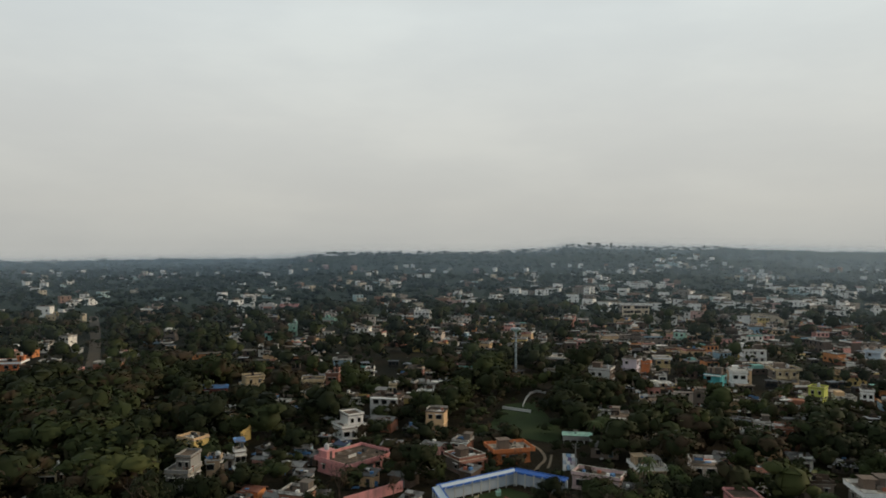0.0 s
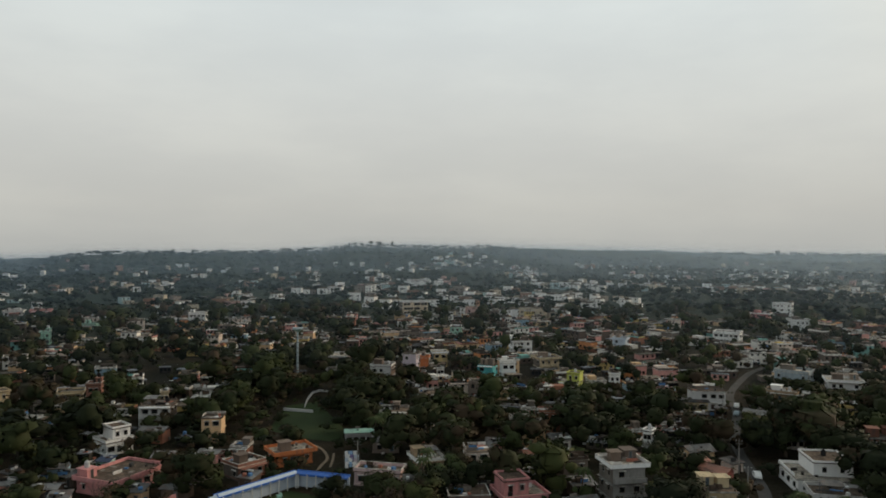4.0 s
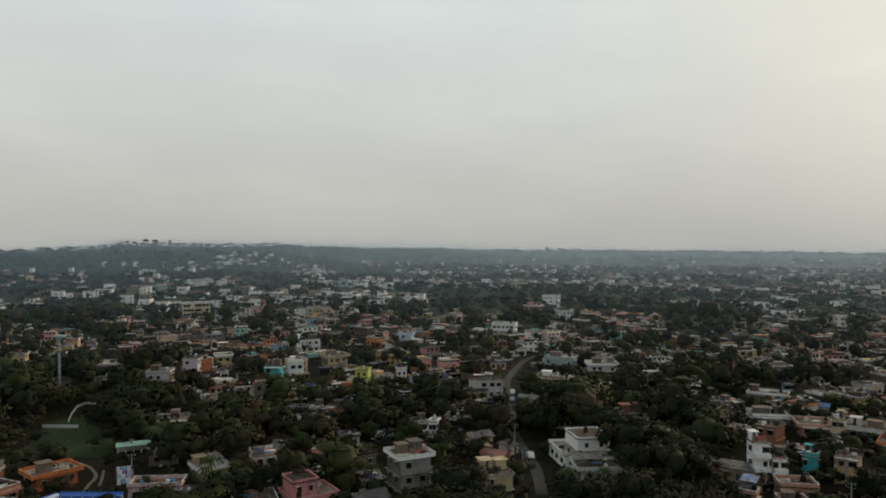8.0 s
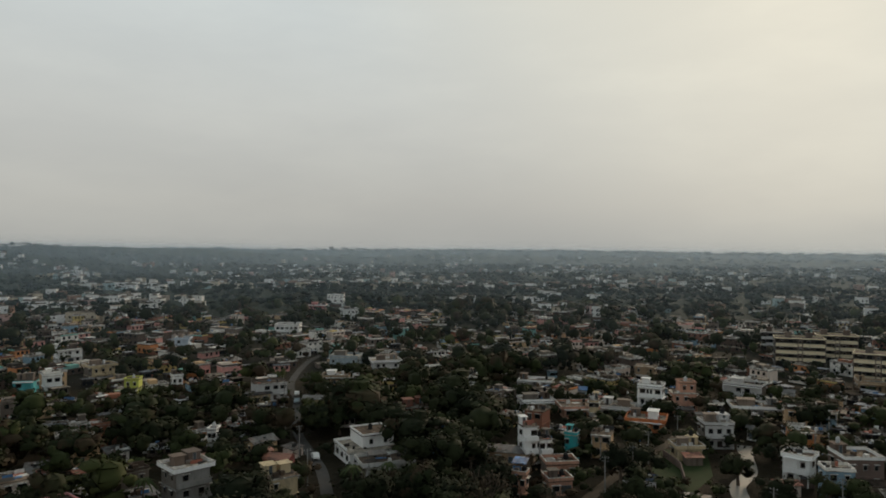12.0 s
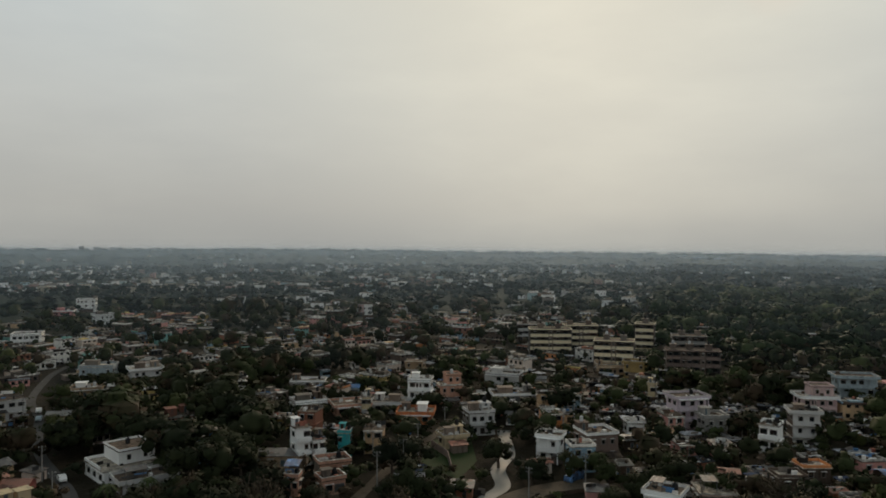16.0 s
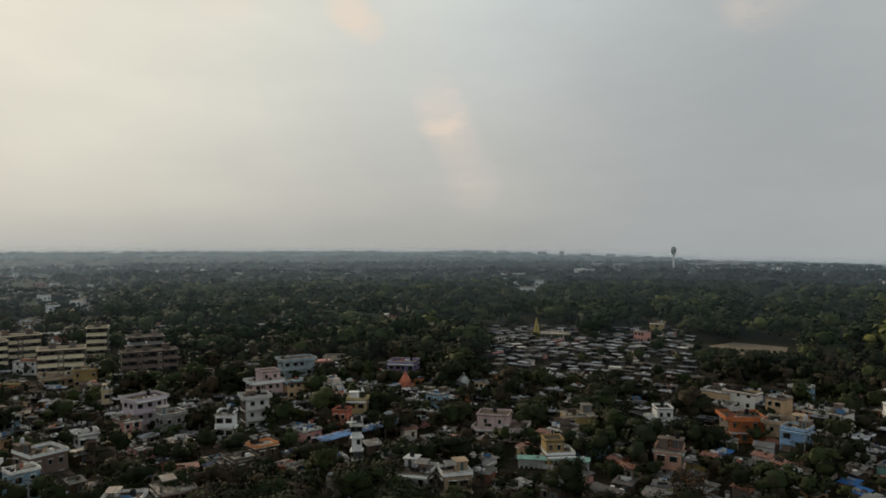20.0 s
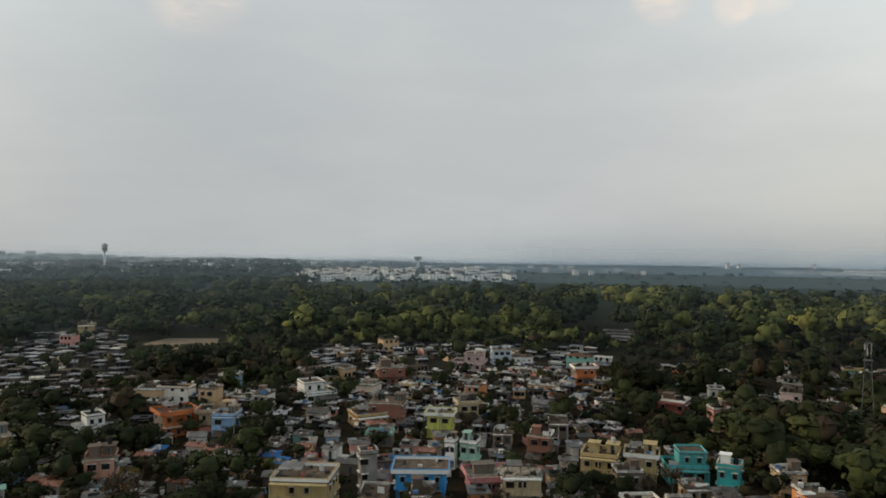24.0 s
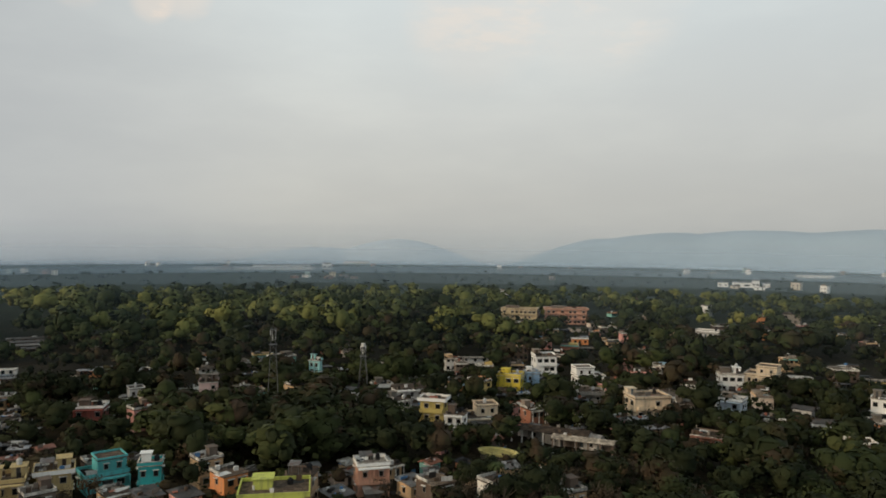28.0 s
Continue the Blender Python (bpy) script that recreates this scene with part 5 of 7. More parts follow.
def clothes_line(x, y, face, wide, colours):
    """Two posts, a line between them and washing hung over it."""
    root = house_root("clothes_line", x, y, face, "washing line hung with white and blue cloths", "clothes line")
    for u in (-1, 1):
        bm = bmesh.new()
        tube(bm, (u * wide / 2, 0, -0.1), (u * wide / 2, 0, 2.2), 0.06, 0.05, 6)
        part("post", bm, m_bark, root)
    bm = bmesh.new()
    tube(bm, (-wide / 2, 0, 2.1), (wide / 2, 0, 2.1), 0.015, 0.015, 4)
    part("line", bm, m_steel, root)
    rnd = random.Random(int(x * 5 + y))
    u = -wide / 2 + 0.3
    for c in colours:
        w, drop = rnd.uniform(0.7, 1.3), rnd.uniform(0.9, 1.6)
        bm = bmesh.new()
        stack(bm, w, 0.05, ((2.1 - drop, 0.02), (2.1 - drop * 0.5, -0.004), (2.13, 0.0)))
        part("cloth", bm, PAINT[c], root).location = (u + w / 2, 0, 0)
        u += w + rnd.uniform(0.1, 0.3)
    take(x, y, wide, 1.0, face)
    guard(x, y, wide, 2.2, 1.0)


for k_ in range(4):
    clothes_line(31.4 + k_ * 0.5, 180.0 + k_ * 3.2, 12 + 7 * (k_ % 3), 4.2, (("white", "lightblue", "white"), ("bluewhite", "white", "lilac"), ("white", "purple", "bluewhite"))[k_ % 3])
long_shed(38.4, 209.0, 8, 8.0, 3.4, 2.2, PAINT["mint"], PAINT["greywhite"], "small pale green open shelter on grey-white posts", 5)
# things in the court
for k_, (x_, y_, w_, d_, h_, c_) in enumerate(((8, 153, 2.6, 0.8, 0.45, "coral"), (11, 156.5, 1.6, 1.2, 0.9, "greywhite"), (5.5, 156, 1.2, 0.9, 0.8, "white"), (14, 160, 2.0, 0.7, 0.45, "red"), (12.5, 164, 1.4, 1.0, 0.9, "mint"), (7.5, 161, 0.9, 0.9, 0.7, "cream"), (16.5, 157, 1.5, 0.9, 0.7, "white"))):
    bench_ = house_root("court_bench", x_, y_, 20 * k_, "low painted seat block standing on the court lawn", "bench")
    bm = bmesh.new()
    stack(bm, w_, d_, ((-0.05, -0.08), (h_ * 0.8, -0.08), (h_ * 0.8, 0.0), (h_, 0.0)))
    part("seat", bm, PAINT[c_], bench_)
    bm = bmesh.new()
    box(bm, -w_ / 2, w_ / 2, d_ / 2 - 0.12, d_ / 2, h_ + 0.003, h_ + 0.4)
    part("backrest", bm, PAINT[c_], bench_)
boundary_wall(((-21, 155.5), (-14, 162), (-9, 166.7)), 2.4, PAINT["pink"], "pink compound wall beside the pink house")
boundary_wall(((166.6, -74.7), (153, -86.2)), 1.2, PAINT["greywhite"], "low pale wall under a white colonnade")
long_shed(161, -81.5, 117, 17, 2.0, 2.3, PAINT["mint"], PAINT["greywhite"], "pale open colonnade with many square posts", 15)
boundary_wall(((166, 66), (176, 71), (184, 79)), 1.8, PAINT["brown"], "dull brown boundary wall by the stream")
patch("field", ((290, -245), (318, -250), (325, -272), (300, -285), (284, -268)), 0.05, m_sand, "bare sandy field at the edge of the forest", "field")
patch("grass_bank", ((160, 62), (176, 63), (196, 72), (190, 82), (170, 76)), 0.05, m_grass, "green bank beside the stream", "grass")
for k_ in range(4):
    long_shed(105 + k_ * 3.2, -372 - k_ * 9.5, 165, 16, 5.0, 2.8 + 0.3 * k_, m_tin, m_bare, "long low grey shed in a row at the forest edge", 7)


def oval_canopy(x, y, face):
    """A bright yellow boat-shaped roof terrace over a low hall."""
    root = house_root("oval_hall", x, y, face, "low hall with a bright yellow boat-shaped rim on its roof", "hall")
    guard(x, y, 9, 5, 2.5)
    take(x, y, 9, 5, face)
    n = 28

    def loop(bm, k, z):
        return [bm.verts.new((math.cos(2 * math.pi * i / n) * 5.0 * k, math.sin(2 * math.pi * i / n) * 2.9 * k, z)) for i in range(n)]
    bm = bmesh.new()
    a, b = loop(bm, 0.94, -0.2), loop(bm, 0.94, 2.2)
    for i in range(n):
        bm.faces.new((a[i], a[(i + 1) % n], b[(i + 1) % n], b[i]))
    bm.faces.new(b)
    part("wall", bm, m_bare, root)
    bm = bmesh.new()
    rings = [loop(bm, *q) for q in ((0.95, 1.9), (1.02, 2.0), (1.08, 2.7), (0.98, 2.7), (0.88, 2.25))]
    for a, b in zip(rings, rings[1:]):
        for i in range(n):
            bm.faces.new((a[i], a[(i + 1) % n], b[(i + 1) % n], b[i]))
    part("rim", bm, PAINT["paleyellow"], root, "bright yellow rim")
    bm = bmesh.new()
    a, b = loop(bm, 0.86, 2.21), loop(bm, 0.86, 2.27)
    for i in range(n):
        bm.faces.new((a[i], a[(i + 1) % n], b[(i + 1) % n], b[i]))
    bm.faces.new(b)
    part("floor", bm, PAINT["mustard"], root, "dull yellow terrace floor")


oval_canopy(-57, -174, 222)
long_shed(-76.5, -187, 217, 21, 6.5, 3.6, m_slab, PAINT["greywhite"], "long grey shed standing slantwise between houses and trees", 8)
long_shed(-82, -178, 217, 16, 4.5, 3.0, m_pale_slab, m_bare, "long low shed with a pale flat roof and a bare wall", 6)


# ---- far things: works, town blocks and hills at the edge of sight ----
def far_works(az, r, w, h, d, label, mat, name="far_building"):
    p = polar(az, r)
    root = house_root(name, p.x, p.y, az, label, "building")
    if r < 1000:
        guard(p.x, p.y, w, h, h * 0.45)
        take(p.x, p.y, w, d, az)
    root.location.z = land(az, r)
    rnd = random.Random(int(az * 10))
    bm = bmesh.new()
    box(bm, -w / 2, w / 2, -d / 2, d / 2, -2, h)
    part("wall", bm, mat, root)
    bm = bmesh.new()
    corrugated_roof(bm, w, d, h, h * 0.12, 0.5, True)
    part("roof", bm, m_tin, root)
    n = max(2, int(w / 9))
    for i in range(n):
        bm = bmesh.new()
        u = -w / 2 + (i + 0.5) * w / n
        box(bm, u - w / n * 0.3, u + w / n * 0.3, -d / 2 - 0.15, -d / 2 + 0.1, h * 0.35, h * 0.6)
        part("window", bm, m_pane, root)


M_WHITE, M_GREY = PAINT["white"], PAINT["greywhite"]
for az_, r_, w_, h_ in ((181.3, 1235, 92, 7.0), (184.7, 1240, 15, 10), (183.3, 1230, 22, 5.0), (178.6, 1235, 34, 4.5), (176.2, 1235, 56, 4.0), (177.4, 1240, 3.6, 13), (187, 1720, 60, 6)):
    far_works(az_, r_, w_, h_, 24 if w_ > 10 else w_, "long pale factory hall far out in the plain" if w_ > 10 else "tall plain tower beside the factory halls", M_WHITE if w_ > 10 else M_GREY, "factory_hall" if w_ > 10 else "factory_tower")
for az_, r_, w_, h_ in ((214.6, 940, 12, 5), (215.9, 942, 22, 5.5), (216.8, 940, 8, 8), (217.5, 945, 8, 5), (220.6, 1240, 50, 4)):
    far_works(az_, r_, w_, h_, 20, "white walled buildings far off before the hills", M_WHITE)
for az_, r_, w_, h_ in ((113.7, 845, 15, 7), (115.8, 860, 10, 8), (114.9, 780, 16, 5), (127.6, 1500, 44, 9), (129.5, 1560, 80, 10), (132, 1500, 34, 8), (134, 1540, 44, 7), (122, 1450, 32, 8), (120.0, 1500, 26, 7)):
    far_works(az_, r_, w_, h_, 22, "broad pale halls on the skyline beyond the woods", M_GREY if r_ > 1000 else M_WHITE)
for az_, r_, w_, h_ in ((108.9, 3080, 46, 8), (110.3, 3080, 34, 11), (111.1, 3090, 50, 7), (112.9, 3100, 40, 10), (114.6, 3090, 60, 9), (116.0, 3090, 36, 12), (117.5, 3070, 20, 17), (118.3, 3080, 40, 9), (119.3, 3100, 44, 11), (121.2, 3080, 34, 12), (43.6, 3120, 40, 8), (42.4, 3120, 26, 10), (41.4, 3120, 18, 11), (45, 3110, 30, 7), (37.5, 3120, 26, 7), (-27.9, 2900, 18, 11), (-29.5, 2900, 30, 7)):
    far_works(az_, r_, w_, h_, 30, "hazy town blocks on the skyline", M_GREY)
for az_, h_, w_ in ((11.3, 30, 16), (11.9, 20, 22), (12.9, 26, 5)):
    h_, w_ = h_ * 0.40, w_ * 0.42
    q_ = polar(az_, 1860, land(az_, 1860))
    ob_ = new("ridge_tree")
    ob_.location = q_
    tagged(ob_, "lone tall tree crown standing on the ridge", "tree", "ridge trees")
    bm = bmesh.new()
    tube(bm, (0, 0, -3), (0, 0, h_ * 0.7), 0.9, 0.5, 6)
    part("trunk", bm, m_bark, ob_)
    rng_ = np.random.default_rng(int(az_ * 10))
    put("crown", quads_mesh("crown", np.concatenate([(np.array((rng_.normal() * w_ * 0.3, rng_.normal() * w_ * 0.3, h_ * rng_.uniform(0.7, 1.0))) + rng_.normal(size=(1, 4, 3)) * 1.5) for _ in range(60)]), m_leaf), ob_)


def hill(name, az0, az1, r, peaks, colour, label):
    """A far range: a long ridge with a rounded crest, falling to both sides. Blue haze is put into its colour and glow.
    """
    m, t, b = material("haze_glow_" + name)
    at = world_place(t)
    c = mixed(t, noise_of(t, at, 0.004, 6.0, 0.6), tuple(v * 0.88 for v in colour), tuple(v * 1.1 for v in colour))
    # haze painted as blue-grey; emission lifts it towards the sky's brightness
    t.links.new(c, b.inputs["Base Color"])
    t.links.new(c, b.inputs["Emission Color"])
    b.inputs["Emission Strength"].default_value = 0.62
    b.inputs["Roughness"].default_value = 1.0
    bm = bmesh.new()
    n = 90
    rows = []
    for k, (back, share) in enumerate(((-500, 0.0), (-330, 0.35), (-150, 0.8), (0, 1.0), (160, 0.75), (320, 0.0))):
        row = []
        for i in range(n + 1):
            az = az0 + (az1 - az0) * i / n
            el = -3.2
            for a, e, wide in peaks:
                q = (az - a) / wide
                el = max(el, -3.2 + (e + 3.2) * math.exp(-q * q))
            el += 0.10 * noise.noise(Vector((az * 0.35, 0.7, 0.0))) + 0.04 * noise.noise(Vector((az * 1.7, 0.2, 0.0)))
            z = EYE + r * math.tan(radians(el))
            low = EYE + r * math.tan(radians(-3.6))
            row.append(bm.verts.new(polar(az, r + back, low + (z - low) * share)))
        rows.append(row)
    for a, b2 in zip(rows, rows[1:]):
        for i in range(n):
            bm.faces.new((a[i], b2[i], b2[i + 1], a[i + 1]))
    bmesh.ops.recalc_face_normals(bm, faces=bm.faces)
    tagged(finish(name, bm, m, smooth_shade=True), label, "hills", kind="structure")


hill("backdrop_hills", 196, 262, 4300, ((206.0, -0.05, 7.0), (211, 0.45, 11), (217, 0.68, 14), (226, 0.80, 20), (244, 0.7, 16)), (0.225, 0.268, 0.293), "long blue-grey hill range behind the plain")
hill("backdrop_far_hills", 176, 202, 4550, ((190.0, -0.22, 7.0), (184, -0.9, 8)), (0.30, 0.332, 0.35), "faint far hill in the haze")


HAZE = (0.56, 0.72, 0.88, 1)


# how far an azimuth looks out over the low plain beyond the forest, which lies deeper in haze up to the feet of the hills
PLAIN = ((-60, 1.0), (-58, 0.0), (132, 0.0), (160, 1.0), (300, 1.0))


def haze(name, r, alpha, far, tops):
    """Imitated haze: a faint blue-tinted sheet that scatters the sky's light, hugging the skyline and thinning out
    there.
    Distance, strength and upper edge (degrees over the skyline, share) are given over the town and over the plain."""
    m = bpy.data.materials.new("haze_sheet")
    m.use_nodes = True
    t = m.node_tree
    t.nodes.clear()
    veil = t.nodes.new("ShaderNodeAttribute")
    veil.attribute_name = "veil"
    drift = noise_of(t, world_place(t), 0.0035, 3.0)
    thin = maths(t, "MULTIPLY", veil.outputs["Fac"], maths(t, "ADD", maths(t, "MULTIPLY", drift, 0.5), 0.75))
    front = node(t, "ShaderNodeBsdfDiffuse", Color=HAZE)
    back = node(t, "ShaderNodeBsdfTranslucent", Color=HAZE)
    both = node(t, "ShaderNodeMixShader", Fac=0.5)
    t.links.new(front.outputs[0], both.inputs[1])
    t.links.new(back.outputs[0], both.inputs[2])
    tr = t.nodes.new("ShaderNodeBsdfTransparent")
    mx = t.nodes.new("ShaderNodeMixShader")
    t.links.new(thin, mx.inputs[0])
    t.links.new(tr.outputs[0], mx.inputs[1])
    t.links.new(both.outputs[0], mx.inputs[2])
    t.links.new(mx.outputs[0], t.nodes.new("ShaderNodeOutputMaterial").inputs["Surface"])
    n = 360
    bm = bmesh.new()
    rows, shares = [], []
    for low, high in ((None, None), *zip(*tops)):
        row = []
        for i in range(n):
            az = i * 360 / n
            k = eased(PLAIN, az)[0]
            out = r + (far[0] - r) * k
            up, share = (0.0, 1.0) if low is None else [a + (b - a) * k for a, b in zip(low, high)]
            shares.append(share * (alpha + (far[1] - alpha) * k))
            row.append(bm.verts.new(polar(az, out, -160 if low is None else EYE + out * math.tan(radians(eased(SKYLINE, az)[0] + up)))))
        rows.append(row)
    for a, b in zip(rows, rows[1:]):
        for i in range(n):
            j = (i + 1) % n
            bm.faces.new((a[i], a[j], b[j], b[i]))
    ob = finish(name, bm, m)
    ob.data.attributes.new("veil", "FLOAT", "POINT").data.foreach_set("value", shares)
    ob.visible_shadow = False
    tagged(ob, "thin pale sheet imitating haze over the far land", "haze", kind="structure")


HUGGING = ((-0.4, 1.0), (-0.05, 0.8), (0.10, 0.5), (0.22, 0.2), (0.34, 0.0))
SOFT_EDGE = ((-0.4, 1.0), (-0.05, 0.75), (0.10, 0.40), (0.22, 0.14), (0.36, 0.0))
OVER_BLOCKS = ((-0.3, 1.0), (0.05, 0.6), (0.2, 0.4), (0.45, 0.2), (0.8, 0.0))
OVER_HILLS = ((-0.3, 1.0), (0.3, 0.85), (1.3, 0.45), (2.3, 0.14), (3.2, 0.0))
# added see-through shells, one behind another, stand in for thickening haze
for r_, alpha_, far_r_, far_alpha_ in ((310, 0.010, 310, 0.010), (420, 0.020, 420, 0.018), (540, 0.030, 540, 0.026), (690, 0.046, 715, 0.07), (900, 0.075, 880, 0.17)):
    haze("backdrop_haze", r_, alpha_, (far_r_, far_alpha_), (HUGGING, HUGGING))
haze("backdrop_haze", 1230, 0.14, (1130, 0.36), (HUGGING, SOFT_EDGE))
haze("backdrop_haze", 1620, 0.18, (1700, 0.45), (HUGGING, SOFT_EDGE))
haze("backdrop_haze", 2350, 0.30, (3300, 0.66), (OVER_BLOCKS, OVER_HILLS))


# ---- small things: poles, vehicles ----
def utility_pole(x, y, h, face):
    root = new("utility_pole")
    root.matrix_world = Matrix.Translation((x, y, 0)) @ spin(face)
    tagged(root, "grey concrete utility pole with crossarms", "pole", "utility poles")
    bm = bmesh.new()
    tube(bm, (0, 0, -0.3), (0, 0, h), 0.16, 0.09, 8)
    part("pole", bm, PAINT["concrete"], root)
    for k in (0.4, 1.1):
        bm = bmesh.new()
        box(bm, -0.8, 0.8, -0.06, 0.06, h - k - 0.06, h - k + 0.06)
        part("crossarm", bm, m_steel, root)
    for u in (-0.7, 0.0, 0.7):
        bm = bmesh.new()
        tube(bm, (u, 0, h - 0.34), (u, 0, h - 0.12), 0.06, 0.04, 6)
        part("insulator", bm, m_white, root)


for x_, y_, f_ in ((109, 132, 20), (122, 151, 30), (133, 171, 30), (156, 201, 40), (179, 231, 45), (159.9, 76, 70), (148, 77, 70), (175, 79, 75), (196, 80, 75), (150, 42, 100), (165, 33, 110), (-6, 176, 0), (32, 176, 20), (58, 209, 20), (-95, 214, -20), (-126, -210, 210), (-79, -196, 200), (-48, -212, 190), (98, -172, 150), (143, -141, 130)):
    utility_pole(x_, y_, 8.5, f_)


def vehicle(x, y, face, length, wide, tall, paint_mat, kind, label):
    """A small road vehicle: body with a raised cabin, glass, lamps, and wheels."""
    root = new(kind)
    root.matrix_world = Matrix.Translation((x, y, 0.06)) @ spin(face)
    tagged(root, label, kind)
    guard(x, y, length, tall, 0.6)
    bm = bmesh.new()
    prof = ((-0.5, 0.30), (-0.5, 0.62), (-0.30, 0.68), (-0.20, 1.0), (0.28, 1.0), (0.40, 0.70), (0.5, 0.62), (0.5, 0.30)) if kind == "car" else ((-0.5, 0.22), (-0.5, 1.0), (0.24, 1.0), (0.26, 0.86), (0.44, 0.84), (0.5, 0.55), (0.5, 0.22))
    sides = [[bm.verts.new((u * length, v, z * tall)) for u, z in prof] for v in (-wide / 2, wide / 2)]
    bm.faces.new(sides[0]), bm.faces.new(sides[1][::-1])
    for i in range(len(prof)):
        k = (i + 1) % len(prof)
        bm.faces.new((sides[0][i], sides[0][k], sides[1][k], sides[1][i]))
    bmesh.ops.recalc_face_normals(bm, faces=bm.faces)
    part("body", bm, paint_mat, root)
    for v in (-1, 1):
        bm = bmesh.new()
        a = (-0.20, 0.26) if kind == "car" else (0.26, 0.42)
        box(bm, a[0] * length, a[1] * length, v * wide / 2 - 0.02, v * wide / 2 + 0.02, tall * 0.68, tall * (0.92 if kind == "car" else 0.80))
        part("side_window", bm, m_pane, root)
        for u in (-0.32, 0.32):
            bm = bmesh.new()
            tube(bm, (u * length, v * wide / 2 - 0.12 * v, tall * 0.2), (u * length, v * wide / 2 + 0.03 * v, tall * 0.2), tall * 0.2 if kind == "car" else 0.45, tall * 0.2 if kind == "car" else 0.45, 12)
            part("wheel", bm, m_black, root)


vehicle(171, 213, 130, 4.0, 1.7, 1.5, PAINT["white"], "car", "small white car on the winding street")
vehicle(163, 203, 135, 3.8, 1.6, 1.5, PAINT["bluegrey"], "car", "small blue-grey car on the winding street")
vehicle(124, 147, 120, 3.9, 1.6, 1.5, PAINT["white"], "car", "small white car parked by the street")
vehicle(169, 36.5, 200, 5.6, 2.0, 2.4, m_bluetin, "truck", "dull blue boxy truck parked beside the raised road")


# ---- ordinary houses between them: a few builds, repeated ----
def small_kit(w, d, storeys, kind, seed):
    """Meshes and places for one ordinary house."""
    rnd = random.Random(seed)
    hb = storeys * STOREY - 0.2
    pieces = []
    wall, roof = bmesh.new(), bmesh.new()
    stack(wall, w, d, ((-0.2, 0.1), (0.4, 0.1), (0.45, 0)) + (((STOREY - 0.6, 0), (STOREY - 0.58, 0.3), (STOREY - 0.48, 0.3), (STOREY - 0.46, 0)) if storeys > 1 else ()) + ((hb, 0),))
    pieces.append(("wall", wall, m_town))
    if kind == "flat":
        box(roof, -w / 2 - 0.3, w / 2 + 0.3, -d / 2 - 0.3, d / 2 + 0.3, hb, hb + 0.15)
        pieces.append(("roof", roof, m_pale_slab if seed % 4 == 2 else m_slab))
        rim = bmesh.new()
        if seed % 5 in (1, 3):
            box(rim, -w / 2 - 0.1, w / 2 + 0.1, d / 2 - 0.05, d / 2 + 0.1, hb + 0.15, hb + 0.75)
            box(rim, -w / 2 - 0.1, -w / 2 + 0.05, -d * 0.2, d / 2 - 0.05, hb + 0.15, hb + 0.75)
        else:
            ring(rim, -w / 2 - 0.1, w / 2 + 0.1, -d / 2 - 0.1, d / 2 + 0.1, hb + 0.15, hb + 0.75, 0.15)
        pieces.append(("parapet", rim, m_coping if rnd.random() < 0.5 else m_town))
        if seed % 3 == 0:
            s = rnd.choice((-1, 1))
            room = bmesh.new()
            stack(room, 1.9, 2.2, ((hb + 0.15, 0), (hb + 1.95, 0), (hb + 1.95, 0.22), (hb + 2.07, 0.22)))
            bmesh.ops.translate(room, verts=room.verts, vec=(s * w * 0.28, d / 2 - 1.5, 0))
            pieces.append(("stair_room", room, m_bare))
        if seed % 2:
            shade = bmesh.new()
            box(shade, -w / 2 - 0.1, w / 2 + 0.1, -d / 2 - 1.3, -d / 2 - 0.31, hb - 0.12, hb + 0.02)
            for u in (-1, 0, 1):
                box(shade, u * w * 0.46 - 0.12, u * w * 0.46 + 0.12, -d / 2 - 1.2, -d / 2 - 0.96, -0.2, hb - 0.12)
            pieces.append(("veranda", shade, m_coping))
    elif kind == "gable":
        corrugated_roof(roof, w, d, hb, 1.3, 0.5, True)
        pieces.append(("roof", roof, m_tin if rnd.random() < 0.65 else m_redtile))
    else:
        corrugated_roof(roof, w, d, hb, 0.7, 0.5)
        pieces.append(("roof", roof, m_tin))
    meshes = []
    for name, bm, mat in pieces:
        me = bpy.data.meshes.new(name)
        bm.to_mesh(me)
        bm.free()
        me.materials.append(mat)
        meshes.append((name, me, Matrix.Identity(4)))
    n = max(2, round(w / 3.4))
    for k in range(storeys):
        for i in range(n):
            u = (-0.5 + (i + 0.5) / n) * w * 0.92
            if k == 0 and i == n - 1:
                meshes.append(("door", DOORS[rnd.choice((0, 1))], Matrix.Translation((u, -d / 2, 0.02))))
            else:
                meshes.append(("window", WINDOWS[rnd.choice((0, 1, 2))], Matrix.Translation((u, -d / 2, k * STOREY + 0.95))))
    for side in (rnd.choice((-1, 1)),):
        meshes.append(("window", WINDOWS[1], Matrix.Translation((side * w / 2, 0, (storeys - 1) * STOREY + 0.95)) @ Matrix.Rotation(side * math.pi / 2, 4, "Z")))
    words = f"{'two-storey' if storeys == 2 else 'one-storey'} weathered plaster house with a {'flat stained roof' if kind == 'flat' else 'pitched tin roof' if kind == 'gable' else 'sloping tin roof'}"
    return w, d, hb + (0.9 if kind == "flat" else 1.0), meshes, words


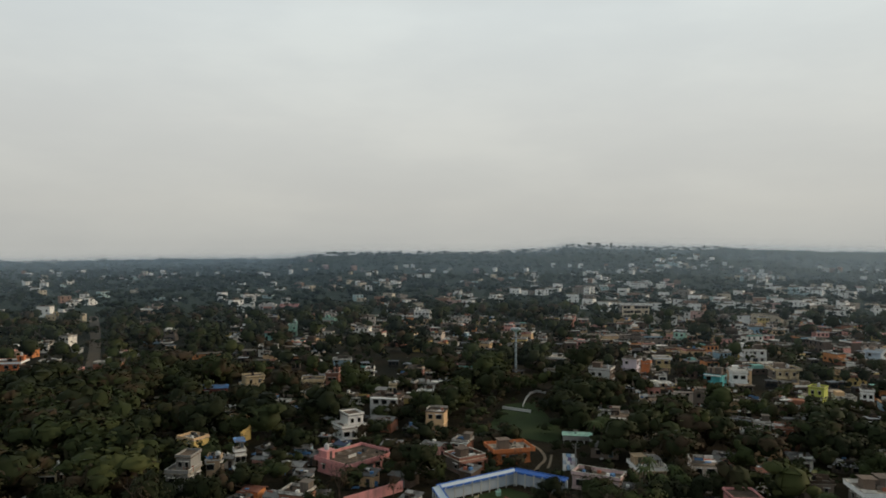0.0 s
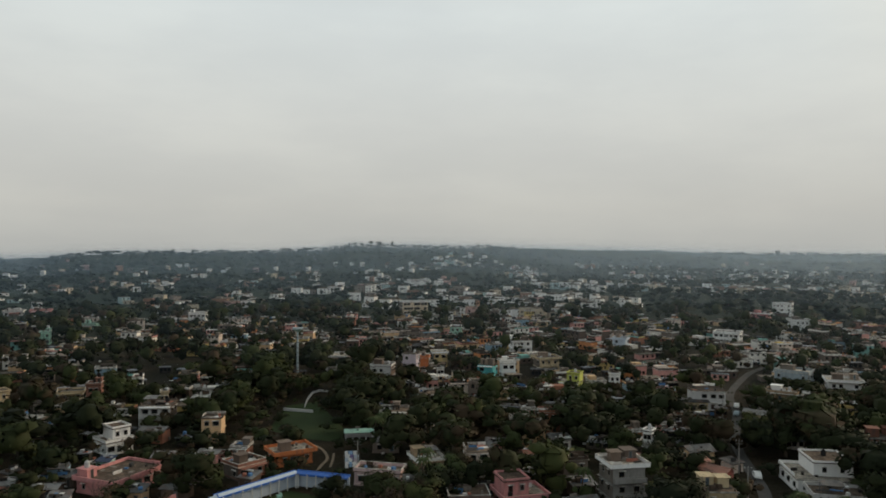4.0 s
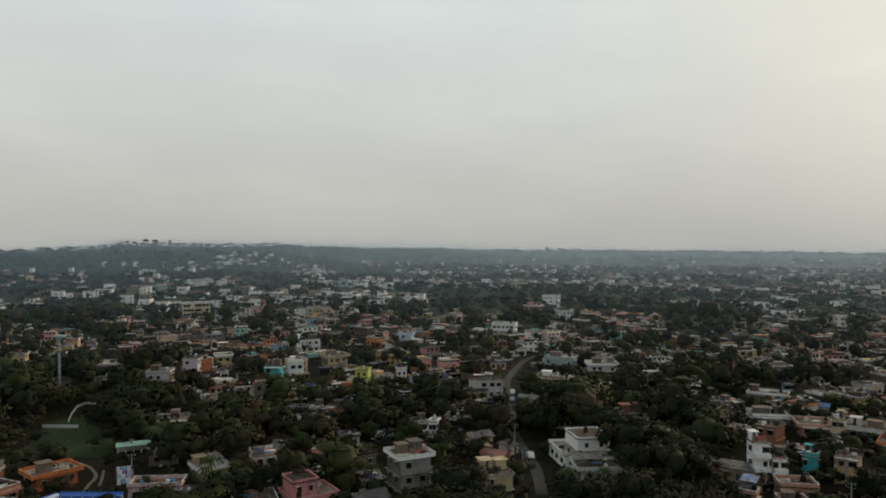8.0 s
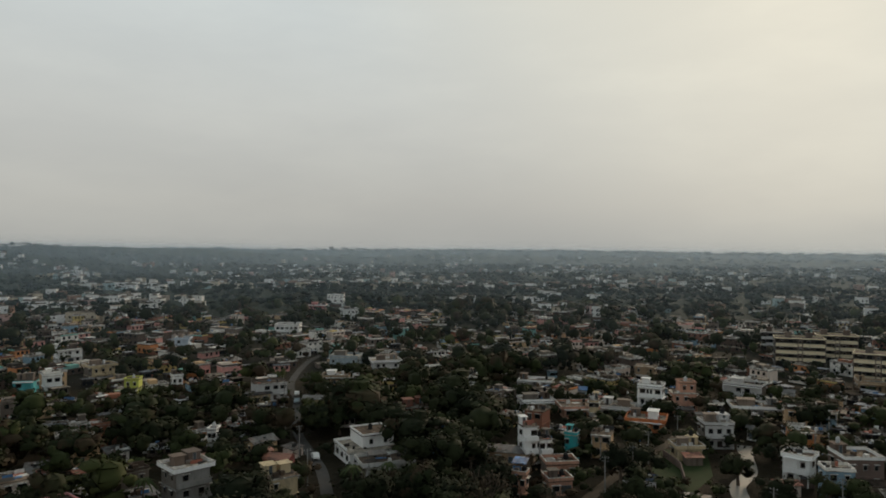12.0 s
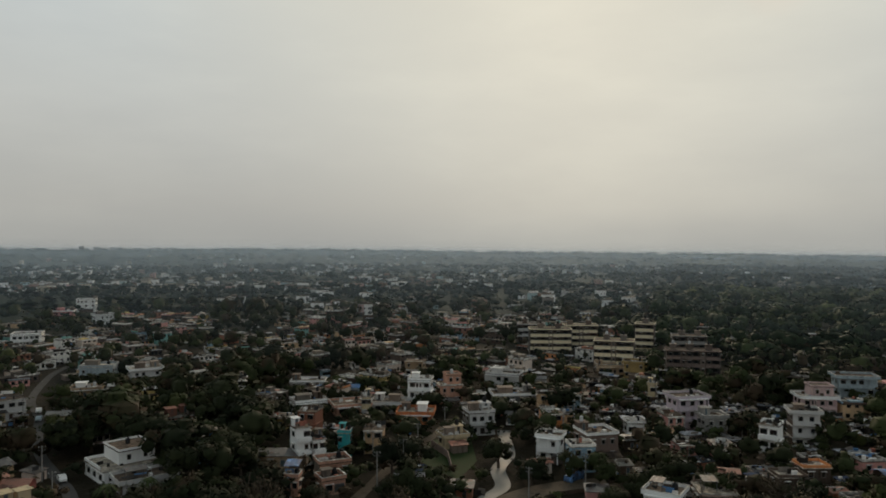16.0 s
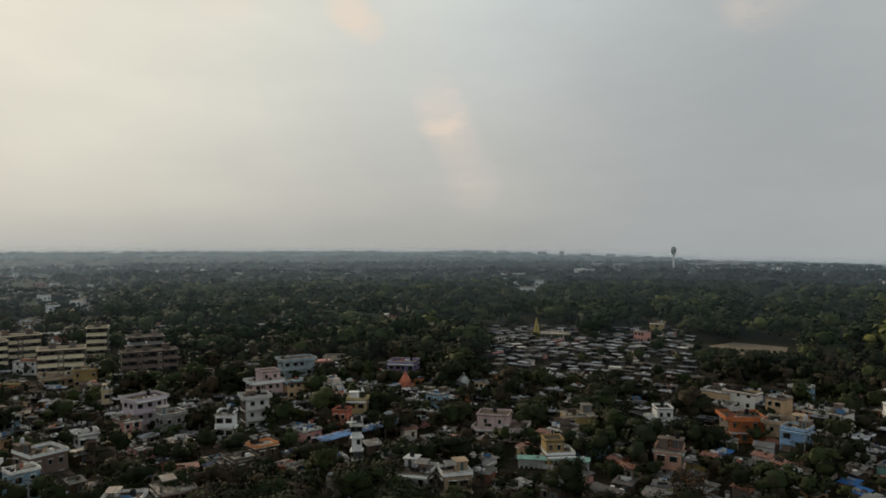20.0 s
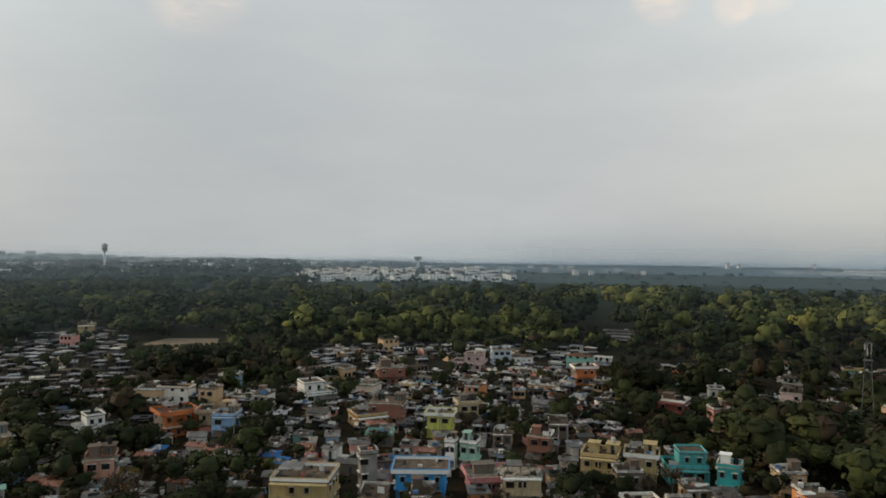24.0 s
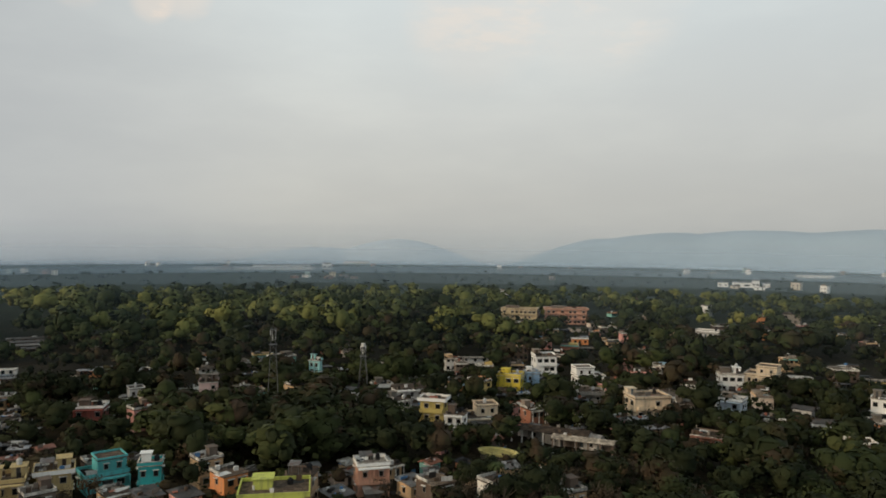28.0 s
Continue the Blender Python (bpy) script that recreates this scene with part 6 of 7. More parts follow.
KITS = [small_kit(*k) for k in ((5, 5, 1, "flat", 1), (6, 5, 2, "flat", 2), (4.5, 6, 2, "flat", 3), (6, 6, 1, "flat", 4), (6, 4.5, 1, "gable", 5), (5, 4.5, 1, "lean", 6), (7, 5, 1, "gable", 7), (5.5, 6, 2, "flat", 8), (4.5, 4.5, 1, "flat", 9), (7, 5, 1, "flat", 10), (5, 7, 2, "flat", 11), (5.5, 5, 2, "flat", 12), (4.5, 5, 1, "lean", 13))]


def small_house(x, y, face, kit):
    w, d, h, meshes, words = kit
    low = "shack" in words
    root = house_root("shack" if low else "house", x, y, face, words, "shack" if low else "house", "crowded shacks" if low else "ordinary town houses")
    for name, me, at in meshes:
        put(name, me, root, at=at)
    return root


def shack_kit(w, d, kind, seed):
    rnd = random.Random(seed)
    wall, roof = bmesh.new(), bmesh.new()
    h = rnd.uniform(2.2, 2.7)
    box(wall, -w / 2, w / 2, -d / 2, d / 2, -0.2, h)
    corrugated_roof(roof, w, d, h + 0.1, 0.6, 0.4, kind == "gable")
    out = []
    for name, bm, mats in (("wall", wall, (m_town, m_door)), ("roof", roof, ((m_tin, m_tin, m_redtile, m_tarp if seed == 7 else m_slab)[seed % 4],))):
        me = bpy.data.meshes.new(name)
        bm.to_mesh(me)
        bm.free()
        for m in mats:
            me.materials.append(m)
        out.append((name, me, Matrix.Identity(4)))
    out.append(("door", DOORS[0], Matrix.Translation((w * 0.15, -d / 2, 0.02)) @ Matrix.Diagonal((0.9, 1, 0.9, 1))))
    return w, d, h + 0.7, out, "low crowded shack with a patched sheet roof"


SHACKS = [shack_kit(*k) for k in ((4, 3.5, "lean", 1), (3.6, 3.4, "gable", 2), (4.8, 3.4, "lean", 4), (5.5, 4, "gable", 8), (3.4, 4, "lean", 5), (4.4, 3.8, "gable", 6), (3.2, 3, "lean", 7), (3.6, 3.8, "lean", 9), (4, 3.4, "gable", 12))]

RND = random.Random(11)
WOODS_NEAR, WOODS_MID, FOREST_MID, FOREST_DARK, WOODS_FAR, WOODS_RIDGE, BUSHES = [], [], [], [], [], [], []
FAR_HOUSES = []
WHITE_TOWN = []
ORDINARY = []


def spot(az0, az1, r0, r1):
    az = RND.uniform(az0, az1)
    return az, math.sqrt(RND.uniform(r0 * r0, r1 * r1))


def area(az0, az1, r0, r1):
    return math.pi * (az1 - az0) / 360 * (r1 * r1 - r0 * r0)


def street_grid(x, y):
    """The heading that the lots of a quarter share."""
    return 55 * noise.noise(Vector((x * 0.006, y * 0.006, 0.7)))


def quarter(x, y):
    """Houses stand in clusters along lanes, with groves between."""
    n = noise.noise(Vector((x * 0.016, y * 0.016, 3.1))) + 0.6 * noise.noise(Vector((x * 0.05, y * 0.05, 8.2)))
    return RND.random() < 1 / (1 + math.exp(-9 * n))


def houses_in(az0, az1, r0, r1, per_ha, shacks=0.0):
    """Scatter ordinary houses over a stretch of the plan, along its quarters' headings."""
    want = int(area(az0, az1, r0, r1) / 10000 * per_ha)
    for _ in range(want * 5):
        if want <= 0:
            break
        az, r = spot(az0, az1, r0, r1)
        x, y = polar(az, r).xy
        if r > 270 and not quarter(x, y):
            continue
        kit = RND.choice(SHACKS) if RND.random() < shacks else RND.choice(KITS)
        grid = street_grid(x, y)
        face = grid + 90 * round((az - grid) / 90) + (RND.uniform(-22, 22) if "shack" in kit[4] else RND.uniform(-5, 5))
        if not lot_free(x, y, kit[0] + 0.5, kit[1] + 0.5, face) or room_over(x, y, kit[0] * 0.5) < kit[2]:
            continue
        take(x, y, kit[0], kit[1], face, 0.0)
        if RND.random() < 0.30:
            guard(x, y, kit[0] * 0.6, kit[2], kit[2] * 0.86)
        ORDINARY.append((r, x, y, face, kit))
        if "flat" in kit[4]:
            ROOFS.append((x, y, face, kit[0] - 0.5, kit[1] - 0.5, kit[2] - 0.75))
        elif r < 300:
            ROOFS.append((x, y, face, kit[0] - 0.6, kit[1] - 0.6, kit[2] - 0.72))
            if r < 260:
                ROOFS.append((x + RND.uniform(-2, 2), y + RND.uniform(-2, 2), face, 5.5, 5.0, 0.0))
        want -= 1


def trees_in(az0, az1, r0, r1, per_ha, lo, hi, bucket, over_town=True):
    """Scatter trees over a stretch of the plan, lower where they would hide a house."""
    for _ in range(int(area(az0, az1, r0, r1) / 10000 * per_ha)):
        az, r = spot(az0, az1, r0, r1)
        x, y = polar(az, r).xy
        h = RND.uniform(lo, hi)
        if over_town:
            top = room_over(x, y, h * 0.35)
            if top < 2.2:
                continue
            h = min(h, top)
        if not free(x, y, h * 0.16):
            continue
        bucket.append((x, y, land(az, r), h))


def far_houses_in(az0, az1, r0, r1, per_ha, bucket=None):
    for _ in range(int(area(az0, az1, r0, r1) / 10000 * per_ha)):
        az, r = spot(az0, az1, r0, r1)
        x, y = polar(az, r).xy
        if (r < 620 and not free(x, y, 4)) or (bucket is None and not quarter(x, y)):
            continue
        (FAR_HOUSES if bucket is None else bucket).append((x, y, land(az, r), az + RND.choice((-30, -12, 8, 22)) + RND.uniform(-5, 5)))


# az0, az1, r0, r1, houses per hectare, share of shacks
houses_in(-20, 4, 148, 200, 75, 0.88)
houses_in(4, 40, 148, 200, 20, 0.8)
houses_in(44, 56, 155, 225, 5, 0.3)
houses_in(56, 80, 155, 225, 26, 0.3)
houses_in(78, 108, 160, 325, 100, 0.72)
houses_in(106, 126, 155, 205, 105, 0.6)
houses_in(106, 126, 205, 285, 70, 0.95)
houses_in(126, 140, 155, 245, 105, 0.85)
houses_in(127, 140, 245, 298, 100, 0.6)
houses_in(138, 164, 142, 262, 250, 0.8)
houses_in(164, 172, 142, 190, 170, 0.6)
houses_in(164, 172, 190, 365, 14, 0.5)
houses_in(140, 163, 262, 365, 210, 0.7)
houses_in(170, 187, 142, 174, 150, 0.6)
houses_in(187, 205, 142, 180, 80, 0.4)
houses_in(112, 127, 285, 460, 300, 0.97)
houses_in(-40, -12, 165, 335, 5)
houses_in(-40, -12, 335, 560, 16, 0.2)
houses_in(-12, 0, 205, 360, 36, 0.35)
houses_in(0, 12, 250, 360, 14, 0.35)
houses_in(-12, 14, 360, 560, 36, 0.2)
houses_in(12, 46, 165, 260, 40, 0.6)
houses_in(14, 40, 260, 370, 62, 0.35)
houses_in(40, 46, 260, 370, 40, 0.35)
houses_in(14, 50, 370, 560, 62, 0.25)
houses_in(46, 58, 225, 335, 24, 0.5)
houses_in(58, 84, 225, 335, 56, 0.35)
houses_in(46, 82, 335, 560, 44, 0.2)
houses_in(82, 110, 355, 510, 8, 0.2)
houses_in(190, 206, 185, 300, 26, 0.5)
houses_in(182, 190, 245, 300, 20, 0.5)
houses_in(172, 196, 240, 355, 14, 0.3)
houses_in(194, 232, 200, 370, 24, 0.35)
houses_in(200, 232, 370, 540, 9, 0.1)
far_houses_in(30, 70, 1600, 2300, 1.0)
far_houses_in(-42, -10, 540, 1600, 7)
far_houses_in(-10, 16, 540, 1000, 26)
far_houses_in(-10, 24, 1000, 1350, 9)
far_houses_in(16, 62, 540, 1000, 48)
far_houses_in(16, 64, 1000, 1600, 20)
far_houses_in(60, 84, 520, 1100, 18)
far_houses_in(60, 84, 1100, 1600, 9)
far_houses_in(84, 96, 900, 1600, 5)
far_houses_in(96, 130, 500, 1100, 1.2)
far_houses_in(120, 145, 1100, 1700, 3)
far_houses_in(139, 156, 900, 1180, 26, WHITE_TOWN)
far_houses_in(150, 232, 1180, 1400, 1.2)
far_houses_in(198, 232, 540, 1000, 2)
far_houses_in(182, 187, 900, 1010, 16)
far_houses_in(158, 166, 1020, 1200, 8)
# az0, az1, r0, r1, trees per hectare, lowest, highest
trees_in(-42, -8, 150, 285, 150, 8, 15, WOODS_NEAR)
trees_in(-8, 12, 150, 285, 90, 7, 13, WOODS_NEAR)
trees_in(12, 50, 150, 285, 105, 7, 14, WOODS_NEAR)
trees_in(40, 58, 180, 330, 120, 10, 17, WOODS_NEAR)
trees_in(-2, 13, 225, 340, 110, 10, 16, WOODS_NEAR)
trees_in(-34, -14, 165, 330, 110, 10, 17, WOODS_NEAR)
trees_in(14, 42, 165, 255, 40, 9, 15, WOODS_NEAR)
trees_in(100, 112, 225, 335, 130, 9, 14, WOODS_NEAR)
trees_in(86, 110, 138, 178, 110, 8, 13, WOODS_NEAR)
trees_in(168, 192, 176, 265, 130, 10, 17, WOODS_NEAR)
trees_in(128, 140, 292, 330, 80, 9, 14, WOODS_NEAR)
trees_in(50, 80, 150, 285, 140, 6, 13, WOODS_NEAR)
trees_in(80, 110, 150, 285, 140, 6, 13, WOODS_NEAR)
trees_in(88, 138, 140, 240, 70, 8, 13, WOODS_NEAR)
trees_in(120, 138, 150, 245, 45, 8, 13, WOODS_NEAR)
trees_in(110, 138, 140, 285, 110, 5, 11, WOODS_NEAR)
trees_in(138, 164, 140, 285, 55, 5, 12, WOODS_NEAR)
trees_in(164, 172, 140, 285, 140, 7, 14, WOODS_NEAR)
trees_in(172, 234, 140, 285, 150, 7, 15, WOODS_NEAR)
trees_in(-44, 14, 285, 580, 84, 8, 15, WOODS_MID)
trees_in(14, 84, 285, 580, 84, 8, 15, WOODS_MID)
trees_in(82, 112, 270, 390, 125, 8, 14, WOODS_MID)
trees_in(84, 130, 350, 800, 58, 11, 18, FOREST_DARK)
trees_in(126, 142, 295, 380, 80, 6, 13, WOODS_MID)
trees_in(126, 142, 245, 295, 26, 6, 13, WOODS_MID)
trees_in(64, 84, 262, 345, 70, 9, 14, WOODS_MID)
trees_in(126, 142, 300, 380, 7, 9, 13, FOREST_MID)
trees_in(112, 130, 285, 470, 28, 5, 10, WOODS_MID)
trees_in(128, 172, 285, 370, 70, 6, 12, WOODS_MID)
trees_in(138, 176, 362, 412, 70, 7, 12, FOREST_MID, False)
trees_in(138, 176, 356, 420, 100, 4, 6.5, WOODS_MID, False)
trees_in(128, 140, 375, 800, 30, 11, 18, FOREST_DARK)
trees_in(139, 202, 375, 600, 32, 13, 22, FOREST_MID)
trees_in(139, 202, 600, 700, 28, 10, 16, FOREST_MID)
trees_in(172, 234, 285, 470, 75, 8, 15, WOODS_MID)
trees_in(172, 234, 285, 470, 40, 3, 6, WOODS_MID)
trees_in(-44, 84, 285, 560, 22, 3, 6, WOODS_MID)
trees_in(200, 234, 470, 690, 32, 10, 16, FOREST_MID)
trees_in(-46, 84, 580, 1100, 23, 6, 9, WOODS_FAR, False)
trees_in(40, 86, 560, 950, 14, 6, 10, WOODS_FAR, False)
trees_in(-46, -14, 1100, 1650, 16, 7, 11, WOODS_FAR, False)
trees_in(34, 84, 1100, 1650, 18, 6, 10, WOODS_FAR, False)
trees_in(-14, 34, 1100, 1400, 12, 5, 8, WOODS_FAR, False)
trees_in(-14, 36, 1100, 1980, 15, 5, 8, WOODS_FAR, False)
trees_in(84, 139, 800, 1650, 19, 8, 13, WOODS_FAR, False)
trees_in(139, 157, 700, 1350, 9, 5, 8, WOODS_FAR, False)
trees_in(157, 236, 700, 1180, 5, 3.5, 6, WOODS_FAR, False)
trees_in(-46, -14, 1650, 3250, 3.2, 4, 7, WOODS_RIDGE, False)
trees_in(36, 130, 1650, 3250, 3.2, 4, 7, WOODS_RIDGE, False)
trees_in(126, 150, 1650, 2300, 2.0, 3, 5, WOODS_RIDGE, False)
trees_in(-42, 12, 128, 290, 220, 2.5, 6, BUSHES)
trees_in(12, 80, 128, 290, 260, 2.5, 6, BUSHES)
trees_in(80, 136, 128, 300, 260, 2.2, 5.5, BUSHES)
trees_in(136, 172, 128, 300, 120, 2.2, 5, BUSHES)
trees_in(172, 234, 128, 290, 230, 2.5, 6, BUSHES)
# the gardens right under the eye, whose crowns reach up into sight
trees_in(-42, 80, 120, 152, 110, 8, 14, WOODS_NEAR)
trees_in(80, 138, 120, 145, 100, 7, 13, WOODS_NEAR)
trees_in(138, 172, 120, 142, 60, 6, 11, WOODS_NEAR)
trees_in(172, 234, 120, 145, 120, 8, 14, WOODS_NEAR)
NEAR_TREES = 320
NEAR_HOUSES = 125
NEAR_SHACKS = 200



def grove(x, y):
    """Over 0 in the wide groves between the far quarters of the town."""
    return noise.noise(Vector((x * 0.0065, y * 0.0065, 5.3))) + 0.35 * noise.noise(Vector((x * 0.019, y * 0.019, 1.9)))


# the far town lies in loose quarters; the groves between them stand taller
FAR_HOUSES[:] = [h for h in FAR_HOUSES if grove(h[0], h[1]) < 0.10]
def grown(row, most):
    x, y, z, h = row
    tall = h * (1 + most * max(-0.3 if most < 0.5 else 0.0, grove(x, y)))
    return (x, y, z, tall if tall < h else max(h, min(tall, room_over(x, y, tall * 1.2))))


WOODS_MID[:] = [grown(t, 0.7) for t in WOODS_MID]
WOODS_FAR[:] = [grown(t, 0.6 if math.hypot(t[0], t[1]) < 1200 else 0.2) for t in WOODS_FAR]

ORDINARY.sort(key=lambda o: o[0])
kept_ = [o for o in ORDINARY if "shack" not in o[4][4]][:NEAR_HOUSES] + [o for o in ORDINARY if "shack" in o[4][4]][:NEAR_SHACKS]
for _, x_, y_, face_, kit_ in kept_:
    small_house(x_, y_, face_, kit_)
near_ = {(o[1], o[2]) for o in kept_}

# houses further back, joined by district
def far_block(name, rows, label, wall=None):
    boxes = []
    for x, y, z, face in rows:
        r = random.Random(int(x * 7 + y * 13))
        a = radians(face)
        w, d = r.uniform(3.4, 6.0), r.uniform(3.0, 4.6)
        if math.hypot(x, y) > 1000 and wall is None:
            w, d = w * 0.75, d * 0.75
        h = STOREY * r.choice((1, 1, 1.5, 2, 2, 2.5))
        c, s = math.cos(a), math.sin(a)
        boxes.append((x, y, z - 0.5, w, d, h + 0.5, a, 0))
        boxes.append((x, y, z + h, w + 0.3, d + 0.3, 0.18, a, 1))
        u = r.uniform(-0.5, 0.5) * w
        if r.random() < 0.7:
            boxes.append((x + u * c, y - u * s, z + h + 0.18, w * r.uniform(0.25, 0.5), d * 0.45, r.uniform(0.5, 1.8), a, 1))
        for k in range(int(h / STOREY)):
            for i in (-1, 1):
                ux, uy = i * w * 0.5, -d
                boxes.append((x + ux * c + uy * s, y - ux * s + uy * c, z + k * STOREY + 0.9, 0.65, 0.05, 1.5, a, 2))
    ob = put(name, boxes_mesh(name, boxes, (wall or m_distant_town, m_far_slab, m_pane)))
    return tagged(ob, label, "houses", kind="stuff")


far_block("white_town", WHITE_TOWN, "bright white houses packed together beyond the forest", PAINT["white"])
mid_ = []
for _, x_, y_, face_, (w_, d_, h_, _, words_) in [o for o in ORDINARY if (o[1], o[2]) not in near_]:
    a_ = radians(face_)
    c_, s_ = math.cos(a_), math.sin(a_)
    r_ = random.Random(int(x_ * 5 + y_ * 3))
    tall_ = h_ - 0.9
    low_ = "shack" in words_
    if low_:
        w_, d_, tall_ = w_ * r_.uniform(0.8, 1.5), d_ * r_.uniform(0.7, 1.1), tall_ * r_.uniform(0.85, 1.3)
    else:
        w_, tall_ = w_ * r_.choice((1.1, 1.5, 1.9)), tall_ * r_.choice((0.6, 0.7, 0.8, 0.95))
    mid_.append((x_, y_, -0.2, w_ / 2, d_ / 2, tall_ + 0.2, a_, 5 if low_ and r_.random() < 0.8 else 0))
    mid_.append((x_, y_, tall_, w_ / 2 + 0.3, d_ / 2 + 0.3, 0.16, a_, 4 if low_ and r_.random() < 0.85 else 3 if r_.random() < 0.16 else 1))
    if "flat" in words_:
        u_ = r_.uniform(-0.3, 0.3) * w_
        mid_.append((x_ + u_ * c_ + 1.2 * s_, y_ - u_ * s_ + 1.2 * c_, tall_ + 0.16, w_ * r_.uniform(0.15, 0.3), d_ * 0.3, r_.uniform(0.5, 1.7), a_, 1 if r_.random() < 0.7 else 0))
        for v_ in (-1, 1):
            mid_.append((x_ + v_ * d_ / 2 * s_, y_ + v_ * d_ / 2 * c_, tall_ + 0.16, w_ / 2 + 0.1, 0.10, 0.6, a_, 3 if int(x_) % 2 else 0))
            mid_.append((x_ + v_ * w_ / 2 * c_, y_ - v_ * w_ / 2 * s_, tall_ + 0.16, 0.10, d_ / 2 - 0.1, 0.6, a_, 3 if int(x_) % 2 else 0))
    for k_ in range(max(1, round(tall_ / STOREY))):
        for i_ in (-1, 0, 1):
            ux_, uy_ = i_ * w_ * 0.31 + r_.uniform(-0.3, 0.3), -d_ / 2
            mid_.append((x_ + ux_ * c_ + uy_ * s_, y_ - ux_ * s_ + uy_ * c_, k_ * STOREY + 0.9, 0.6, 0.05, 1.35, a_, 2))
tagged(put("crowded_houses", boxes_mesh("crowded_houses", mid_, (m_far_town, m_far_slab, m_pane, m_coping, m_far_tin, m_hut_loggia_shade))), "crowded weathered houses further back in the town", "houses", kind="stuff")

# odds and ends on the roofs and in the yards: bricks, cloth, sheets, drums
junk_ = []
r_ = random.Random(77)
for x_, y_, face_, w_, d_, z_ in ROOFS:
    a_ = radians(face_)
    c_, s_ = math.cos(a_), math.sin(a_)
    for _ in range(r_.choice((4, 6, 8, 11)) if math.hypot(x_, y_) < 300 else 2):
        u_, v_ = r_.uniform(-0.45, 0.45) * w_, r_.uniform(-0.45, 0.45) * d_
        flat_ = r_.random()
        if flat_ < 0.35:
            size_ = (r_.uniform(0.4, 1.7), r_.uniform(0.3, 1.2), r_.uniform(0.04, 0.12))
        elif flat_ < 0.55:
            size_ = (r_.uniform(0.5, 1.3), 0.04, r_.uniform(0.7, 1.3))
        else:
            size_ = (r_.uniform(0.2, 0.55), r_.uniform(0.2, 0.5), r_.uniform(0.3, 1.1))
        junk_.append((x_ + u_ * c_ + v_ * s_, y_ - u_ * s_ + v_ * c_, z_ - 0.02, *size_, a_ + r_.uniform(-0.4, 0.4), 0))
tagged(put("roof_clutter", boxes_mesh("roof_clutter", junk_, (m_junk,))), "cloth, sheets, bricks and drums littering flat roofs", "clutter", kind="stuff")

for k_, (a0_, a1_) in enumerate(((-40, 10), (10, 45), (45, 80), (80, 130), (130, 180), (180, 250))):
    rows_ = [h for h in FAR_HOUSES if a0_ <= (math.degrees(math.atan2(h[0], h[1])) + 60) % 360 - 60 < a1_]
    if rows_:
        far_block("far_houses", rows_, "pale low houses scattered through distant greenery")


# ---- trees ----
def blob(rng, centre, radii, segments=6, rings=3):
    """A ragged inner mass of foliage as loose quads, and its outward directions."""
    out, way = [], []
    for i in range(rings):
        e0, e1 = (-0.35 + 0.85 * i / rings) * math.pi, (-0.35 + 0.85 * (i + 1) / rings) * math.pi
        for j in range(segments):
            a0, a1 = 2 * math.pi * j / segments, 2 * math.pi * (j + 1) / segments
            ball = [(math.cos(e) * math.cos(a), math.cos(e) * math.sin(a), math.sin(e)) for e, a in ((e0, a0), (e0, a1), (e1, a1), (e1, a0))]
            out.append([[c + r * b * k for c, r, b in zip(centre, radii, p)] for p, k in zip(ball, rng.uniform(0.86, 1.1, 4))])
            way.append(ball)
    return np.array(out), np.array(way)


def leaf_cloud(rng, n, size, lobes, cores=99, facets=(6, 3), loose=0.14, inner=0.64):
    """n leaf clumps as small tilted quads over the lobes of a crown, round darker inner masses. A lobe: centre, radii.
    Gives the quads and the directions in which the crown's surface looks at their corners."""
    pick = rng.integers(0, len(lobes), n)
    c = np.array([l[0] for l in lobes], np.float32)[pick]
    r = np.array([l[1] for l in lobes], np.float32)[pick]
    v = rng.normal(size=(n, 3))
    v[:, 2] = np.where(v[:, 2] < -0.4, -v[:, 2] * 0.6, v[:, 2])
    v /= np.linalg.norm(v, axis=1, keepdims=True)
    p = c + v * r * rng.uniform(0.72 - loose, 1.10 + loose * 0.5, (n, 1))
    nrm = v + rng.normal(size=(n, 3)) * 0.34
    nrm /= np.linalg.norm(nrm, axis=1, keepdims=True)
    side = np.cross(nrm, rng.normal(size=(n, 3)))
    side /= np.linalg.norm(side, axis=1, keepdims=True)
    up = np.cross(nrm, side)
    s = (size * rng.uniform(0.55, 1.3, (n, 1)))
    e = s * rng.uniform(0.5, 1.0, (n, 1))
    leaves = np.stack([p - side * s, p - up * e * 0.8 + nrm * s * 0.15, p + side * s, p + up * e], 1)
    heart = np.array(lobes[0][0], np.float32) * (1, 1, 0.75)
    out = (p - heart) / np.maximum(np.linalg.norm(p - heart, axis=1, keepdims=True), 0.01)
    soft = v * 0.34 + out * 0.80 + nrm * 0.10
    soft /= np.linalg.norm(soft, axis=1, keepdims=True)
    quads, ways = [leaves], [np.repeat(soft[:, None], 4, 1)]
    for l in lobes[:cores]:
        q, w = blob(rng, l[0], [k * inner for k in l[1]], *facets)
        out = q - heart
        w = w * 0.45 + out / np.maximum(np.linalg.norm(out, axis=2, keepdims=True), 0.01) * 0.75
        w /= np.maximum(np.linalg.norm(w, axis=2, keepdims=True), 0.01)
        quads.append(q), ways.append(w)
    return np.concatenate(quads), np.concatenate(ways)


def soft_mesh(name, cloud, mat):
    """A mesh of leaf clumps, shaded by the rounded surface of the crown."""
    me = quads_mesh(name, cloud[0], mat)
    me.polygons.foreach_set("use_smooth", np.ones(len(me.polygons), bool))
    me.attributes.new("custom_normal", "FLOAT_VECTOR", "POINT").data.foreach_set("vector", np.asarray(cloud[1], np.float32).ravel())
    return me


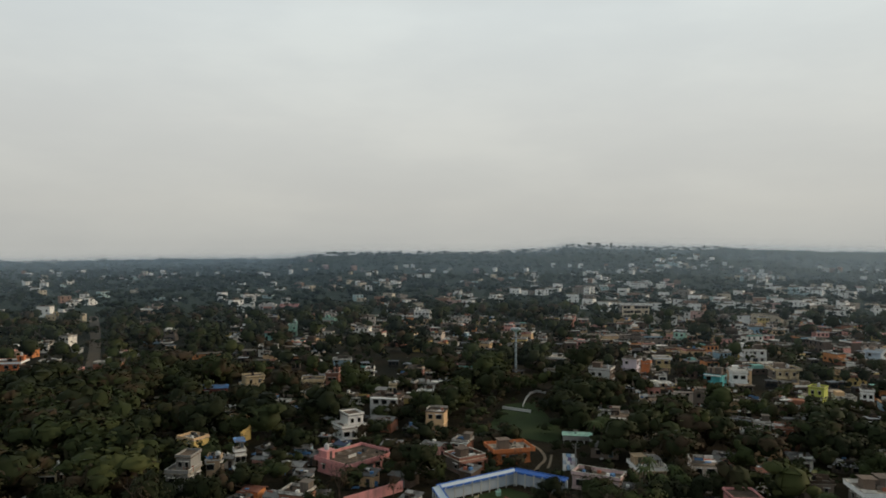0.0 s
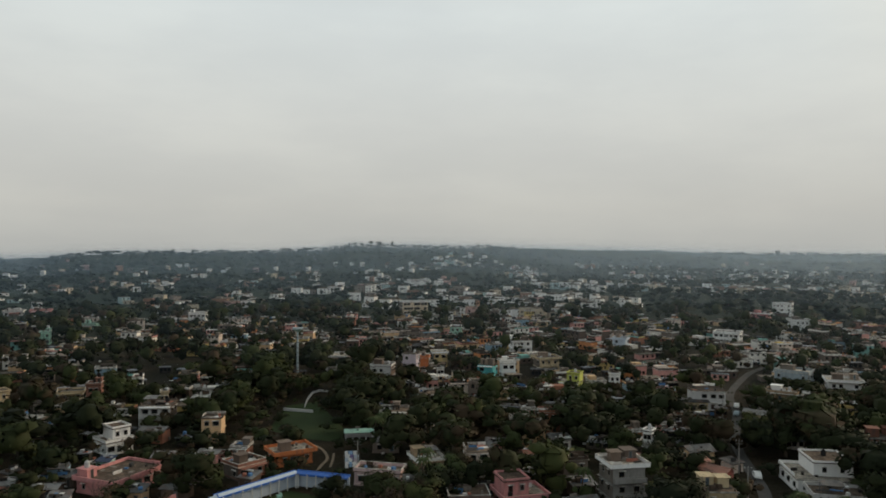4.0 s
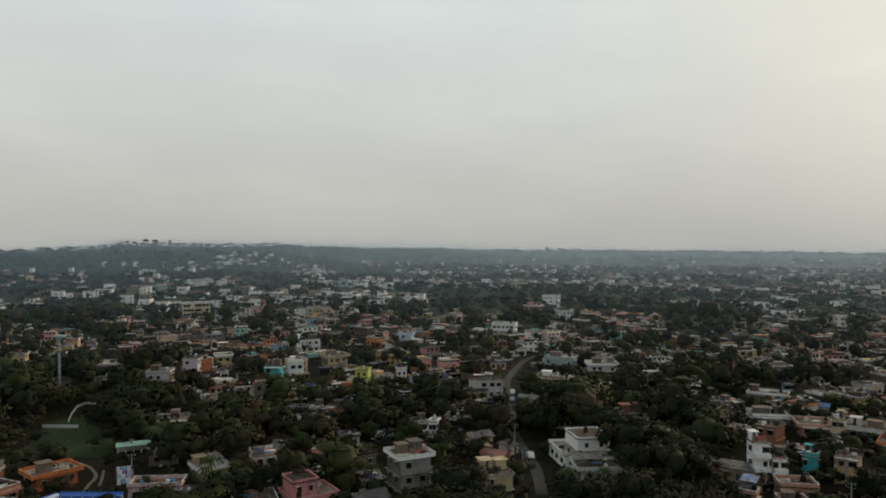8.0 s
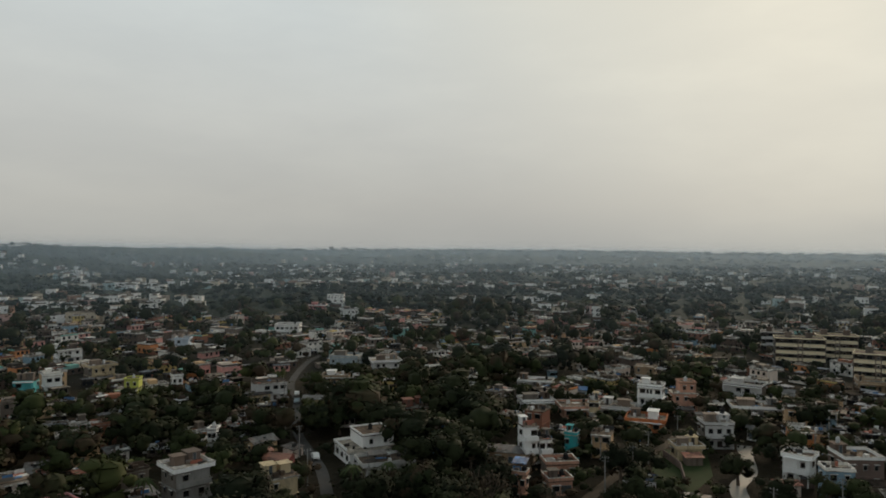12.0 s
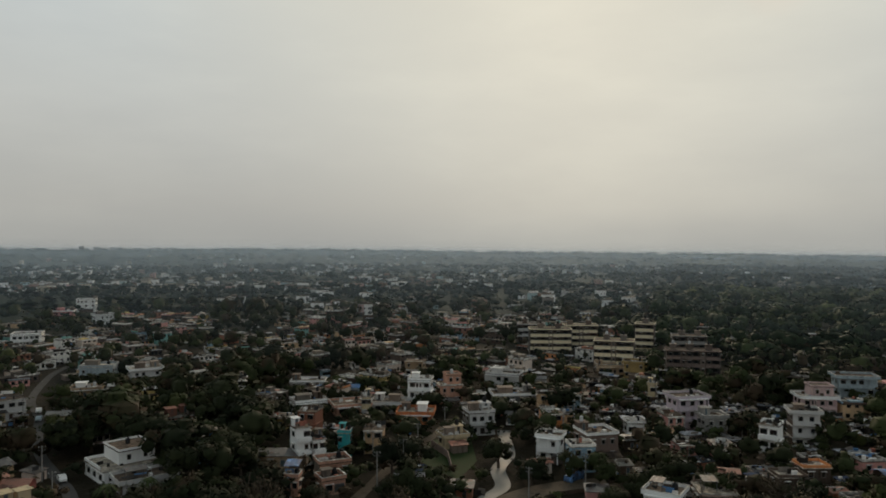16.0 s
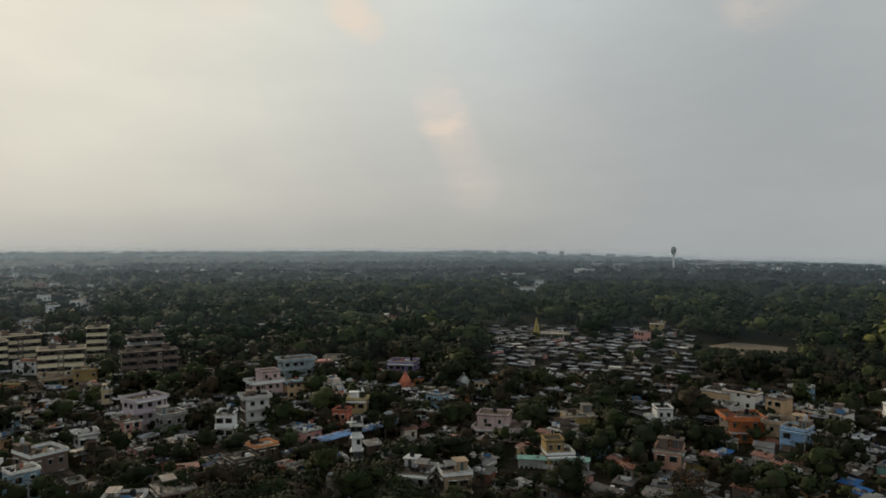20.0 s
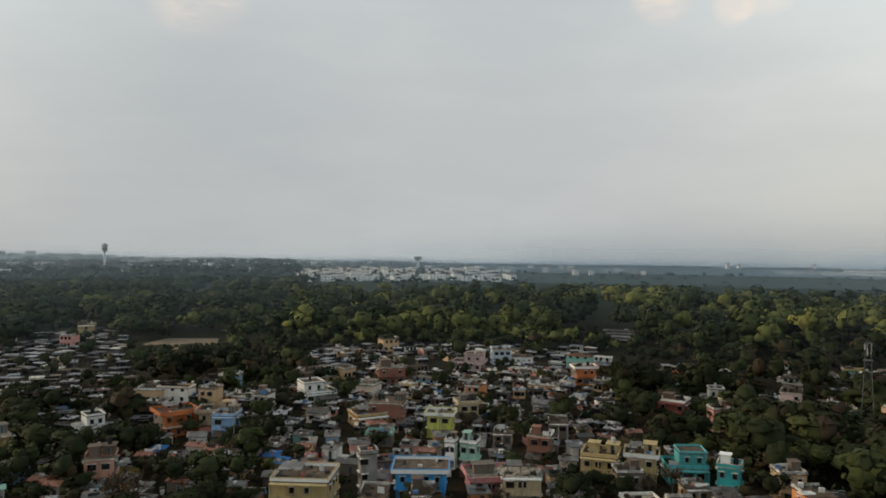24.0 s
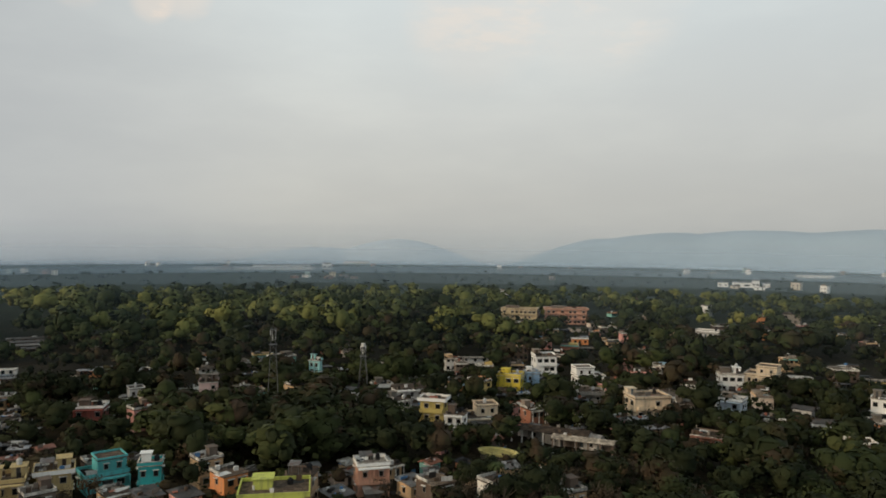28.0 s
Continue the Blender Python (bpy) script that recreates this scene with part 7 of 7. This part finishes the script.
def crown_lobes(rng, spread, height, count):
    """A middle mass and smaller bulges round it, at uneven heights and distances."""
    out = [((0, 0, height * 0.60), (spread * 0.60, spread * 0.60, height * 0.32))]
    for i in range(count):
        a = i * 2.4 + rng.uniform(0, 1.2)
        k = rng.uniform(0.35, 0.86)
        out.append(((math.cos(a) * spread * k, math.sin(a) * spread * k, height * (rng.uniform(0.40, 0.90) - 0.22 * k)), (spread * rng.uniform(0.22, 0.46),) * 2 + (height * rng.uniform(0.10, 0.20),)))
    return out


def tree_kit(seed, spread, leaves, size, mat):
    """Trunk with limbs, and a crown, of a tree one unit of ten metres high."""
    rng = np.random.default_rng(seed)
    lobes = crown_lobes(rng, spread, 10.0, 12)
    crown = soft_mesh("crown", leaf_cloud(rng, leaves, size, lobes), mat)
    bm = bmesh.new()
    tube(bm, (0, 0, -0.3), (rng.uniform(-0.2, 0.2), rng.uniform(-0.2, 0.2), 3.4), 0.34, 0.22, 8)
    for (cx, cy, cz), _ in lobes[1:6]:
        tube(bm, (0, 0, 3.1), (cx * 0.8, cy * 0.8, cz), 0.16, 0.04, 5)
    tube(bm, (0, 0, 3.2), (0, 0, 7.5), 0.2, 0.06, 6)
    trunk = bpy.data.meshes.new("trunk")
    bm.to_mesh(trunk)
    bm.free()
    trunk.materials.append(m_bark)
    return trunk, crown


TREE_KITS = [tree_kit(100 + i, s, 1250, 0.24, m_leaf) for i, s in enumerate((3.6, 4.4, 3.0, 4.0, 4.8, 3.3))]


def tree(x, y, z, h, rnd):
    trunk, crown = TREE_KITS[rnd.randrange(len(TREE_KITS))]
    root = new("tree")
    k = h / 10
    wide = k * rnd.uniform(1.05, 1.5)
    root.matrix_world = Matrix.Translation((x, y, z)) @ Matrix.Rotation(rnd.uniform(0, 6.28), 4, "Z") @ Matrix.Diagonal((wide, wide, k, 1))
    put("trunk", trunk, root)
    put("crown", crown, root)
    tagged(root, "dark green leafy tree with a broad uneven crown" if h > 7 else "low dark green bushy tree between houses", "tree", "trees in town")


def palm_kit(seed):
    rng = np.random.default_rng(seed)
    bm = bmesh.new()
    p = Vector((0, 0, -0.3))
    for i in range(6):
        q = p + Vector((0.12 * i * 0.3, 0.05, 1.35))
        tube(bm, p, q, 0.22 - i * 0.015, 0.21 - i * 0.015, 7)
        p = q
    trunk = bpy.data.meshes.new("trunk")
    bm.to_mesh(trunk)
    bm.free()
    trunk.materials.append(m_bark)
    quads = []
    for i in range(22):
        a = i * 2.4
        lift = rng.uniform(-0.2, 0.9)
        prev, reach = None, rng.uniform(2.2, 3.0)
        for k in range(6):
            t = k / 5
            c = np.array((p.x + math.cos(a) * reach * t, p.y + math.sin(a) * reach * t, p.z + lift * t * 1.6 - 1.9 * t * t))
            s = np.array((-math.sin(a), math.cos(a), -0.25)) * 0.36 * (1 - t * 0.75)
            s2 = np.array((math.sin(a), -math.cos(a), -0.25)) * 0.36 * (1 - t * 0.75)
            if prev is not None:
                quads.append((prev[0], prev[1], c + s, c))
                quads.append((prev[0], c, c + s2, prev[2]))
            prev = (c, c + s, c + s2)
    return trunk, quads_mesh("fronds", np.array(quads), m_palm)


PALMS = [palm_kit(5), palm_kit(6)]


def bare_kit(seed):
    """A leafless tree: limbs that fork into thin twigs, brown and see-through."""
    rng = np.random.default_rng(seed)
    bm = bmesh.new()
    tube(bm, (0, 0, -0.3), (0, 0, 3.0), 0.26, 0.18, 6)
    for i in range(7):
        a, b = i * 0.9 + rng.uniform(0, 0.4), rng.uniform(0.8, 2.2)
        p = Vector((math.cos(a) * b, math.sin(a) * b, rng.uniform(5, 7)))
        tube(bm, (0, 0, 2.6), p, 0.12, 0.06, 4)
        for _ in range(5):
            q = p + Vector((rng.normal() * 1.1, rng.normal() * 1.1, rng.uniform(0.6, 2.6)))
            tube(bm, p, q, 0.05, 0.02, 3)
    trunk = bpy.data.meshes.new("trunk")
    bm.to_mesh(trunk)
    bm.free()
    trunk.materials.append(m_bark)
    twigs = soft_mesh("twigs", leaf_cloud(rng, 420, 0.24, crown_lobes(rng, 3.4, 9.5, 6), 0, loose=0.3), m_brown_leaf)
    return trunk, twigs


BARE = [bare_kit(61), bare_kit(62)]


def bare_tree(x, y, h, rnd):
    limbs, twigs = rnd.choice(BARE)
    root = new("bare_tree")
    root.matrix_world = Matrix.Translation((x, y, 0)) @ Matrix.Rotation(rnd.uniform(0, 6.28), 4, "Z") @ Matrix.Diagonal((h / 10, h / 10, h / 10, 1))
    put("trunk", limbs, root)
    tagged(put("crown", twigs, root), kind="stuff")
    tagged(root, "thin brown half-leafless tree between green ones", "tree", "half-bare trees")


def palm(x, y, rnd):
    trunk, crown = rnd.choice(PALMS)
    root = new("palm_tree")
    k = rnd.uniform(0.85, 1.2)
    root.matrix_world = Matrix.Translation((x, y, 0)) @ Matrix.Rotation(rnd.uniform(0, 6.28), 4, "Z") @ Matrix.Diagonal((k, k, k, 1))
    put("trunk", trunk, root)
    put("fronds", crown, root)
    tagged(root, "slender palm tree with drooping dark fronds", "palm tree", "palms in town")


def woods(name, rows, leaves, size, mat, label, seed, broad=1.0, cores=3, facets=(5, 3)):
    """Many trees as one mass of real leaf clumps over short trunks."""
    rng = np.random.default_rng(seed)
    clouds = []
    for i in range(10):
        spread = rng.uniform(3.0, 4.8)
        clouds.append(leaf_cloud(rng, leaves, size, crown_lobes(rng, spread, 10.0, 8), cores, facets, 0.10, 0.76))
    total = len(clouds[0][0])
    out = np.empty((len(rows), total, 4, 3), np.float32)
    way = np.empty_like(out)
    for i, (x, y, z, h) in enumerate(rows):
        a, k = rng.uniform(0, 6.28), h / 10
        wide = k * rng.uniform(0.9, 1.25) * broad
        q, n = clouds[rng.integers(0, 10)]
        c, s = math.cos(a), math.sin(a)
        out[i, ..., 0] = (q[..., 0] * c - q[..., 1] * s) * wide + x
        out[i, ..., 1] = (q[..., 0] * s + q[..., 1] * c) * wide + y
        out[i, ..., 2] = q[..., 2] * k + z
        way[i, ..., 0] = n[..., 0] * c - n[..., 1] * s
        way[i, ..., 1] = n[..., 0] * s + n[..., 1] * c
        way[i, ..., 2] = n[..., 2]
    me = soft_mesh(name, (out, way), mat)
    tint = me.attributes.new("tint", "FLOAT", "POINT")
    tint.data.foreach_set("value", np.repeat(rng.random(len(rows)).astype(np.float32), total * 4))
    return tagged(put(name, me), label, "trees", kind="stuff")


# azimuth, distance and height of the trees that stand out between the houses
for az_, r_, h_ in ((-2.0, 172, 11.8), (5.4, 180, 5.2), (8.3, 160, 7.0), (11.8, 158, 9.0), (13.0, 151, 10.0), (15.6, 150, 10.5), (17.0, 157, 9.0), (19.4, 163, 10.0), (18.3, 170, 10.0), (21.6, 167, 9.5), (30.8, 198, 9.5), (36.0, 213, 11.5), (40.0, 222, 11.0), (42.0, 215, 11.5), (44.0, 226, 11.0), (48.5, 172, 13.0), (50.5, 184, 12.5), (52.2, 176, 11.0), (49.4, 236, 13.0), (51.5, 232, 12.0), (72.0, 182, 8.5), (63.7, 173, 11.0), (65.2, 178, 10.0), (77.8, 172, 8.5), (80.5, 166, 9.0), (83.0, 160, 9.5), (85.5, 170, 10.0), (88.0, 158, 10.0), (91.0, 165, 10.0), (94.0, 160, 9.5), (96.5, 152, 9.0), (74.5, 168, 8.0), (160.6, 151, 9.0), (159.9, 219, 9.0), (164.3, 258, 14.0), (165.6, 262, 15.0), (167.0, 256, 14.0), (133.0, 150, 9.0), (118.0, 158, 10.0), (104.5, 150, 10.0)):
    p_ = polar(az_, r_)
    tree(p_.x, p_.y, 0.0, h_, random.Random(int(az_ * 10)))

for x_, y_ in ((46.5, 163.5), (51.0, 161.0), (43.5, 158.0), (47.5, 157.0), (40.0, 196.0), (43.5, 201.0)):
    palm(x_, y_, random.Random(int(x_ * y_)))
WOODS_NEAR.sort(key=lambda t: t[0] ** 2 + t[1] ** 2)
rnd_ = random.Random(3)
for row_ in WOODS_NEAR[:NEAR_TREES]:
    pick_ = rnd_.random()
    if pick_ < 0.07 and row_[3] > 6:
        palm(row_[0], row_[1], rnd_)
    elif pick_ < 0.28:
        bare_tree(row_[0], row_[1], row_[3], rnd_)
    else:
        tree(*row_, rnd_)
woods("garden_trees", WOODS_NEAR[NEAR_TREES:], 130, 0.42, m_town_leaf, "dark green trees crowding between the houses", 21, 1.3, 5, (5, 3))
woods("bushes", BUSHES, 28, 0.86, m_town_leaf, "dark low bushes filling the gaps between houses", 25, 1.6, 1)
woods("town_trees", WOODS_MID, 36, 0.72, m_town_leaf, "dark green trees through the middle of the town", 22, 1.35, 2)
woods("forest", FOREST_MID, 80, 0.60, m_lit_wood_leaf, "dense forest with some crowns coloured yellow-green as if lit", 23, 1.2, 5, (5, 3))
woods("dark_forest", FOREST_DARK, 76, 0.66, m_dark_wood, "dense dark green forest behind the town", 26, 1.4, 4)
woods("far_woods", WOODS_FAR, 8, 1.9, m_far_leaf, "far hazy treetops reaching to the ridges", 24, 1.95, 1, (4, 2))
woods("ridge_woods", WOODS_RIDGE, 10, 2.4, m_far_leaf, "wooded slopes of the low ridges on the skyline", 27, 4.0, 1, (4, 2))
